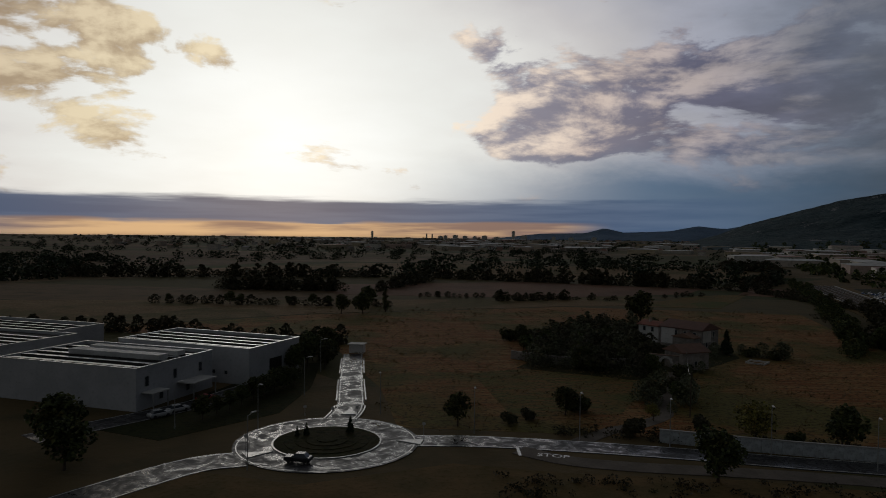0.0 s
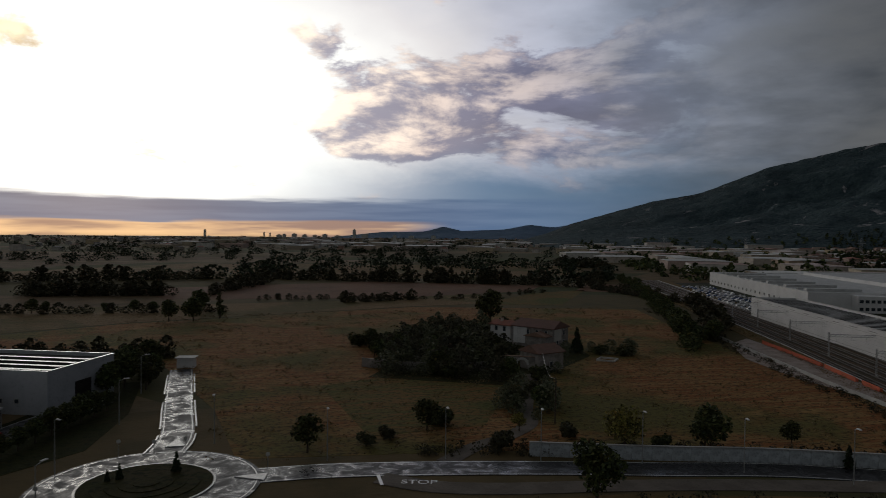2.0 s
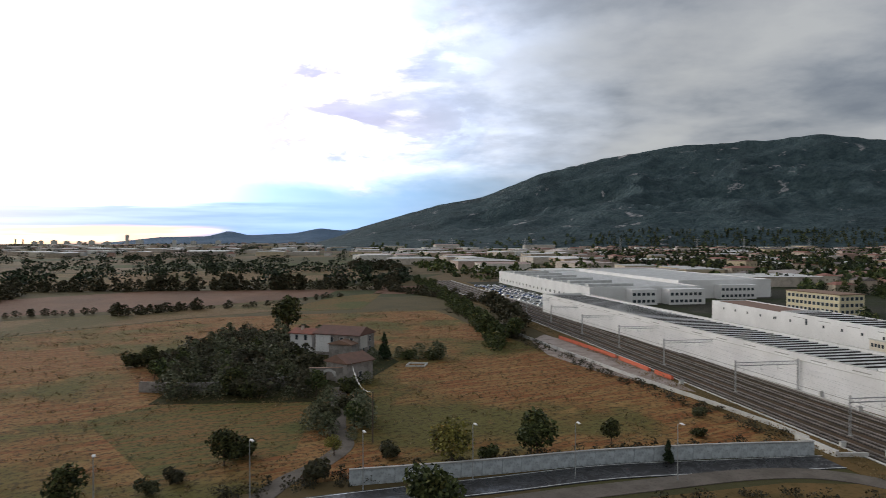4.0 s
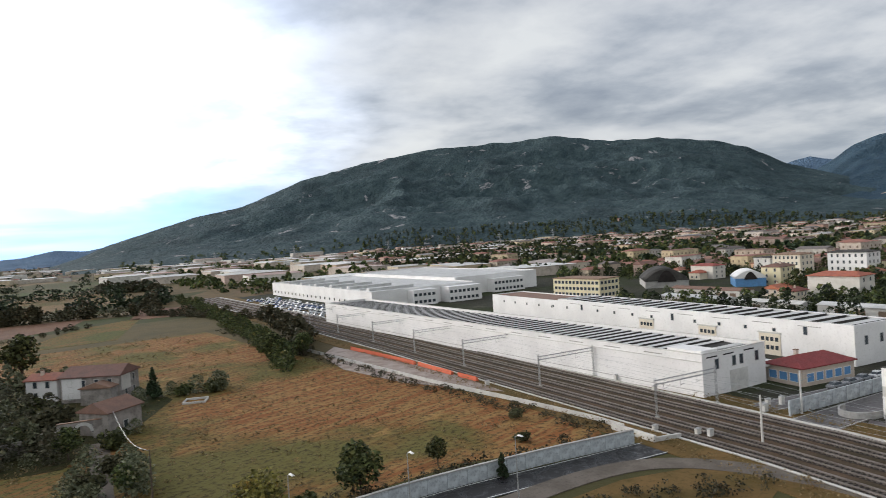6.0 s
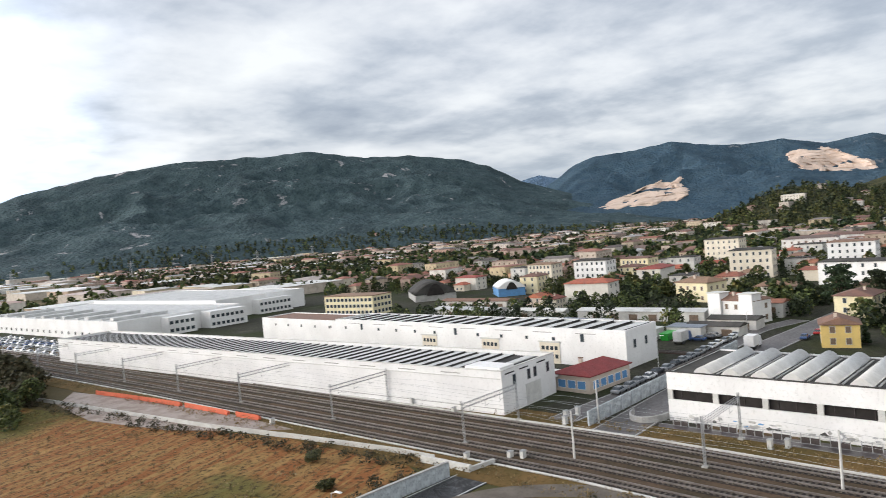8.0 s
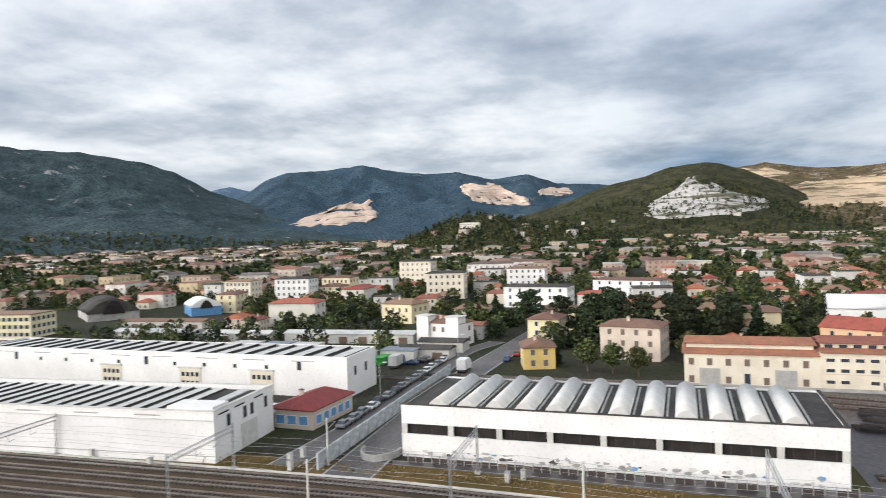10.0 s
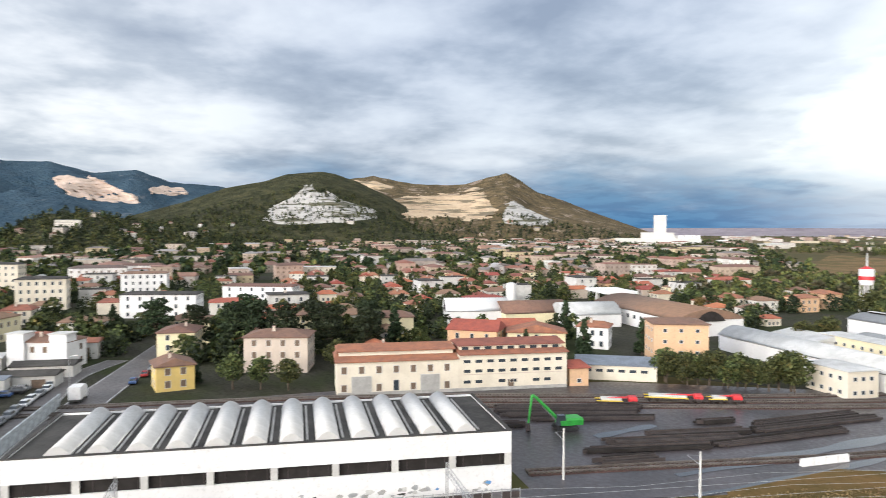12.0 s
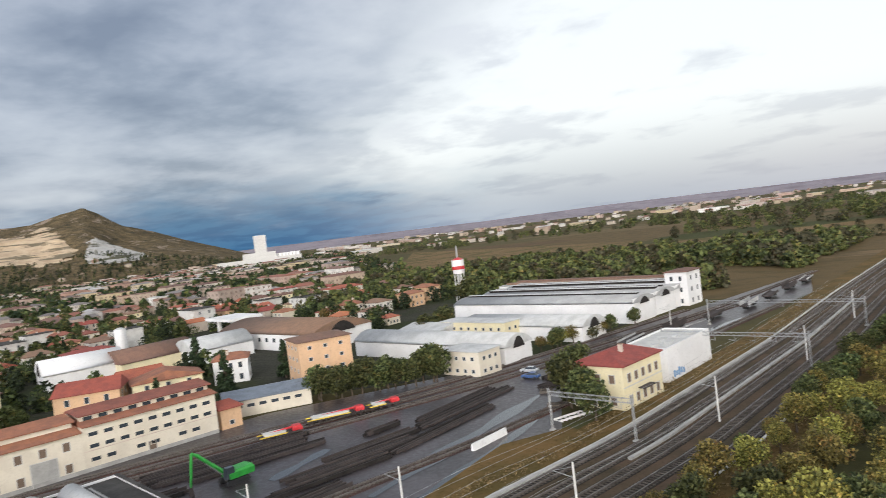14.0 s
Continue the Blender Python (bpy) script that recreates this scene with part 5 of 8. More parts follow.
# second white warehouse behind it
wm = thing("warehouse", "white warehouse with small windows and broad rooflights", "warehouse", at=spot(180.0, 77.6, 23.4))
part("wall", hollow_walls(bmesh.new(), 15, 112, 9.2, 0.4), M["white_wall"], wm)
part("roof_slab", boxes((0.4, 0.4, 8.4, 14.6, 111.6, 8.7)), M["roof_dark"], wm)
part("lower_hall", hollow_walls(bmesh.new(), 15, 48, 8.6, 0.4), M["white_wall"], wm).location = (0, 112.02, 0)
part("lower_roof", boxes((0.5, 112.5, 8.0, 14.5, 159.5, 8.3)), M["tile_brown"], wm)
rooflights(wm, 15, 111, 8.7, 5.2, M["roof_light"], M["roof_dark"], 1.0, rise=0.5)
for k in range(13):
    add_window(wm, "small" if k % 5 else "ware", -0.01, 12 + 8.6 * k, 6.0, 3)
for k in range(5):
    add_window(wm, "small", -0.01, 116 + 8.6 * k, 5.8, 3)
for y in (22, 42, 66):
    gate = part("loading_door", boxes((-0.12, y - 3.1, 0, -0.02, y + 3.1, 5.4)), M["cream_wall"], wm, "cream roller door with a lintel")
    for row in (1.4, 3.5):
        for k in range(4):
            part("door_pane", boxes((-0.17, y - 2.5 + 1.35 * k, row, -0.10, y - 1.6 + 1.35 * k, row + 1.0)), M["glass"], gate, "dark pane in the roller door")
    part("door_lintel", boxes((-0.35, y - 3.4, 5.4, -0.02, y + 3.4, 5.8)), M["pale_concrete"], wm)
for k in range(8):
    part("wall_vent", boxes((-0.05, 8 + 13 * k, 7.9, -0.005, 14 + 13 * k, 8.1)), M["concrete"], wm, "narrow grey louvre under the eaves")
for x in (4, 9.5):
    add_window(wm, "ware", x, -0.01, 4.6, 0)

# large works hall to the north
wf = thing("works_hall", "large white works hall with blue-grey office fronts", "factory", at=spot(247.5, 303.5, 19.8))
part("wall", hollow_walls(bmesh.new(), 62, 181, 9.0, 0.4), M["white_wall"], wf)
part("roof_slab", boxes((0.4, 0.4, 8.2, 61.6, 180.6, 8.5)), M["roof_light"], wf)
for k in range(6):
    part("roof_monitor", boxes((4, 12 + 28 * k, 8.5, 30, 16 + 28 * k, 9.9), (4, 24 + 28 * k, 8.5, 30, 26 + 28 * k, 9.3)), M["roof_light"], wf)
part("rear_hall", hollow_walls(bmesh.new(), 58, 150, 10.5, 0.4), M["white_wall"], wf).location = (62.05, 22, 0)
part("rear_roof", boxes((62.5, 22.5, 9.8, 119.6, 171.5, 10.1)), M["roof_light"], wf)
for x0, x1, d in ((20, 34, 7), (40, 60, 9), (84, 106, 7)):
    part("office_block", boxes((x0, -d if x0 < 62 else 22 - d, 0, x1, -0.02 if x0 < 62 else 21.9, 8.0)), M["white_wall"], wf)
    for k in range(int((x1 - x0) / 2.6)):
        for z in (1.2, 4.8):
            add_window(wf, "office", x0 + 1.4 + 2.6 * k, (-d if x0 < 62 else 22 - d) - 0.01, z, 0)
for k in range(22):
    add_window(wf, "office", -0.01, 6 + 8 * k, 2.0, 3)

# barrel-roofed shed
sh = thing("railway_shed", "white railway shed with twelve metal barrel vaults", "shed", at=spot(113.2, 7.2, 23.2))
SL, SW, SH = 64.2, 22.0, 8.5
part("front_wall", boxes((0, 0, 0, 0.4, SL, 3.75), (0, 0, 5.45, 0.4, SL, SH)), M["white_wall"], sh)
part("side_wall", boxes((0.4, 0, 0, SW, 0.4, SH)), M["white_wall"], sh)
part("side_wall", boxes((0.4, SL - 0.4, 0, SW, SL, SH)), M["white_wall"], sh)
part("rear_wall", boxes((SW - 0.4, 0.4, 0, SW, SL - 0.4, SH)), M["white_wall"], sh)
for k in range(9):
    y = 0.0 + k * (SL - 0.9) / 8
    part("pier", boxes((0.02, y, 3.75, 0.38, y + 0.9, 5.45)), M["pale_concrete"], sh)
part("strip_window", boxes((0.5, 0.4, 3.6, 0.6, SL - 0.4, 5.6)), M["dark_panel"], sh, "dark recessed strip of glazing")
for k in range(24):
    part("mullion", boxes((0.42, 1.5 + k * 2.62, 3.75, 0.5, 1.58 + k * 2.62, 5.45)), M["rust"], sh)
part("roof_deck", boxes((0.4, 0.4, 7.9, SW - 0.4, SL - 0.4, 8.25)), M["roof_dark"], sh, "dark gravelled roof deck")
part("parapet_cap", boxes((-0.08, -0.08, SH, 0.48, SL + 0.08, SH + 0.12), (0.48, -0.08, SH, SW, 0.48, SH + 0.12), (0.48, SL - 0.48, SH, SW, SL + 0.08, SH + 0.12)), M["roof_dark"], sh)
vault_me = None
for k in range(12):
    bm = bmesh.new()
    arch_roof(bm, 0, 3.15, 0.9, SW - 1.2, 0, 1.15, 14, 0.12)
    bmesh.ops.rotate(bm, verts=bm.verts, cent=(0, 0, 0), matrix=Matrix.Rotation(radians(-90), 3, "Z"))
    if vault_me is None:
        vault = part("vault", bm, M["vault_sheet"], sh)
        vault_me = vault.data
        for p in vault_me.polygons:
            p.use_smooth = len(p.vertices) == 4 and abs(p.normal.x) < 0.5
        vault_me.materials.append(M["roof_dark"])
    else:
        bm.free()
        vault = new("vault", vault_me)
        vault.parent = sh
    vault.location = (0, SL - 4.4 - 4.72 * k, 8.25)
    part("skylight_strip", boxes((2.0, SL - 4.4 - 4.72 * k - 3.8, 8.25, SW - 2, SL - 4.4 - 4.72 * k - 3.5, 8.4)), M["concrete"], sh)
# sprayed paint along the foot of the wall: plain shapes
rng = random.Random(4)
for k in range(70):
    y, z, w, h = rng.uniform(3, 61), rng.uniform(0.5, 1.5), rng.uniform(0.4, 1.9), rng.uniform(0.3, 1.0)
    col = rng.choice(["steel", "steel", "concrete", "blue_paint", "roof_dark", "pale_concrete", "steel", "yellow_paint" if k % 6 == 0 else "concrete"])
    bm = bmesh.new()
    pts = [(y + w * math.cos(a) * rng.uniform(0.4, 1) * 0.5, z + h * math.sin(a) * rng.uniform(0.4, 1) * 0.5) for a in np.linspace(0, 6.28, 9)[:-1]]
    hi = [bm.verts.new((-0.008 - 0.0003 * k, p, q)) for p, q in pts]
    lo = [bm.verts.new((0.002, p, q)) for p, q in pts]
    bm.faces.new(hi[::-1])
    for i in range(8):
        bm.faces.new((hi[i], hi[(i + 1) % 8], lo[(i + 1) % 8], lo[i]))
    part("paint_patch", bm, M[col], sh, "sprayed paint shape")
for k in range(16):
    o = thing("fence_panel", "grey slatted steel fence panel in front of the shed", "fence", "shed fence panels", at=spot(111.6 + 0.394 * 4 * k, 7.4 + 0.919 * 4 * k, 23.2))
    for j in range(3):
        part("post", boxes((-1.15, j * 1.3, 0, -1.05, j * 1.3 + 0.1, 1.5)), M["steel"], o)
    part("top_rail", boxes((-1.13, 0, 1.3, -1.07, 3.8, 1.38)), M["steel"], o)
    part("mesh_infill", boxes((-1.11, 0.1, 0.1, -1.09, 2.6, 1.0)), M["rust"], o)

# small red-roofed house with blue shutters
house("cottage", "low cottage with a red hipped roof and blue shutters", spot(156.2, 82.6, -64 + 90), 15.0, 9.2, 3.6, M["beige_wall"], M["red_paint"], 1, 1.7, 3.5, False, (5, 3, 5, 3), "blue", True, "cottage")

# road to the town with its walls
road("town_road", [rail(14, 86), rail(40, 86.5), rail(70, 87), rail(96, 86), rail(130, 83), rail(165, 80), rail(230, 74), rail(330, 60)], 8.5, "wet street leading into the town", 0.14, M["street_asphalt"])
road("side_street", [rail(18, 98), rail(50, 95.5), rail(90, 95), rail(118, 96), rail(140, 90)], 6.0, "wet street with parked cars beside the wall", 0.13, M["street_asphalt"])
sw = thing("street_wall", "grey concrete wall between the two streets", "wall", kind="structure")
for k in range(18):
    a, b = Vector((*rail(17 + 4 * k, 91.6 - 0.03 * k), 0)), Vector((*rail(20.9 + 4 * k, 91.6 - 0.03 * k), 0))
    o = part("panel", boxes((0, -0.15, 0, (b - a).length, 0.15, 2.7)), M["wall_paint"], sw)
    o.matrix_basis = pose(a.x, a.y, 0, 0, 0, math.degrees(math.atan2((b - a).y, (b - a).x)))
# rounded low wall at the corner of the shed
bm = bmesh.new()
pts = [Vector((math.cos(a) * 4.5, math.sin(a) * 3.2, 0)) for a in np.linspace(1.6, 4.8, 12)]
ribbon(bm, pts, -0.15, 0.15, 0, 1.2)
o = tagged(link_mesh("corner_wall", bm, M["concrete"]), "rounded low concrete wall at the shed's corner", "wall", kind="structure")
o.matrix_basis = spot(140.5, 69.5, 23)

# long old railway offices
ls = thing("railway_offices", "long cream railway building with rust-red tiled roofs", "building", at=spot(154.8, -45.2, 24.0))
part("wall", hollow_walls(bmesh.new(), 12, 25.5, 8.2, 0.4), M["cream_wall"], ls)
part("wall", hollow_walls(bmesh.new(), 12, 27.0, 7.4, 0.4), M["cream_wall"], ls).location = (0, 25.52, 0)
part("lower_roof", gable_roof(bmesh.new(), -0.5, -0.4, 12.5, 25.4, 8.2, 1.5, 0.2, True, 0.6), M["tile_rust"], ls)
part("upper_wall", boxes((2.2, 0.4, 8.4, 9.8, 25.0, 9.9)), M["cream_wall"], ls)
part("upper_roof", gable_roof(bmesh.new(), 1.6, -0.2, 10.4, 25.4, 9.9, 1.0, 0.2, True, 0.5), M["tile_rust"], ls)
part("lower_roof", gable_roof(bmesh.new(), -0.5, 25.5, 12.5, 53.0, 7.4, 1.8, 0.2, True, 0.6), M["tile_rust"], ls)
part("upper_wall", boxes((2.4, 26.4, 8.0, 9.6, 52.0, 9.3)), M["cream_wall"], ls)
part("upper_roof", gable_roof(bmesh.new(), 1.8, 25.8, 10.2, 52.6, 9.3, 1.1, 0.2, True, 0.5), M["tile_rust"], ls)
for k in range(9):
    add_window(ls, "slot", -0.01, 2.0 + 2.7 * k, 6.4, 3)
    add_window(ls, "slot", -0.01, 2.0 + 2.7 * k, 4.2, 3)
    add_window(ls, "slot", 2.19, 2.0 + 2.7 * k, 9.0, 3)
    if k % 3:
        add_window(ls, "slot", -0.01, 2.0 + 2.7 * k, 1.8, 3)
add_window(ls, "door", -0.01, 13.4, 0.05, 3, "door")
for k in range(7):
    if k in (1, 5):
        add_window(ls, "gate", -0.01, 28.2 + 3.8 * k, 0.02, 3, "gate")
    else:
        add_window(ls, "tall" if k % 2 else "shutter", -0.01, 28.2 + 3.8 * k, 1.0, 3)
    add_window(ls, "shutter", -0.01, 28.2 + 3.8 * k, 4.9, 3)
part("plinth", boxes((-0.06, 0, 0, 0.0, 52.5, 0.8)), M["concrete"], ls)
part("string_course", boxes((-0.05, 0, 3.7, 0.0, 25.5, 3.85)), M["beige_wall"], ls)
house("railway_house", "three-storey beige house with brown shutters", spot(203.4, -2.5, 33), 11.5, 16.0, 8.9, M["beige_wall"], M["tile_brown"], 3, 1.5, 5.5, True, (3, 3, 3, 4), "shutter")
house("yellow_house", "small bright yellow house with a tiled gable roof", spot(201.2, 26.0, 6), 8.5, 8.2, 5.6, M["yellow_wall"], M["tile_brown"], 2, 1.6, 0.5, False, (2, 2, 2, 2), "shutter")
tw = house("twin_tower_house", "white villa with two short square towers", spot(241.5, 47, 38), 9, 15, 7.0, M["white_wall"], M["tile_brown"], 2, 1.4, 3, True, (2, 3, 2, 4), "shutter")
part("tower", hollow_walls(bmesh.new(), 4.5, 4.5, 9.2), M["white_wall"], tw).location = (-1, -0.5, 0)
part("tower", hollow_walls(bmesh.new(), 4.5, 4.5, 9.2), M["white_wall"], tw).location = (-1, 10.8, 0)
part("tower_cap", boxes((-1.3, -0.8, 9.2, 3.8, 4.3, 9.5)), M["pale_concrete"], tw)
part("tower_cap", boxes((-1.3, 10.5, 9.2, 3.8, 15.6, 9.5)), M["pale_concrete"], tw)
house("cream_villa", "cream villa with a grey-brown hipped roof", spot(300, 60, 38), 12, 15, 7.5, M["pale_yellow"], M["tile_brown"], 2, 1.8, 4, True, (3, 4, 3, 4), "shutter")
house("white_house", "white two-storey house with brick-red roof", spot(183.5, -91.5, 55), 9, 9.5, 6.6, M["white_wall"], M["tile_rust"], 2, 1.4, 2.5, True, (3, 3, 3, 3), "house")
house("annex", "low annex with a rust-red roof", spot(153.0, -50.5, 24), 7, 4.6, 4.2, M["orange_wall"], M["tile_red"], 1, 1.2, 1.2, True, (2, 1, 2, 1), "small", False)
gs = thing("grey_roofed_store", "long low store with a blue-grey sheet roof", "store", at=spot(146.2, -66.6, 47))
part("wall", hollow_walls(bmesh.new(), 13, 19, 3.6), M["cream_wall"], gs)
M["slate_sheet"] = material("slate_sheet", (0.20, 0.23, 0.27), (0.15, 0.17, 0.20), 0.5, metal=0.2, scale=0.4, fine=8)
part("roof", gable_roof(bmesh.new(), -0.4, -0.4, 13.4, 19.4, 3.6, 1.2, 0.15, True, 0), M["slate_sheet"], gs)
row_windows(gs, "slot", 3, 6, 2.0, 13, 19)

# red-roofed chapel group and white halls behind the offices
for k, (x, y, hd, w, l, h, wm_, rm, rs) in enumerate([(197, -59, 52, 11, 15, 6.5, "orange_wall", "tile_red", 2.6), (186, -76, 40, 10, 17, 6.0, "pale_yellow", "tile_rust", 2.2), (200, -78, 30, 9, 12, 6.2, "beige_wall", "tile_red", 2.0)]):
    house("old_workshop", "old workshop with a faded red tiled roof", spot(x, y, hd), w, l, h, M[wm_], M[rm], 2, rs, 0.5, k % 2 == 0, (2, 3, 2, 3), "house", False, "workshop", "old workshops")


def arch_hall(name, label, at, w, l, h, rise, wall, roof, front=True):
    root = thing(name, label, "industrial hall", at=at)
    part("wall", hollow_walls(bmesh.new(), w, l, h), wall, root)
    part("roof", arch_roof(bmesh.new(), -0.25, w + 0.25, -0.3, l + 0.3, h, rise, 16, 0.18), roof, root)
    for o in root.children:
        if o.name.startswith("roof"):
            for p in o.data.polygons:
                p.use_smooth = abs(p.normal.y) < 0.5 and len(p.vertices) == 4
    if front:
        for y, s in ((-0.31, 1), (l + 0.31, -1)):
            bm = bmesh.new()
            n = 12
            a = [bm.verts.new((w * (0.28 + 0.44 * k / n), y, h - 0.6 + (rise + 0.1) * math.sin(math.pi * k / n) ** 0.8)) for k in range(n + 1)]
            b = [bm.verts.new((v.co.x, y - 0.06 * s, v.co.z)) for v in a]
            bm.faces.new(b if s > 0 else b[::-1])
            for i in range(n + 1):
                j = (i + 1) % (n + 1)
                bm.faces.new((a[i], a[j], b[j], b[i]))
            part("arched_window", bm, M["dark_panel"], root, "dark arched window in the gable")
    return root


arch_hall("tent_hall", "white arched sports hall with a bright roof", spot(244, -104, 30), 18, 24, 5.0, 4.2, M["white_wall"], M["white_wall"])
arch_hall("arched_workshop", "white workshop with a rounded roof", spot(215, -134, 25), 16, 22, 4.6, 4.0, M["white_wall"], M["roof_light"], False)
arch_hall("brown_vault_hall", "workshop with a brown rounded roof", spot(232, -124, 20), 16, 26, 4.5, 4.0, M["pale_yellow"], M["tile_brown"], False)
ml = arch_hall("market_hall", "white hall with a dark rounded roof and window band", spot(186.5, -128.5, 111), 26, 62, 5.8, 3.4, M["white_wall"], M["tile_brown"])
for k in range(12):
    add_window(ml, "office", -0.01, 4 + 4.8 * k, 3.0, 3)
    add_window(ml, "office", 26.01, 4 + 4.8 * k, 3.0, 1)
arch_hall("factory_vault", "white factory hall with a long pale barrel roof", spot(109.4, -98.4, 111.5), 11, 60, 4.4, 2.7, M["white_wall"], M["roof_light"])
arch_hall("factory_vault", "white factory hall with a wide pale barrel roof", spot(95.0, -124.0, 111.5), 12, 45, 4.2, 2.5, M["white_wall"], M["roof_light"])
for k in range(3):
    bay = arch_hall("factory_bay", "white factory bay with dark arched gable window", spot(84.5 - 5.2 * k, -150.5 - 14.2 * k, 112), 13.5, 76, 6.2, 1.9, M["white_wall"], M["sheet_roof"])
    for x in (4.2, 8.2) if k else (6.4,):
        part("monitor_glazing", boxes((x, 2, 7.6, x + 1.5, 74, 8.75)), M["dark_panel"], bay, "dark glazed side of a roof monitor")
        part("monitor_cap", boxes((x - 0.2, 1.8, 8.75, x + 1.7, 74.2, 8.9)), M["roof_light"], bay)
    part("gable_parapet", boxes((0, -0.28, 6.2, 4.2, 0.0, 7.6), (9.3, -0.28, 6.2, 13.5, 0.0, 7.6)), M["white_wall"], bay)
fx = thing("factory_strip", "long low factory roof with rust-coloured rooflights", "factory", at=spot(78, -196, 112))
part("wall", hollow_walls(bmesh.new(), 18, 80, 7.2), M["white_wall"], fx)
part("roof", boxes((0, 0, 7.2, 18, 80, 7.5)), M["sheet_roof"], fx)
part("rooflight", boxes((3, 2, 7.5, 6, 78, 8.2)), M["tile_brown"], fx)
part("rooflight", boxes((11, 2, 7.5, 14, 78, 8.2)), M["tile_brown"], fx)
house("factory_tower_block", "white three-storey factory head building", spot(66.5, -190, 22), 8, 10, 11.5, M["white_wall"], M["tile_brown"], 3, 0.6, 2, True, (2, 2, 2, 2), "house", False, "building")
house("factory_office", "cream factory office with yellow trim", spot(112, -86.5, 111), 8, 12, 6, M["cream_wall"], M["roof_light"], 2, 0.5, 2, True, (3, 4, 3, 4), "small", False, "office")
house("inner_court_block", "cream two-storey block inside the factory", spot(118, -126, 112), 7, 26, 6.5, M["pale_yellow"], M["roof_light"], 2, 0.5, 2, True, (2, 8, 2, 8), "small", False, "office")
house("flat_store", "white store with a pale flat roof", spot(140, -128, 112), 14, 18, 4.8, M["white_wall"], M["roof_light"], 1, 1.4, 0.2, True, (2, 3, 2, 3), "small", False, "store")
house("apartment_block", "orange plastered apartment block with a tiled roof", spot(148.6, -90.6, 40), 12, 14, 11.6, M["orange_wall"], M["tile_brown"], 4, 1.0, 4, True, (3, 3, 3, 3), "small", False, "apartment block")
st = house("station_building", "two-storey yellow station with a red hipped roof", spot(68.9, -70.6, 22), 10.5, 14.0, 7.9, M["pale_yellow"], M["tile_red"], 2, 1.9, 4.5, True, (3, 5, 3, 5), "shutter", True, "station")
part("string_course", boxes((-0.06, 0, 4.0, 0.0, 14, 4.2)), M["pale_concrete"], st)
part("awning", boxes((-1.4, 4.8, 3.0, -0.02, 9.2, 3.15)), M["rust"], st)
cu = thing("white_annex", "plain white flat-roofed building with sprayed paint", "building", at=spot(61.0, -97.6, 19.5))
part("wall", hollow_walls(bmesh.new(), 10.5, 22, 7.0), M["white_wall"], cu)
part("roof_deck", boxes((0.35, 0.35, 6.5, 10.1, 21.6, 6.7)), M["pale_concrete"], cu)
for k in range(5):
    part("roof_vent", boxes((2 + 1.4 * (k % 3), 4 + 3.4 * k, 6.7, 3 + 1.4 * (k % 3), 6 + 3.4 * k, 7.1)), M["roof_light"], cu)
bm = bmesh.new()
for k in range(5):
    box(bm, -0.03, 14.5 + k * 1.1, 0.6 + 0.2 * (k % 2), -0.005, 15.3 + k * 1.1, 1.7 + 0.3 * (k % 3))
part("paint_patch", bm, M["blue_paint"], cu, "blue sprayed paint shapes")

# water tower, red and white
wt = thing("water_tower", "red and white striped water tower on a slender frame", "water tower", at=pose(174.5, -236.5, 0))
for k in range(8):
    a = k * math.pi / 4
    part("leg", rod(bmesh.new(), (2.6 * math.cos(a), 2.6 * math.sin(a), 0), (2.3 * math.cos(a), 2.3 * math.sin(a), 14), 0.26, 0.22, 6), M["pale_concrete"], wt)
for z in (4.5, 9.0):
    part("ring_beam", rod(bmesh.new(), (0, 0, z), (0, 0, z + 0.4), 2.55, 2.55, 16), M["pale_concrete"], wt)
part("core", rod(bmesh.new(), (0, 0, 0), (0, 0, 14), 1.0, 1.0, 10), M["concrete"], wt)
part("tank", rod(bmesh.new(), (0, 0, 14), (0, 0, 16), 2.4, 2.9, 20), M["white_wall"], wt)
part("red_band", rod(bmesh.new(), (0, 0, 16), (0, 0, 17.6), 2.95, 2.95, 20), M["bright_red"], wt, "red painted band")
part("tank_top", rod(bmesh.new(), (0, 0, 17.6), (0, 0, 20.5), 2.92, 2.85, 20), M["white_wall"], wt)
part("dome", rod(bmesh.new(), (0, 0, 20.5), (0, 0, 21.6), 2.85, 0.6, 20), M["bright_red"], wt)
part("antenna", rod(bmesh.new(), (0, 0, 21.6), (0, 0, 27), 0.5, 0.3, 8), M["steel"], wt)

# yellow offices, hangar and blue hall by the works
yo = thing("office_building", "three-storey yellow office with ribbon windows", "office building", at=spot(304.5, 206.5, 14))
part("wall", hollow_walls(bmesh.new(), 14, 31, 9.2), M["pale_yellow"], yo)
part("roof", boxes((-0.3, -0.3, 9.2, 14.3, 31.3, 9.55)), M["tile_brown"], yo)
for f in range(3):
    for k in range(12):
        add_window(yo, "office", -0.01, 1.6 + 2.5 * k, 1.0 + 2.9 * f, 3)
    for k in range(5):
        add_window(yo, "office", 1.8 + 2.6 * k, -0.01, 1.0 + 2.9 * f, 0)
arch_hall("hangar", "wide hangar with a dark rusty arched roof", spot(352.5, 205.5, 60), 22, 34, 3.6, 6.0, M["concrete"], M["roof_dark"])
arch_hall("blue_hall", "white and blue hall with an arched front", spot(359, 161.4, 65), 14, 20, 4.2, 3.6, M["blue_paint"], M["white_wall"])
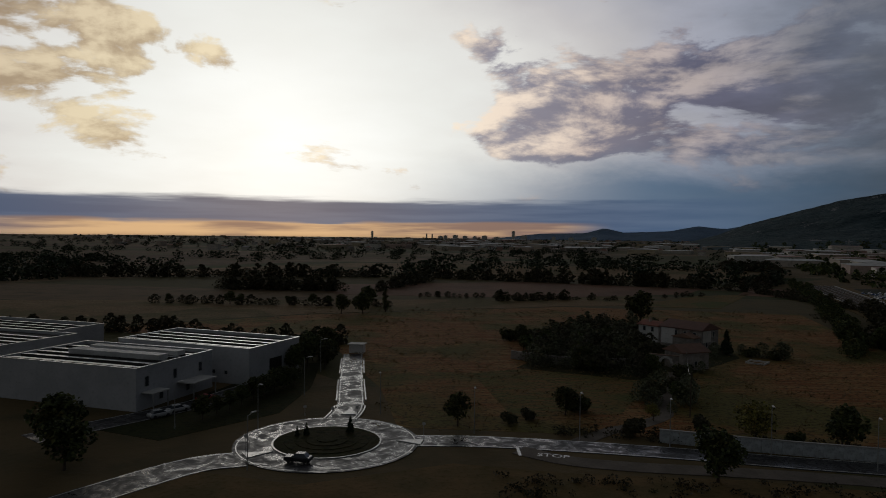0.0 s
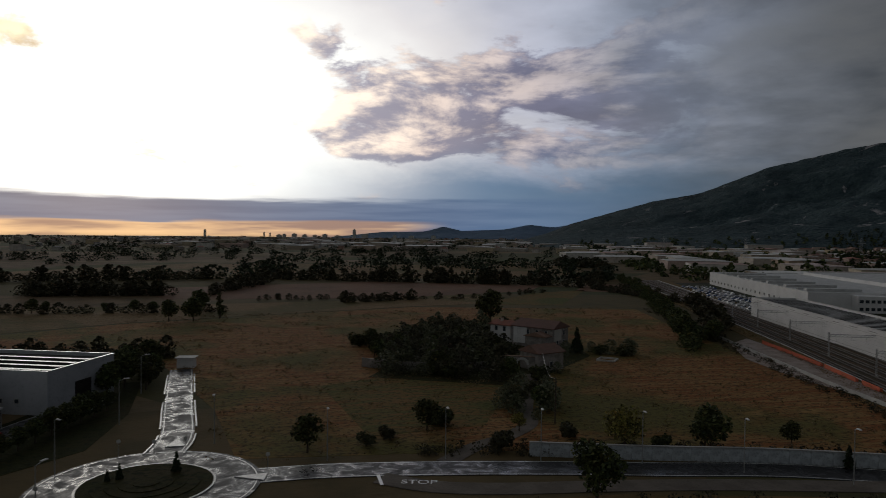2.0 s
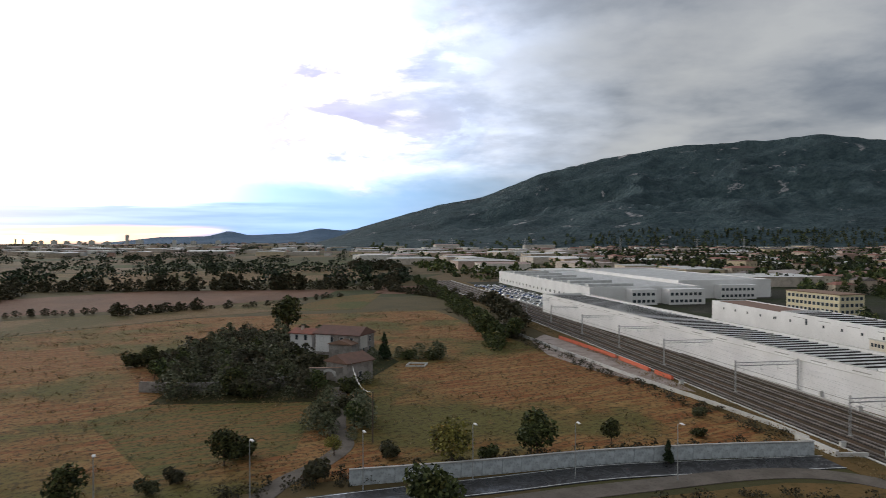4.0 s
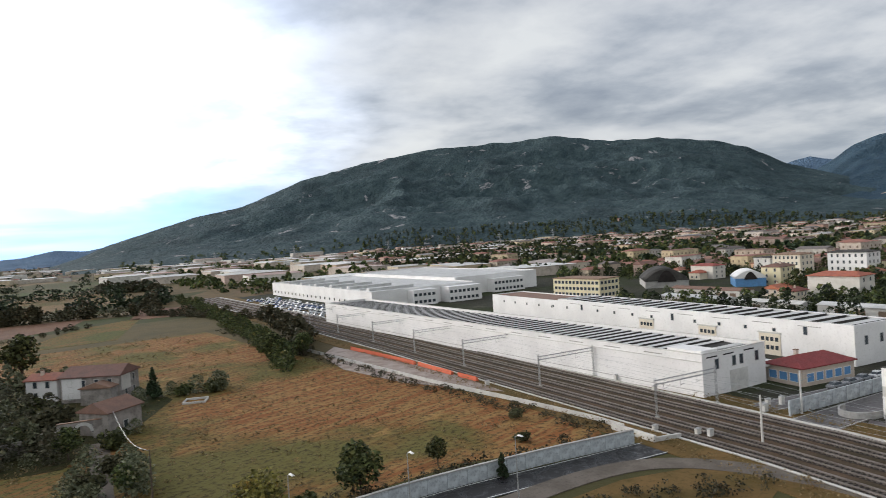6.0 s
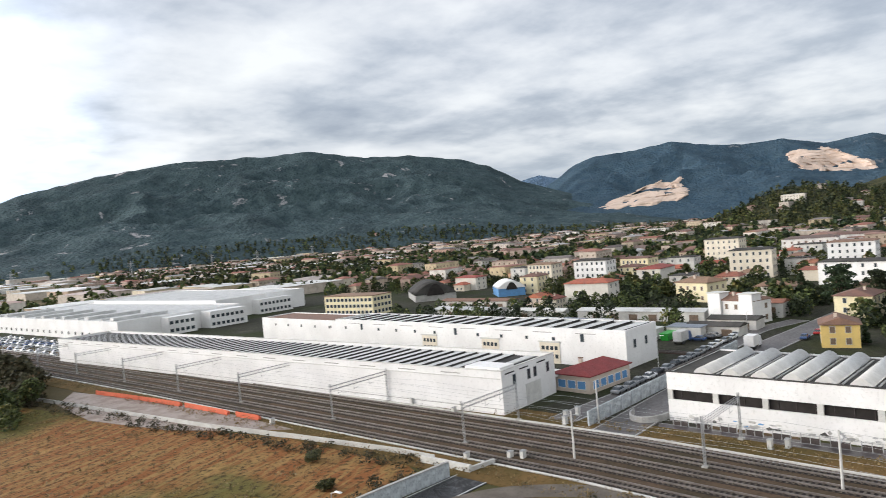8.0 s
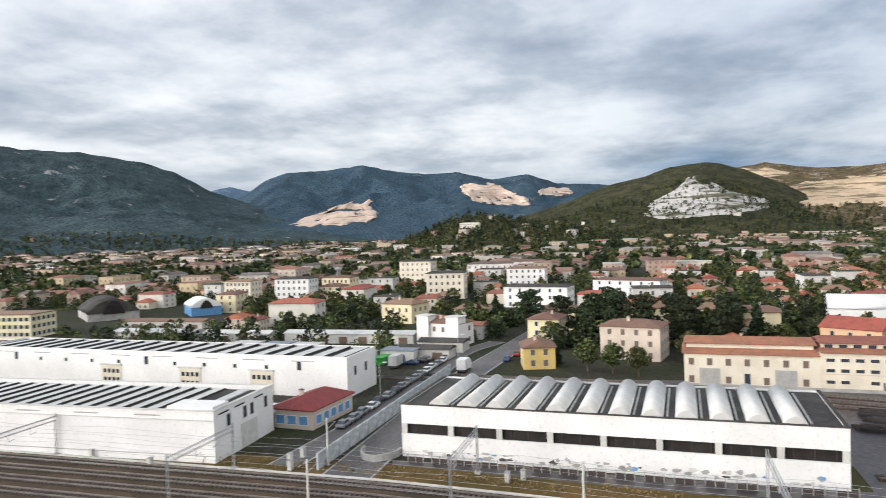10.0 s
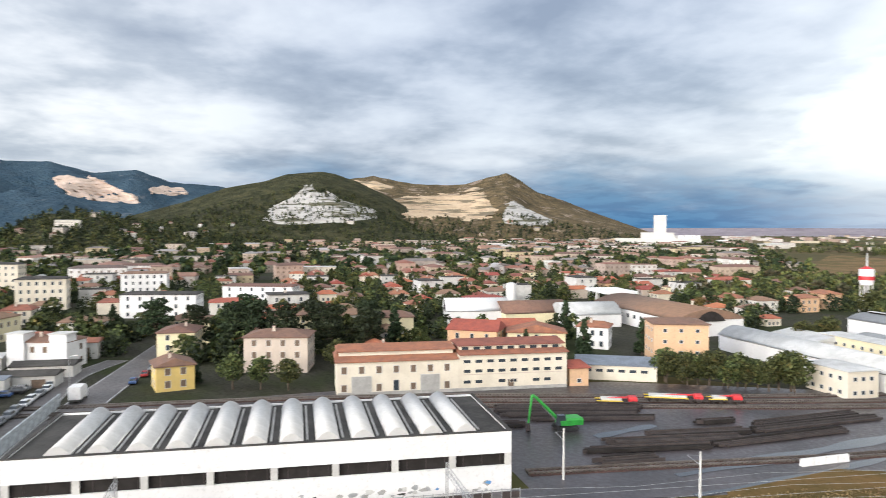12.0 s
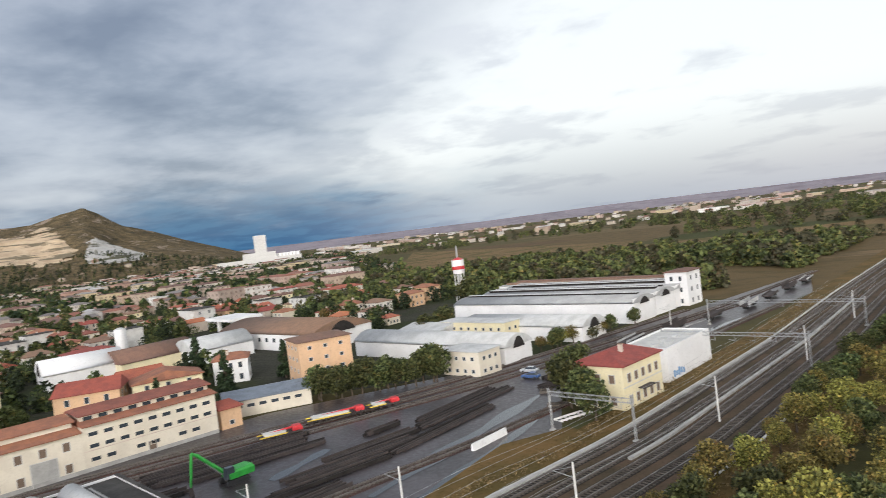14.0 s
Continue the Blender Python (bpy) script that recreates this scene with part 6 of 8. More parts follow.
# apartment blocks
for k, (x, y, hd, w, l, h, mat) in enumerate([(405, 143, 20, 12, 16, 12.5, "cream_wall"), (402, 112, 20, 12, 20, 13, "white_wall"), (430, 92, 25, 12, 18, 11, "pale_yellow"), (330, -10, 30, 12, 30, 9.5, "white_wall"), (350, -60, 40, 12, 34, 9, "white_wall"), (388, 30, 15, 11, 20, 14, "cream_wall"), (420, -20, 20, 12, 22, 13, "white_wall"), (520, 40, 25, 12, 24, 15, "cream_wall")]):
    house("apartment_block", "pale apartment block with rows of small windows", spot(x, y, hd), w, l, h, M[mat], M["roof_dark" if k % 2 else "tile_brown"], max(3, int(h / 3.1)), 0.9, 3, True, (3, 5, 3, 6), "house", False, "apartment block", "apartment blocks")
# flat canopy of the filling station behind
cp = thing("canopy", "white flat canopy roof on thick columns", "canopy", at=spot(262, -178, 115))
part("roof", boxes((0, 0, 6.2, 16, 26, 7.4)), M["white_wall"], cp)
for x, y in ((4, 5), (12, 5), (4, 20), (12, 20)):
    part("column", boxes((x - 0.7, y - 0.7, 0, x + 0.7, y + 0.7, 6.2)), M["white_wall"], cp)
ch = thing("silo", "white cylindrical silo among the workshops", "silo", at=pose(284, -139, 0))
part("body", rod(bmesh.new(), (0, 0, 0), (0, 0, 11.5), 2.3, 2.3, 20), M["white_wall"], ch)
part("cap", rod(bmesh.new(), (0, 0, 11.5), (0, 0, 12.2), 2.35, 0.6, 20), M["roof_light"], ch)

# tall white works far away
tf = thing("cement_works", "distant white cement works with a tall tower", "factory", at=spot(1024, -1201, 141))
part("tower", boxes((-13, -10, 0, 13, 10, 68)), M["pale_concrete"], tf)
part("lower_block", boxes((-40, -15, 0, 30, 15, 30)), M["pale_concrete"], tf)
part("long_hall", boxes((-95, -20, 0, 85, 20, 17)), M["pale_concrete"], tf)
for k in range(7):
    part("silo", rod(bmesh.new(), (32 + 8 * k, 0, 0), (32 + 8 * k, 0, 24), 3.6, 3.6, 12), M["white_wall"], tf)
part("tower_band", boxes((-13.2, -10.2, 60, 13.2, 10.2, 63)), M["pale_concrete"], tf)

# warehouses by the roundabout
def low_warehouse(x, y, hd, w, l, h, label, pitch=4.0):
    root = thing("warehouse", label, "warehouse", "roadside warehouses", at=spot(x, y, hd))
    part("wall", hollow_walls(bmesh.new(), w, l, h, 0.4), M["roadside_wall"], root)
    part("roof_slab", boxes((0.4, 0.4, h - 1.0, w - 0.4, l - 0.4, h - 0.7)), M["roof_dark"], root)
    part("parapet_cap", boxes((-0.08, -0.08, h, 0.46, l + 0.08, h + 0.12), (w - 0.46, -0.08, h, w + 0.08, l + 0.08, h + 0.12), (0.46, -0.08, h, w - 0.46, 0.46, h + 0.12), (0.46, l - 0.46, h, w - 0.46, l + 0.08, h + 0.12)), M["vault_metal"], root)
    rooflights(root, w, l - 1, h - 0.7, pitch, M["vault_metal"], M["roof_dark"], 1.0, 1.0, w - 1, 0.8)
    return root


M["roadside_wall"] = material("roadside_wall", (0.46, 0.47, 0.49), (0.38, 0.39, 0.41), 0.7, scale=0.15, fine=10, bump=0.05)
b1 = low_warehouse(-94.5, 147.5, 17.8, 36.2, 24.2, 8.5, "grey concrete warehouse with rooflights and an entrance canopy")
for k in range(5):
    add_window(b1, "ware", 36.21, 3 + 4.2 * k, 1.2 if k % 2 else 4.6, 1)
part("canopy", boxes((36.2, 1.5, 3.4, 39.0, 6.5, 3.6), (36.2, 12, 3.4, 40.5, 20, 3.65)), M["pale_concrete"], b1)
for x, y in ((38.7, 1.8), (38.7, 6.0), (40.2, 12.2), (40.2, 19.6)):
    part("canopy_post", boxes((x, y, 0, x + 0.2, y + 0.2, 3.4)), M["steel"], b1)
part("roof_ridge", boxes((10, 9, 8.5, 34, 12, 9.6), (10, 15, 8.5, 34, 17.5, 9.5)), M["roof_light"], b1)
b2 = low_warehouse(-81.5, 175.3, 21.1, 39.5, 21.0, 8.5, "pale warehouse with a dark loading gate")
part("gate", boxes((39.5, 8, 0, 39.62, 13, 5)), M["dark_panel"], b2, "dark loading gate")
for k in range(3):
    add_window(b2, "small", 26 + 3.5 * k, -0.01, 2.2, 0)
low_warehouse(-138, 172, 19, 34, 26, 8.0, "low grey warehouse with bright roof edges")
low_warehouse(-150, 205, 19, 44, 20, 7.5, "low dark warehouse with a bright roof edge")
gh = thing("gatehouse", "small pale gatehouse at the end of the side road", "gatehouse", at=spot(-27.5, 206, 8))
part("wall", hollow_walls(bmesh.new(), 4.2, 3, 2.6, 0.2), M["white_wall"], gh)
part("roof", boxes((-0.4, -0.4, 2.6, 4.6, 3.4, 2.8)), M["pale_concrete"], gh)

# ruined farm
fm = house("ruined_farmhouse", "ruined stone farmhouse with a broken tiled roof", spot(81, 217, -38), 9.5, 15, 6.2, M["stone_wall"], M["tile_brown"], 2, 2.0, 0.6, True, (2, 4, 2, 4), "house", False, "farmhouse")
part("plaster_patch", boxes((-0.05, 9.5, 1.0, 0.0, 14.6, 6.0)), M["white_wall"], fm, "patch of old white plaster")
part("lean_to", boxes((-3.5, 0.5, 0, -0.02, 8, 4.0)), M["stone_wall"], fm)
part("lean_to_roof", gable_roof(bmesh.new(), -4.0, 0.2, 0.4, 8.3, 4.0, 1.2, 0.2, False, 0.4), M["tile_brown"], fm)
house("ruined_barn", "small stone barn with a sagging roof", spot(64.0, 184.5, 70 - 90), 8.5, 7.5, 4.6, M["stone_wall"], M["tile_brown"], 1, 1.8, 0.3, False, (1, 1, 1, 1), "house", False, "barn")
part("plaster_patch", boxes((0.8, -0.05, 2.4, 5.2, 0.0, 6.0)), M["pale_wall"], fm, "faded pink-grey plaster on the gable")
part("plaster_patch", boxes((9.5, 3.0, 3.4, 9.55, 8.0, 6.1)), M["pale_wall"], fm, "faded pink-grey plaster")
part("broken_gable", prism(bmesh.new(), ccw([(9.6, 9.0), (13.4, 9.0), (13.4, 14.2), (9.6, 14.2)]), 0, 4.4), M["pale_wall"], fm, "pale plastered lean-to")
part("lean_to_roof", gable_roof(bmesh.new(), 9.4, 8.6, 13.8, 14.6, 4.4, 1.1, 0.2, False, 0.4), M["tile_rust"], fm)
house("farm_cottage", "small white plastered cottage joined to the ruined farm", spot(72.5, 233, -38), 6.0, 8.0, 5.4, M["white_wall"], M["tile_rust"], 2, 1.3, 0.4, True, (2, 2, 2, 2), "house", True, "cottage")
fw = thing("farm_wall", "crumbling grey stone wall round the overgrown farm", "wall", kind="structure")
for a, b in zip([(20, 200), (31, 192), (43, 189), (52, 189)], [(31, 192), (43, 189), (52, 189), (57.5, 190)]):
    a, b = Vector((*a, 0)), Vector((*b, 0))
    o = part("panel", boxes((0, -0.25, 0, (b - a).length, 0.25, 2.4)), M["stone_wall"], fw)
    o.matrix_basis = pose(a.x, a.y, 0, 0, 0, math.degrees(math.atan2((b - a).y, (b - a).x)))
ag = thing("farm_gateway", "stone wall with a pale arched gateway", "gateway", at=spot(57.5, 189.5, 118))
bm = boxes((-0.3, -1.0, 0, 0.3, 1.8, 3.6), (-0.3, 5.2, 0, 0.3, 8.0, 3.6), (-0.3, 1.8, 3.2, 0.3, 5.2, 3.6))
part("wall", bm, M["stone_wall"], ag)
part("coping", boxes((-0.4, -1.1, 3.6, 0.4, 8.1, 3.75)), M["tile_brown"], ag)
bm = bmesh.new()
loops = []
for k in range(14):
    a = math.pi * k / 13
    loops.append([bm.verts.new((x, 3.5 + r * math.cos(a), 1.6 + r * math.sin(a))) for x, r in ((-0.36, 1.25), (0.36, 1.25), (0.36, 1.85), (-0.36, 1.85))])
for a, b in zip(loops, loops[1:]):
    for k in range(4):
        bm.faces.new((a[k], a[(k + 1) % 4], b[(k + 1) % 4], b[k]))
part("arch", bm, M["pale_concrete"], ag, "pale stone arch")
part("spandrel", boxes((-0.28, 1.8, 2.9, 0.28, 2.5, 3.2), (-0.28, 4.5, 2.9, 0.28, 5.2, 3.2)), M["stone_wall"], ag)
tr = thing("water_trough", "low pale rectangular basin rim in the meadow", "basin", at=spot(86, 197, 40))
part("rim", boxes((0, 0, 0, 5.2, 0.25, 0.5), (0, 4.6, 0, 5.2, 4.85, 0.5), (0, 0.25, 0, 0.25, 4.6, 0.5), (4.95, 0.25, 0, 5.2, 4.6, 0.5)), M["pale_concrete"], tr)

# ---- the town ----
HILLS = [massif, ridge_b, green_hill, dry_hill, knoll]


def land(x, y):
    """Height of the ground, hills included."""
    az, r = math.degrees(math.atan2(x, y)), math.hypot(x, y)
    return max([0.0] + [h.height(az, r) for h in HILLS if h.ridge[0][0] < az < h.ridge[-1][0] and h.foot < r < h.far])


TAKEN = [(156, 90, 30), (306, 222, 26), (366, 195, 34), (362, 160, 22), (330, 8, 26), (350, -45, 30), (388, 40, 20), (405, 150, 20), (402, 122, 20), (430, 100, 20), (420, -10, 22), (520, 50, 24), (241, 52, 18), (300, 66, 18), (203, 30, 22), (205, 5, 18), (244, -100, 30), (215, -130, 24), (232, -118, 28), (262, -178, 30), (284, -139, 8), (186, -84, 20), (192, -66, 18), (198, -58, 16), (152, -86, 20), (190, -125, 22), (215, -150, 34), (240, -160, 34), (160, -52, 18), (140, -120, 30), (174, -236, 12), (1024, -1201, 110)]
ROADS = [[rail(14, 87), rail(96, 87), rail(165, 80), rail(330, 60), rail(700, 20)]]


def free(x, y, margin=0.0):
    dx = x - 85
    u, v = dx * 0.9336 - y * 0.3584, dx * 0.3584 + y * 0.9336
    if u < 96 + margin or (v > 98 and u < 152) or (v > 205 and u < 215) or (v > 296 and u < 175 + margin):
        return False
    if (-215 < v < -12 and u < 118) or (v < -75 and u < 150 and v > -215) or (v < -140 and u < 190 and v > -215):
        return False
    if -12 <= v < 92 and u < 120:
        return False
    if any((x - a) ** 2 + (y - b) ** 2 < (r + margin) ** 2 for a, b, r in TAKEN):
        return False
    for line in ROADS:
        for (x0, y0), (x1, y1) in zip(line, line[1:]):
            L2 = (x1 - x0) ** 2 + (y1 - y0) ** 2
            t = max(0, min(1, ((x - x0) * (x1 - x0) + (y - y0) * (y1 - y0)) / L2))
            if math.hypot(x - x0 - t * (x1 - x0), y - y0 - t * (y1 - y0)) < 11:
                return False
    return True


HOUSE_KINDS = [
    ("cream_wall", "tile_rust", 10, 11, 6.2, 2, 1.9, 3.0, "cream town house with a rust-red tiled roof"),
    ("pale_wall", "tile_brown", 11, 12, 6.6, 2, 1.8, 4.0, "off-white town house with a brown hipped roof"),
    ("beige_wall", "tile_red", 9, 13, 6.0, 2, 2.0, 0.5, "beige town house with a red gable roof"),
    ("orange_wall", "tile_rust", 10, 12, 7.2, 2, 1.6, 3.5, "orange plastered town house with tiled roof"),
    ("pale_yellow", "tile_brown", 11, 14, 9.0, 3, 1.6, 4.0, "pale yellow three-storey town house"),
    ("pale_wall", "tile_red", 12, 20, 9.4, 3, 1.4, 4.5, "long off-white block of flats with a red roof"),
    ("pale_concrete", "roof_dark", 12, 16, 10.5, 3, 0.5, 4.0, "grey flat-roofed block of flats"),
    ("cream_wall", "tile_red", 9, 9, 4.2, 1, 1.7, 3.0, "low cream house with a red hipped roof"),
]
PROTO = [house("town_house", lab, pose(0, 0, 0), w, l, h, M[a], M[b], s, rise, hip, True, (2, 0, 2, 3), "house", k % 2 == 0, "house", "town houses") for k, (a, b, w, l, h, s, rise, hip, lab) in enumerate(HOUSE_KINDS)]
rng = random.Random(21)
spots = []
for i in range(0, 119):
    for j in range(-63, 97):
        u, v = 108 + i * 17 + rng.uniform(-3, 3), j * 17 + rng.uniform(-3, 3)
        if j % 5 == 0:
            continue
        x, y = rail(u, v)
        az, r = math.degrees(math.atan2(x, y)), math.hypot(x, y)
        if not 40 < az < 146 or r > 2150 or not free(x, y, 5):
            continue
        if (az > 138 and rng.random() < 0.6) or (az < 60 and rng.random() < 0.55 + (r < 900) * 0.2):
            continue
        if r > 420 and noise.noise(Vector((x / 75, y / 50, 9))) < -0.22 + 0.10 * (r > 900):
            continue
        z = land(x, y)
        if z > 5 and knoll.height(az, r) < z - 1 and rng.random() < 0.93:
            continue
        if z > 55 or (z > 7 and rng.random() < 0.88) or rng.random() < 0.10:
            continue
        spots.append((r, x, y, z))
spots.sort()
near, far = spots[:185], spots[185:]
tree_spots = []
used_proto = set()
for r, x, y, z in near:
    k = rng.choice([0, 0, 1, 1, 2, 2, 3, 4, 5, 6, 7])
    m = spot(x, y, 21 + rng.choice([0, 0, 90, 180, 270]) + rng.uniform(-6, 6), z)
    if k in used_proto:
        o = copy_thing(PROTO[k], m)
    else:
        used_proto.add(k)
        o = PROTO[k]
        o.matrix_basis = m
    s = rng.uniform(0.72, 0.98)
    o.scale = (s, s, s * rng.uniform(0.92, 1.08))
for k, o in enumerate(PROTO):
    if k not in used_proto:
        o.matrix_basis = spot(700 + 20 * k, 60, 21)


def town_mesh(name, spots, label, industrial=False):
    """Houses too far off to tell apart: walls, pitched roofs and dark windows in one mesh."""
    vv, ff, mi = [], [], []

    def add(points, faces, mat):
        n = len(vv)
        vv.extend(points)
        ff.extend([tuple(n + i for i in f) for f in faces])
        mi.extend([mat] * len(faces))

    for r, x, y, z in spots:
        if industrial:
            w, l, h, rise = rng.uniform(24, 60), rng.uniform(30, 85), rng.uniform(6, 9.5), rng.choice([0.4, 0.4, 2.0])
        else:
            big = rng.random() < 0.16
            w, l = (rng.uniform(11, 14), rng.uniform(18, 32)) if big else (rng.uniform(8.5, 11.5), rng.uniform(10, 16))
            h, rise = (rng.uniform(9, 13.5), rng.choice([0.4, 1.6])) if big else (rng.uniform(5, 7.6), rng.uniform(1.4, 2.3))
        a = radians(-21 + rng.choice([0, 90]) + rng.uniform(-10, 10))
        ca, sa = math.cos(a), math.sin(a)

        def at(px, py, pz):
            return (x + px * ca - py * sa, y + px * sa + py * ca, z + pz)

        w2, l2, e = w / 2, l / 2, 0.5
        add([at(px, py, pz) for pz in (-3, h) for px, py in ((-w2, -l2), (w2, -l2), (w2, l2), (-w2, l2))], [(0, 1, 5, 4), (1, 2, 6, 5), (2, 3, 7, 6), (3, 0, 4, 7)], 0)
        hip = rng.choice([0.3, w * 0.4])
        add([at(px, py, h) for px, py in ((-w2 - e, -l2 - e), (w2 + e, -l2 - e), (w2 + e, l2 + e), (-w2 - e, l2 + e))] + [at(0, -l2 + hip, h + rise), at(0, l2 - hip, h + rise)], [(1, 2, 5, 4), (3, 0, 4, 5), (0, 1, 4), (2, 3, 5), (3, 2, 1, 0)], 1)
        if r < 1250 and not industrial:
            for s in range(int(h / 2.9)):
                for side in range(4):
                    span = l if side % 2 else w
                    for q in range(max(int(span / 3.6), 2)):
                        c = -span / 2 + span * (q + 0.5) / max(int(span / 3.6), 2)
                        lo, hi, o = 0.9 + 2.9 * s, 2.3 + 2.9 * s, 0.06
                        pts = {0: ((c - 0.5, -l2 - o), (c + 0.5, -l2 - o)), 1: ((w2 + o, c - 0.5), (w2 + o, c + 0.5)), 2: ((c + 0.5, l2 + o), (c - 0.5, l2 + o)), 3: ((-w2 - o, c + 0.5), (-w2 - o, c - 0.5))}[side]
                        add([at(*pts[0], lo), at(*pts[1], lo), at(*pts[1], hi), at(*pts[0], hi)], [(0, 1, 2, 3)], 2)
    me = bpy.data.meshes.new(name)
    me.from_pydata(vv, [], ff)
    for m in (M["town_wall"], M["works_roof"] if industrial else M["town_roof"], M["shutter"]):
        me.materials.append(m)
    me.polygons.foreach_set("material_index", mi)
    return tagged(new(name, me), label, "houses", kind="stuff")


town_mesh("distant_town", far, "dense distant town of pale houses with reddish roofs")
works = []
for _ in range(2600):
    az, r = rng.uniform(16, 66), rng.uniform(560, 2050)
    p = toward(az) * r
    dx = p.x - 85
    u, v = dx * 0.9336 - p.y * 0.3584, dx * 0.3584 + p.y * 0.9336
    if u < 60 and v < 900 or u < -40 or (u < 190 and v < 520):
        continue
    if all((p.x - b) ** 2 + (p.y - c) ** 2 > 78**2 for _, b, c, _ in works) and (az < 58 or rng.random() < 0.4):
        works.append((r, p.x, p.y, land(p.x, p.y)))
works = [w for w in works if w[3] < 6][:190]
town_mesh("distant_works", works, "distant industrial sheds with long pale roofs", True)
# far houses and sheds on the plain to the west and south
plain = []
for _ in range(420):
    az, r = rng.choice([rng.uniform(-28, 22), rng.uniform(146, 200)]), rng.uniform(1300, 4300)
    p = toward(az) * r
    plain.append((r, p.x, p.y, 0))
town_mesh("plain_villages", plain, "scattered far buildings on the plain")
sheds = []
for _ in range(150):
    az, r = rng.choice([rng.uniform(-10, 24), rng.uniform(-10, 24), rng.uniform(146, 200)]), rng.uniform(1400, 3600)
    p = toward(az) * r
    sheds.append((r, p.x, p.y, 0))
town_mesh("plain_sheds", sheds, "far pale sheds and greenhouses on the plain", True)
# tower blocks and a chimney on the skyline
for k, (az, r, w, h) in enumerate([(-5.8, 4000, 11, 42), (-1.35, 4000, 7, 30), (-0.9, 4000, 7, 28), (0.2, 3900, 18, 22), (1.0, 3900, 24, 24), (1.8, 3900, 22, 20), (3.4, 3900, 26, 22), (5.75, 4000, 15, 50), (6.6, 3700, 30, 26), (9.0, 2570, 12, 26), (10.4, 3900, 26, 18), (12.2, 3900, 24, 20), (-0.2, 3950, 26, 18), (2.6, 3950, 20, 18), (4.4, 3900, 30, 16)]):
    p = toward(az) * r
    o = thing("tower_block", "distant pale tower block on the skyline" if k else "slender chimney stack on the skyline", "tower block", "skyline towers", at=spot(p.x, p.y, az + 20))
    part("wall", boxes((-w / 2, -w / 3, 0, w / 2, w / 3, h)), M["pale_concrete"], o)
    part("roof_house", boxes((-w / 5, -w / 6, h, w / 5, w / 6, h + 3)), M["concrete"], o)

# ---- woods, hedges and garden trees ----
rng = random.Random(8)
garden = []
for r, x, y, z in spots:
    for _ in range(7 if r < 560 else 4 if r < 900 else 2):
        if rng.random() < 0.8:
            px, py = x + rng.choice([-1, 1]) * rng.uniform(7.5, 11.5), y + rng.choice([-1, 1]) * rng.uniform(7, 11)
            if free(px, py, 1):
                garden.append((px, py, z - 0.5, rng.uniform(2.4, 4.6), rng.uniform(5, 10) + 2.5 * (r > 560)))
garden_near = [g for g in garden if math.hypot(g[0], g[1]) < 330][::6][:24]
for x, y, z, r, h in garden_near:
    plant(rng.choice(["round", "round", "round", "cone", "yellow"]), x, y, h / 8.5, None, z + 0.45, group="garden trees")
garden = [g for g in garden if g not in garden_near]
close = [g for g in garden if math.hypot(g[0], g[1]) < 560]
garden = [g for g in garden if math.hypot(g[0], g[1]) >= 560]
thicket("backyard_trees", close[::2], M["leaf"], "leafy garden trees and hedges between the houses", 0.34, 210, 25)
thicket("backyard_hedges", [(x + 3, y - 2, z, r * 0.9, h * 0.7) for x, y, z, r, h in close[1::2]], M["leaf_dark"], "dark hedges and shrubs in the gardens", 0.34, 200, 26)
thicket("garden_trees", [g for g in garden if g[0] > 0][::2], M["leaf"], "garden trees between the distant houses", 0.7, 42, 5)
thicket("garden_conifers", [g for g in garden if g[0] > 0][1::2], M["leaf_dark"], "dark garden trees between the distant houses", 0.8, 40, 6)
cells = {}
for r, x, y, z in spots:
    cells.setdefault((int(x // 12), int(y // 12)), []).append((x, y))
park_near, park_far = [], []
for _ in range(21000):
    az, r = rng.uniform(42, 146), 190 + 1900 * rng.random() ** 1.25
    p = toward(az) * r
    if (r < 640 and noise.noise(Vector((p.x / 60, p.y / 60, 4))) < -0.12) or not free(p.x, p.y, 2):
        continue
    i, j = int(p.x // 12), int(p.y // 12)
    if any((p.x - a) ** 2 + (p.y - b) ** 2 < 62 for di in (-1, 0, 1) for dj in (-1, 0, 1) for a, b in cells.get((i + di, j + dj), ())):
        continue
    tree = (p.x, p.y, land(p.x, p.y) - 0.5, rng.uniform(2.2, 4.4), rng.uniform(4, 9) + 3.5 * (r > 640))
    (park_near if r < 640 else park_far).append(tree)
for _ in range(90):
    u, v = rng.choice([rng.uniform(136, 152), rng.uniform(118, 128)]), rng.uniform(96, 250)
    x, y = rail(u, v)
    if all((x - a) ** 2 + (y - b) ** 2 > (r * 0.8) ** 2 for a, b, r in TAKEN):
        park_near.append((x, y, 0, rng.uniform(1.8, 3.6), rng.uniform(3, 7)))
thicket("street_trees", park_near[::2], M["leaf"], "green trees along the streets of the town", 0.34, 120, 31)
thicket("yard_conifers", park_near[1::2], M["leaf_dark"], "dark conifers and evergreens in the town", 0.34, 120, 32)
thicket("town_trees", park_far[::2], M["leaf"], "trees all over the distant town", 0.62, 24, 33)
thicket("town_conifers", park_far[1::2], M["leaf_dark"], "dark evergreens all over the distant town", 0.62, 24, 34)
wood = []
for _ in range(2400):  # trees among the works and up the foot of the mountain
    az, r = rng.uniform(15, 90), rng.uniform(520, 2100)
    p = toward(az) * r
    dx = p.x - 85
    u, v = dx * 0.9336 - p.y * 0.3584, dx * 0.3584 + p.y * 0.9336
    if (u < 190 and v < 540) or u < 12 or any(abs(p.x - b) < 34 and abs(p.y - c) < 34 for _, b, c, _ in works):
        continue
    wood.append((p.x, p.y, land(p.x, p.y) - 0.5, rng.uniform(3, 8), rng.uniform(5, 11)))
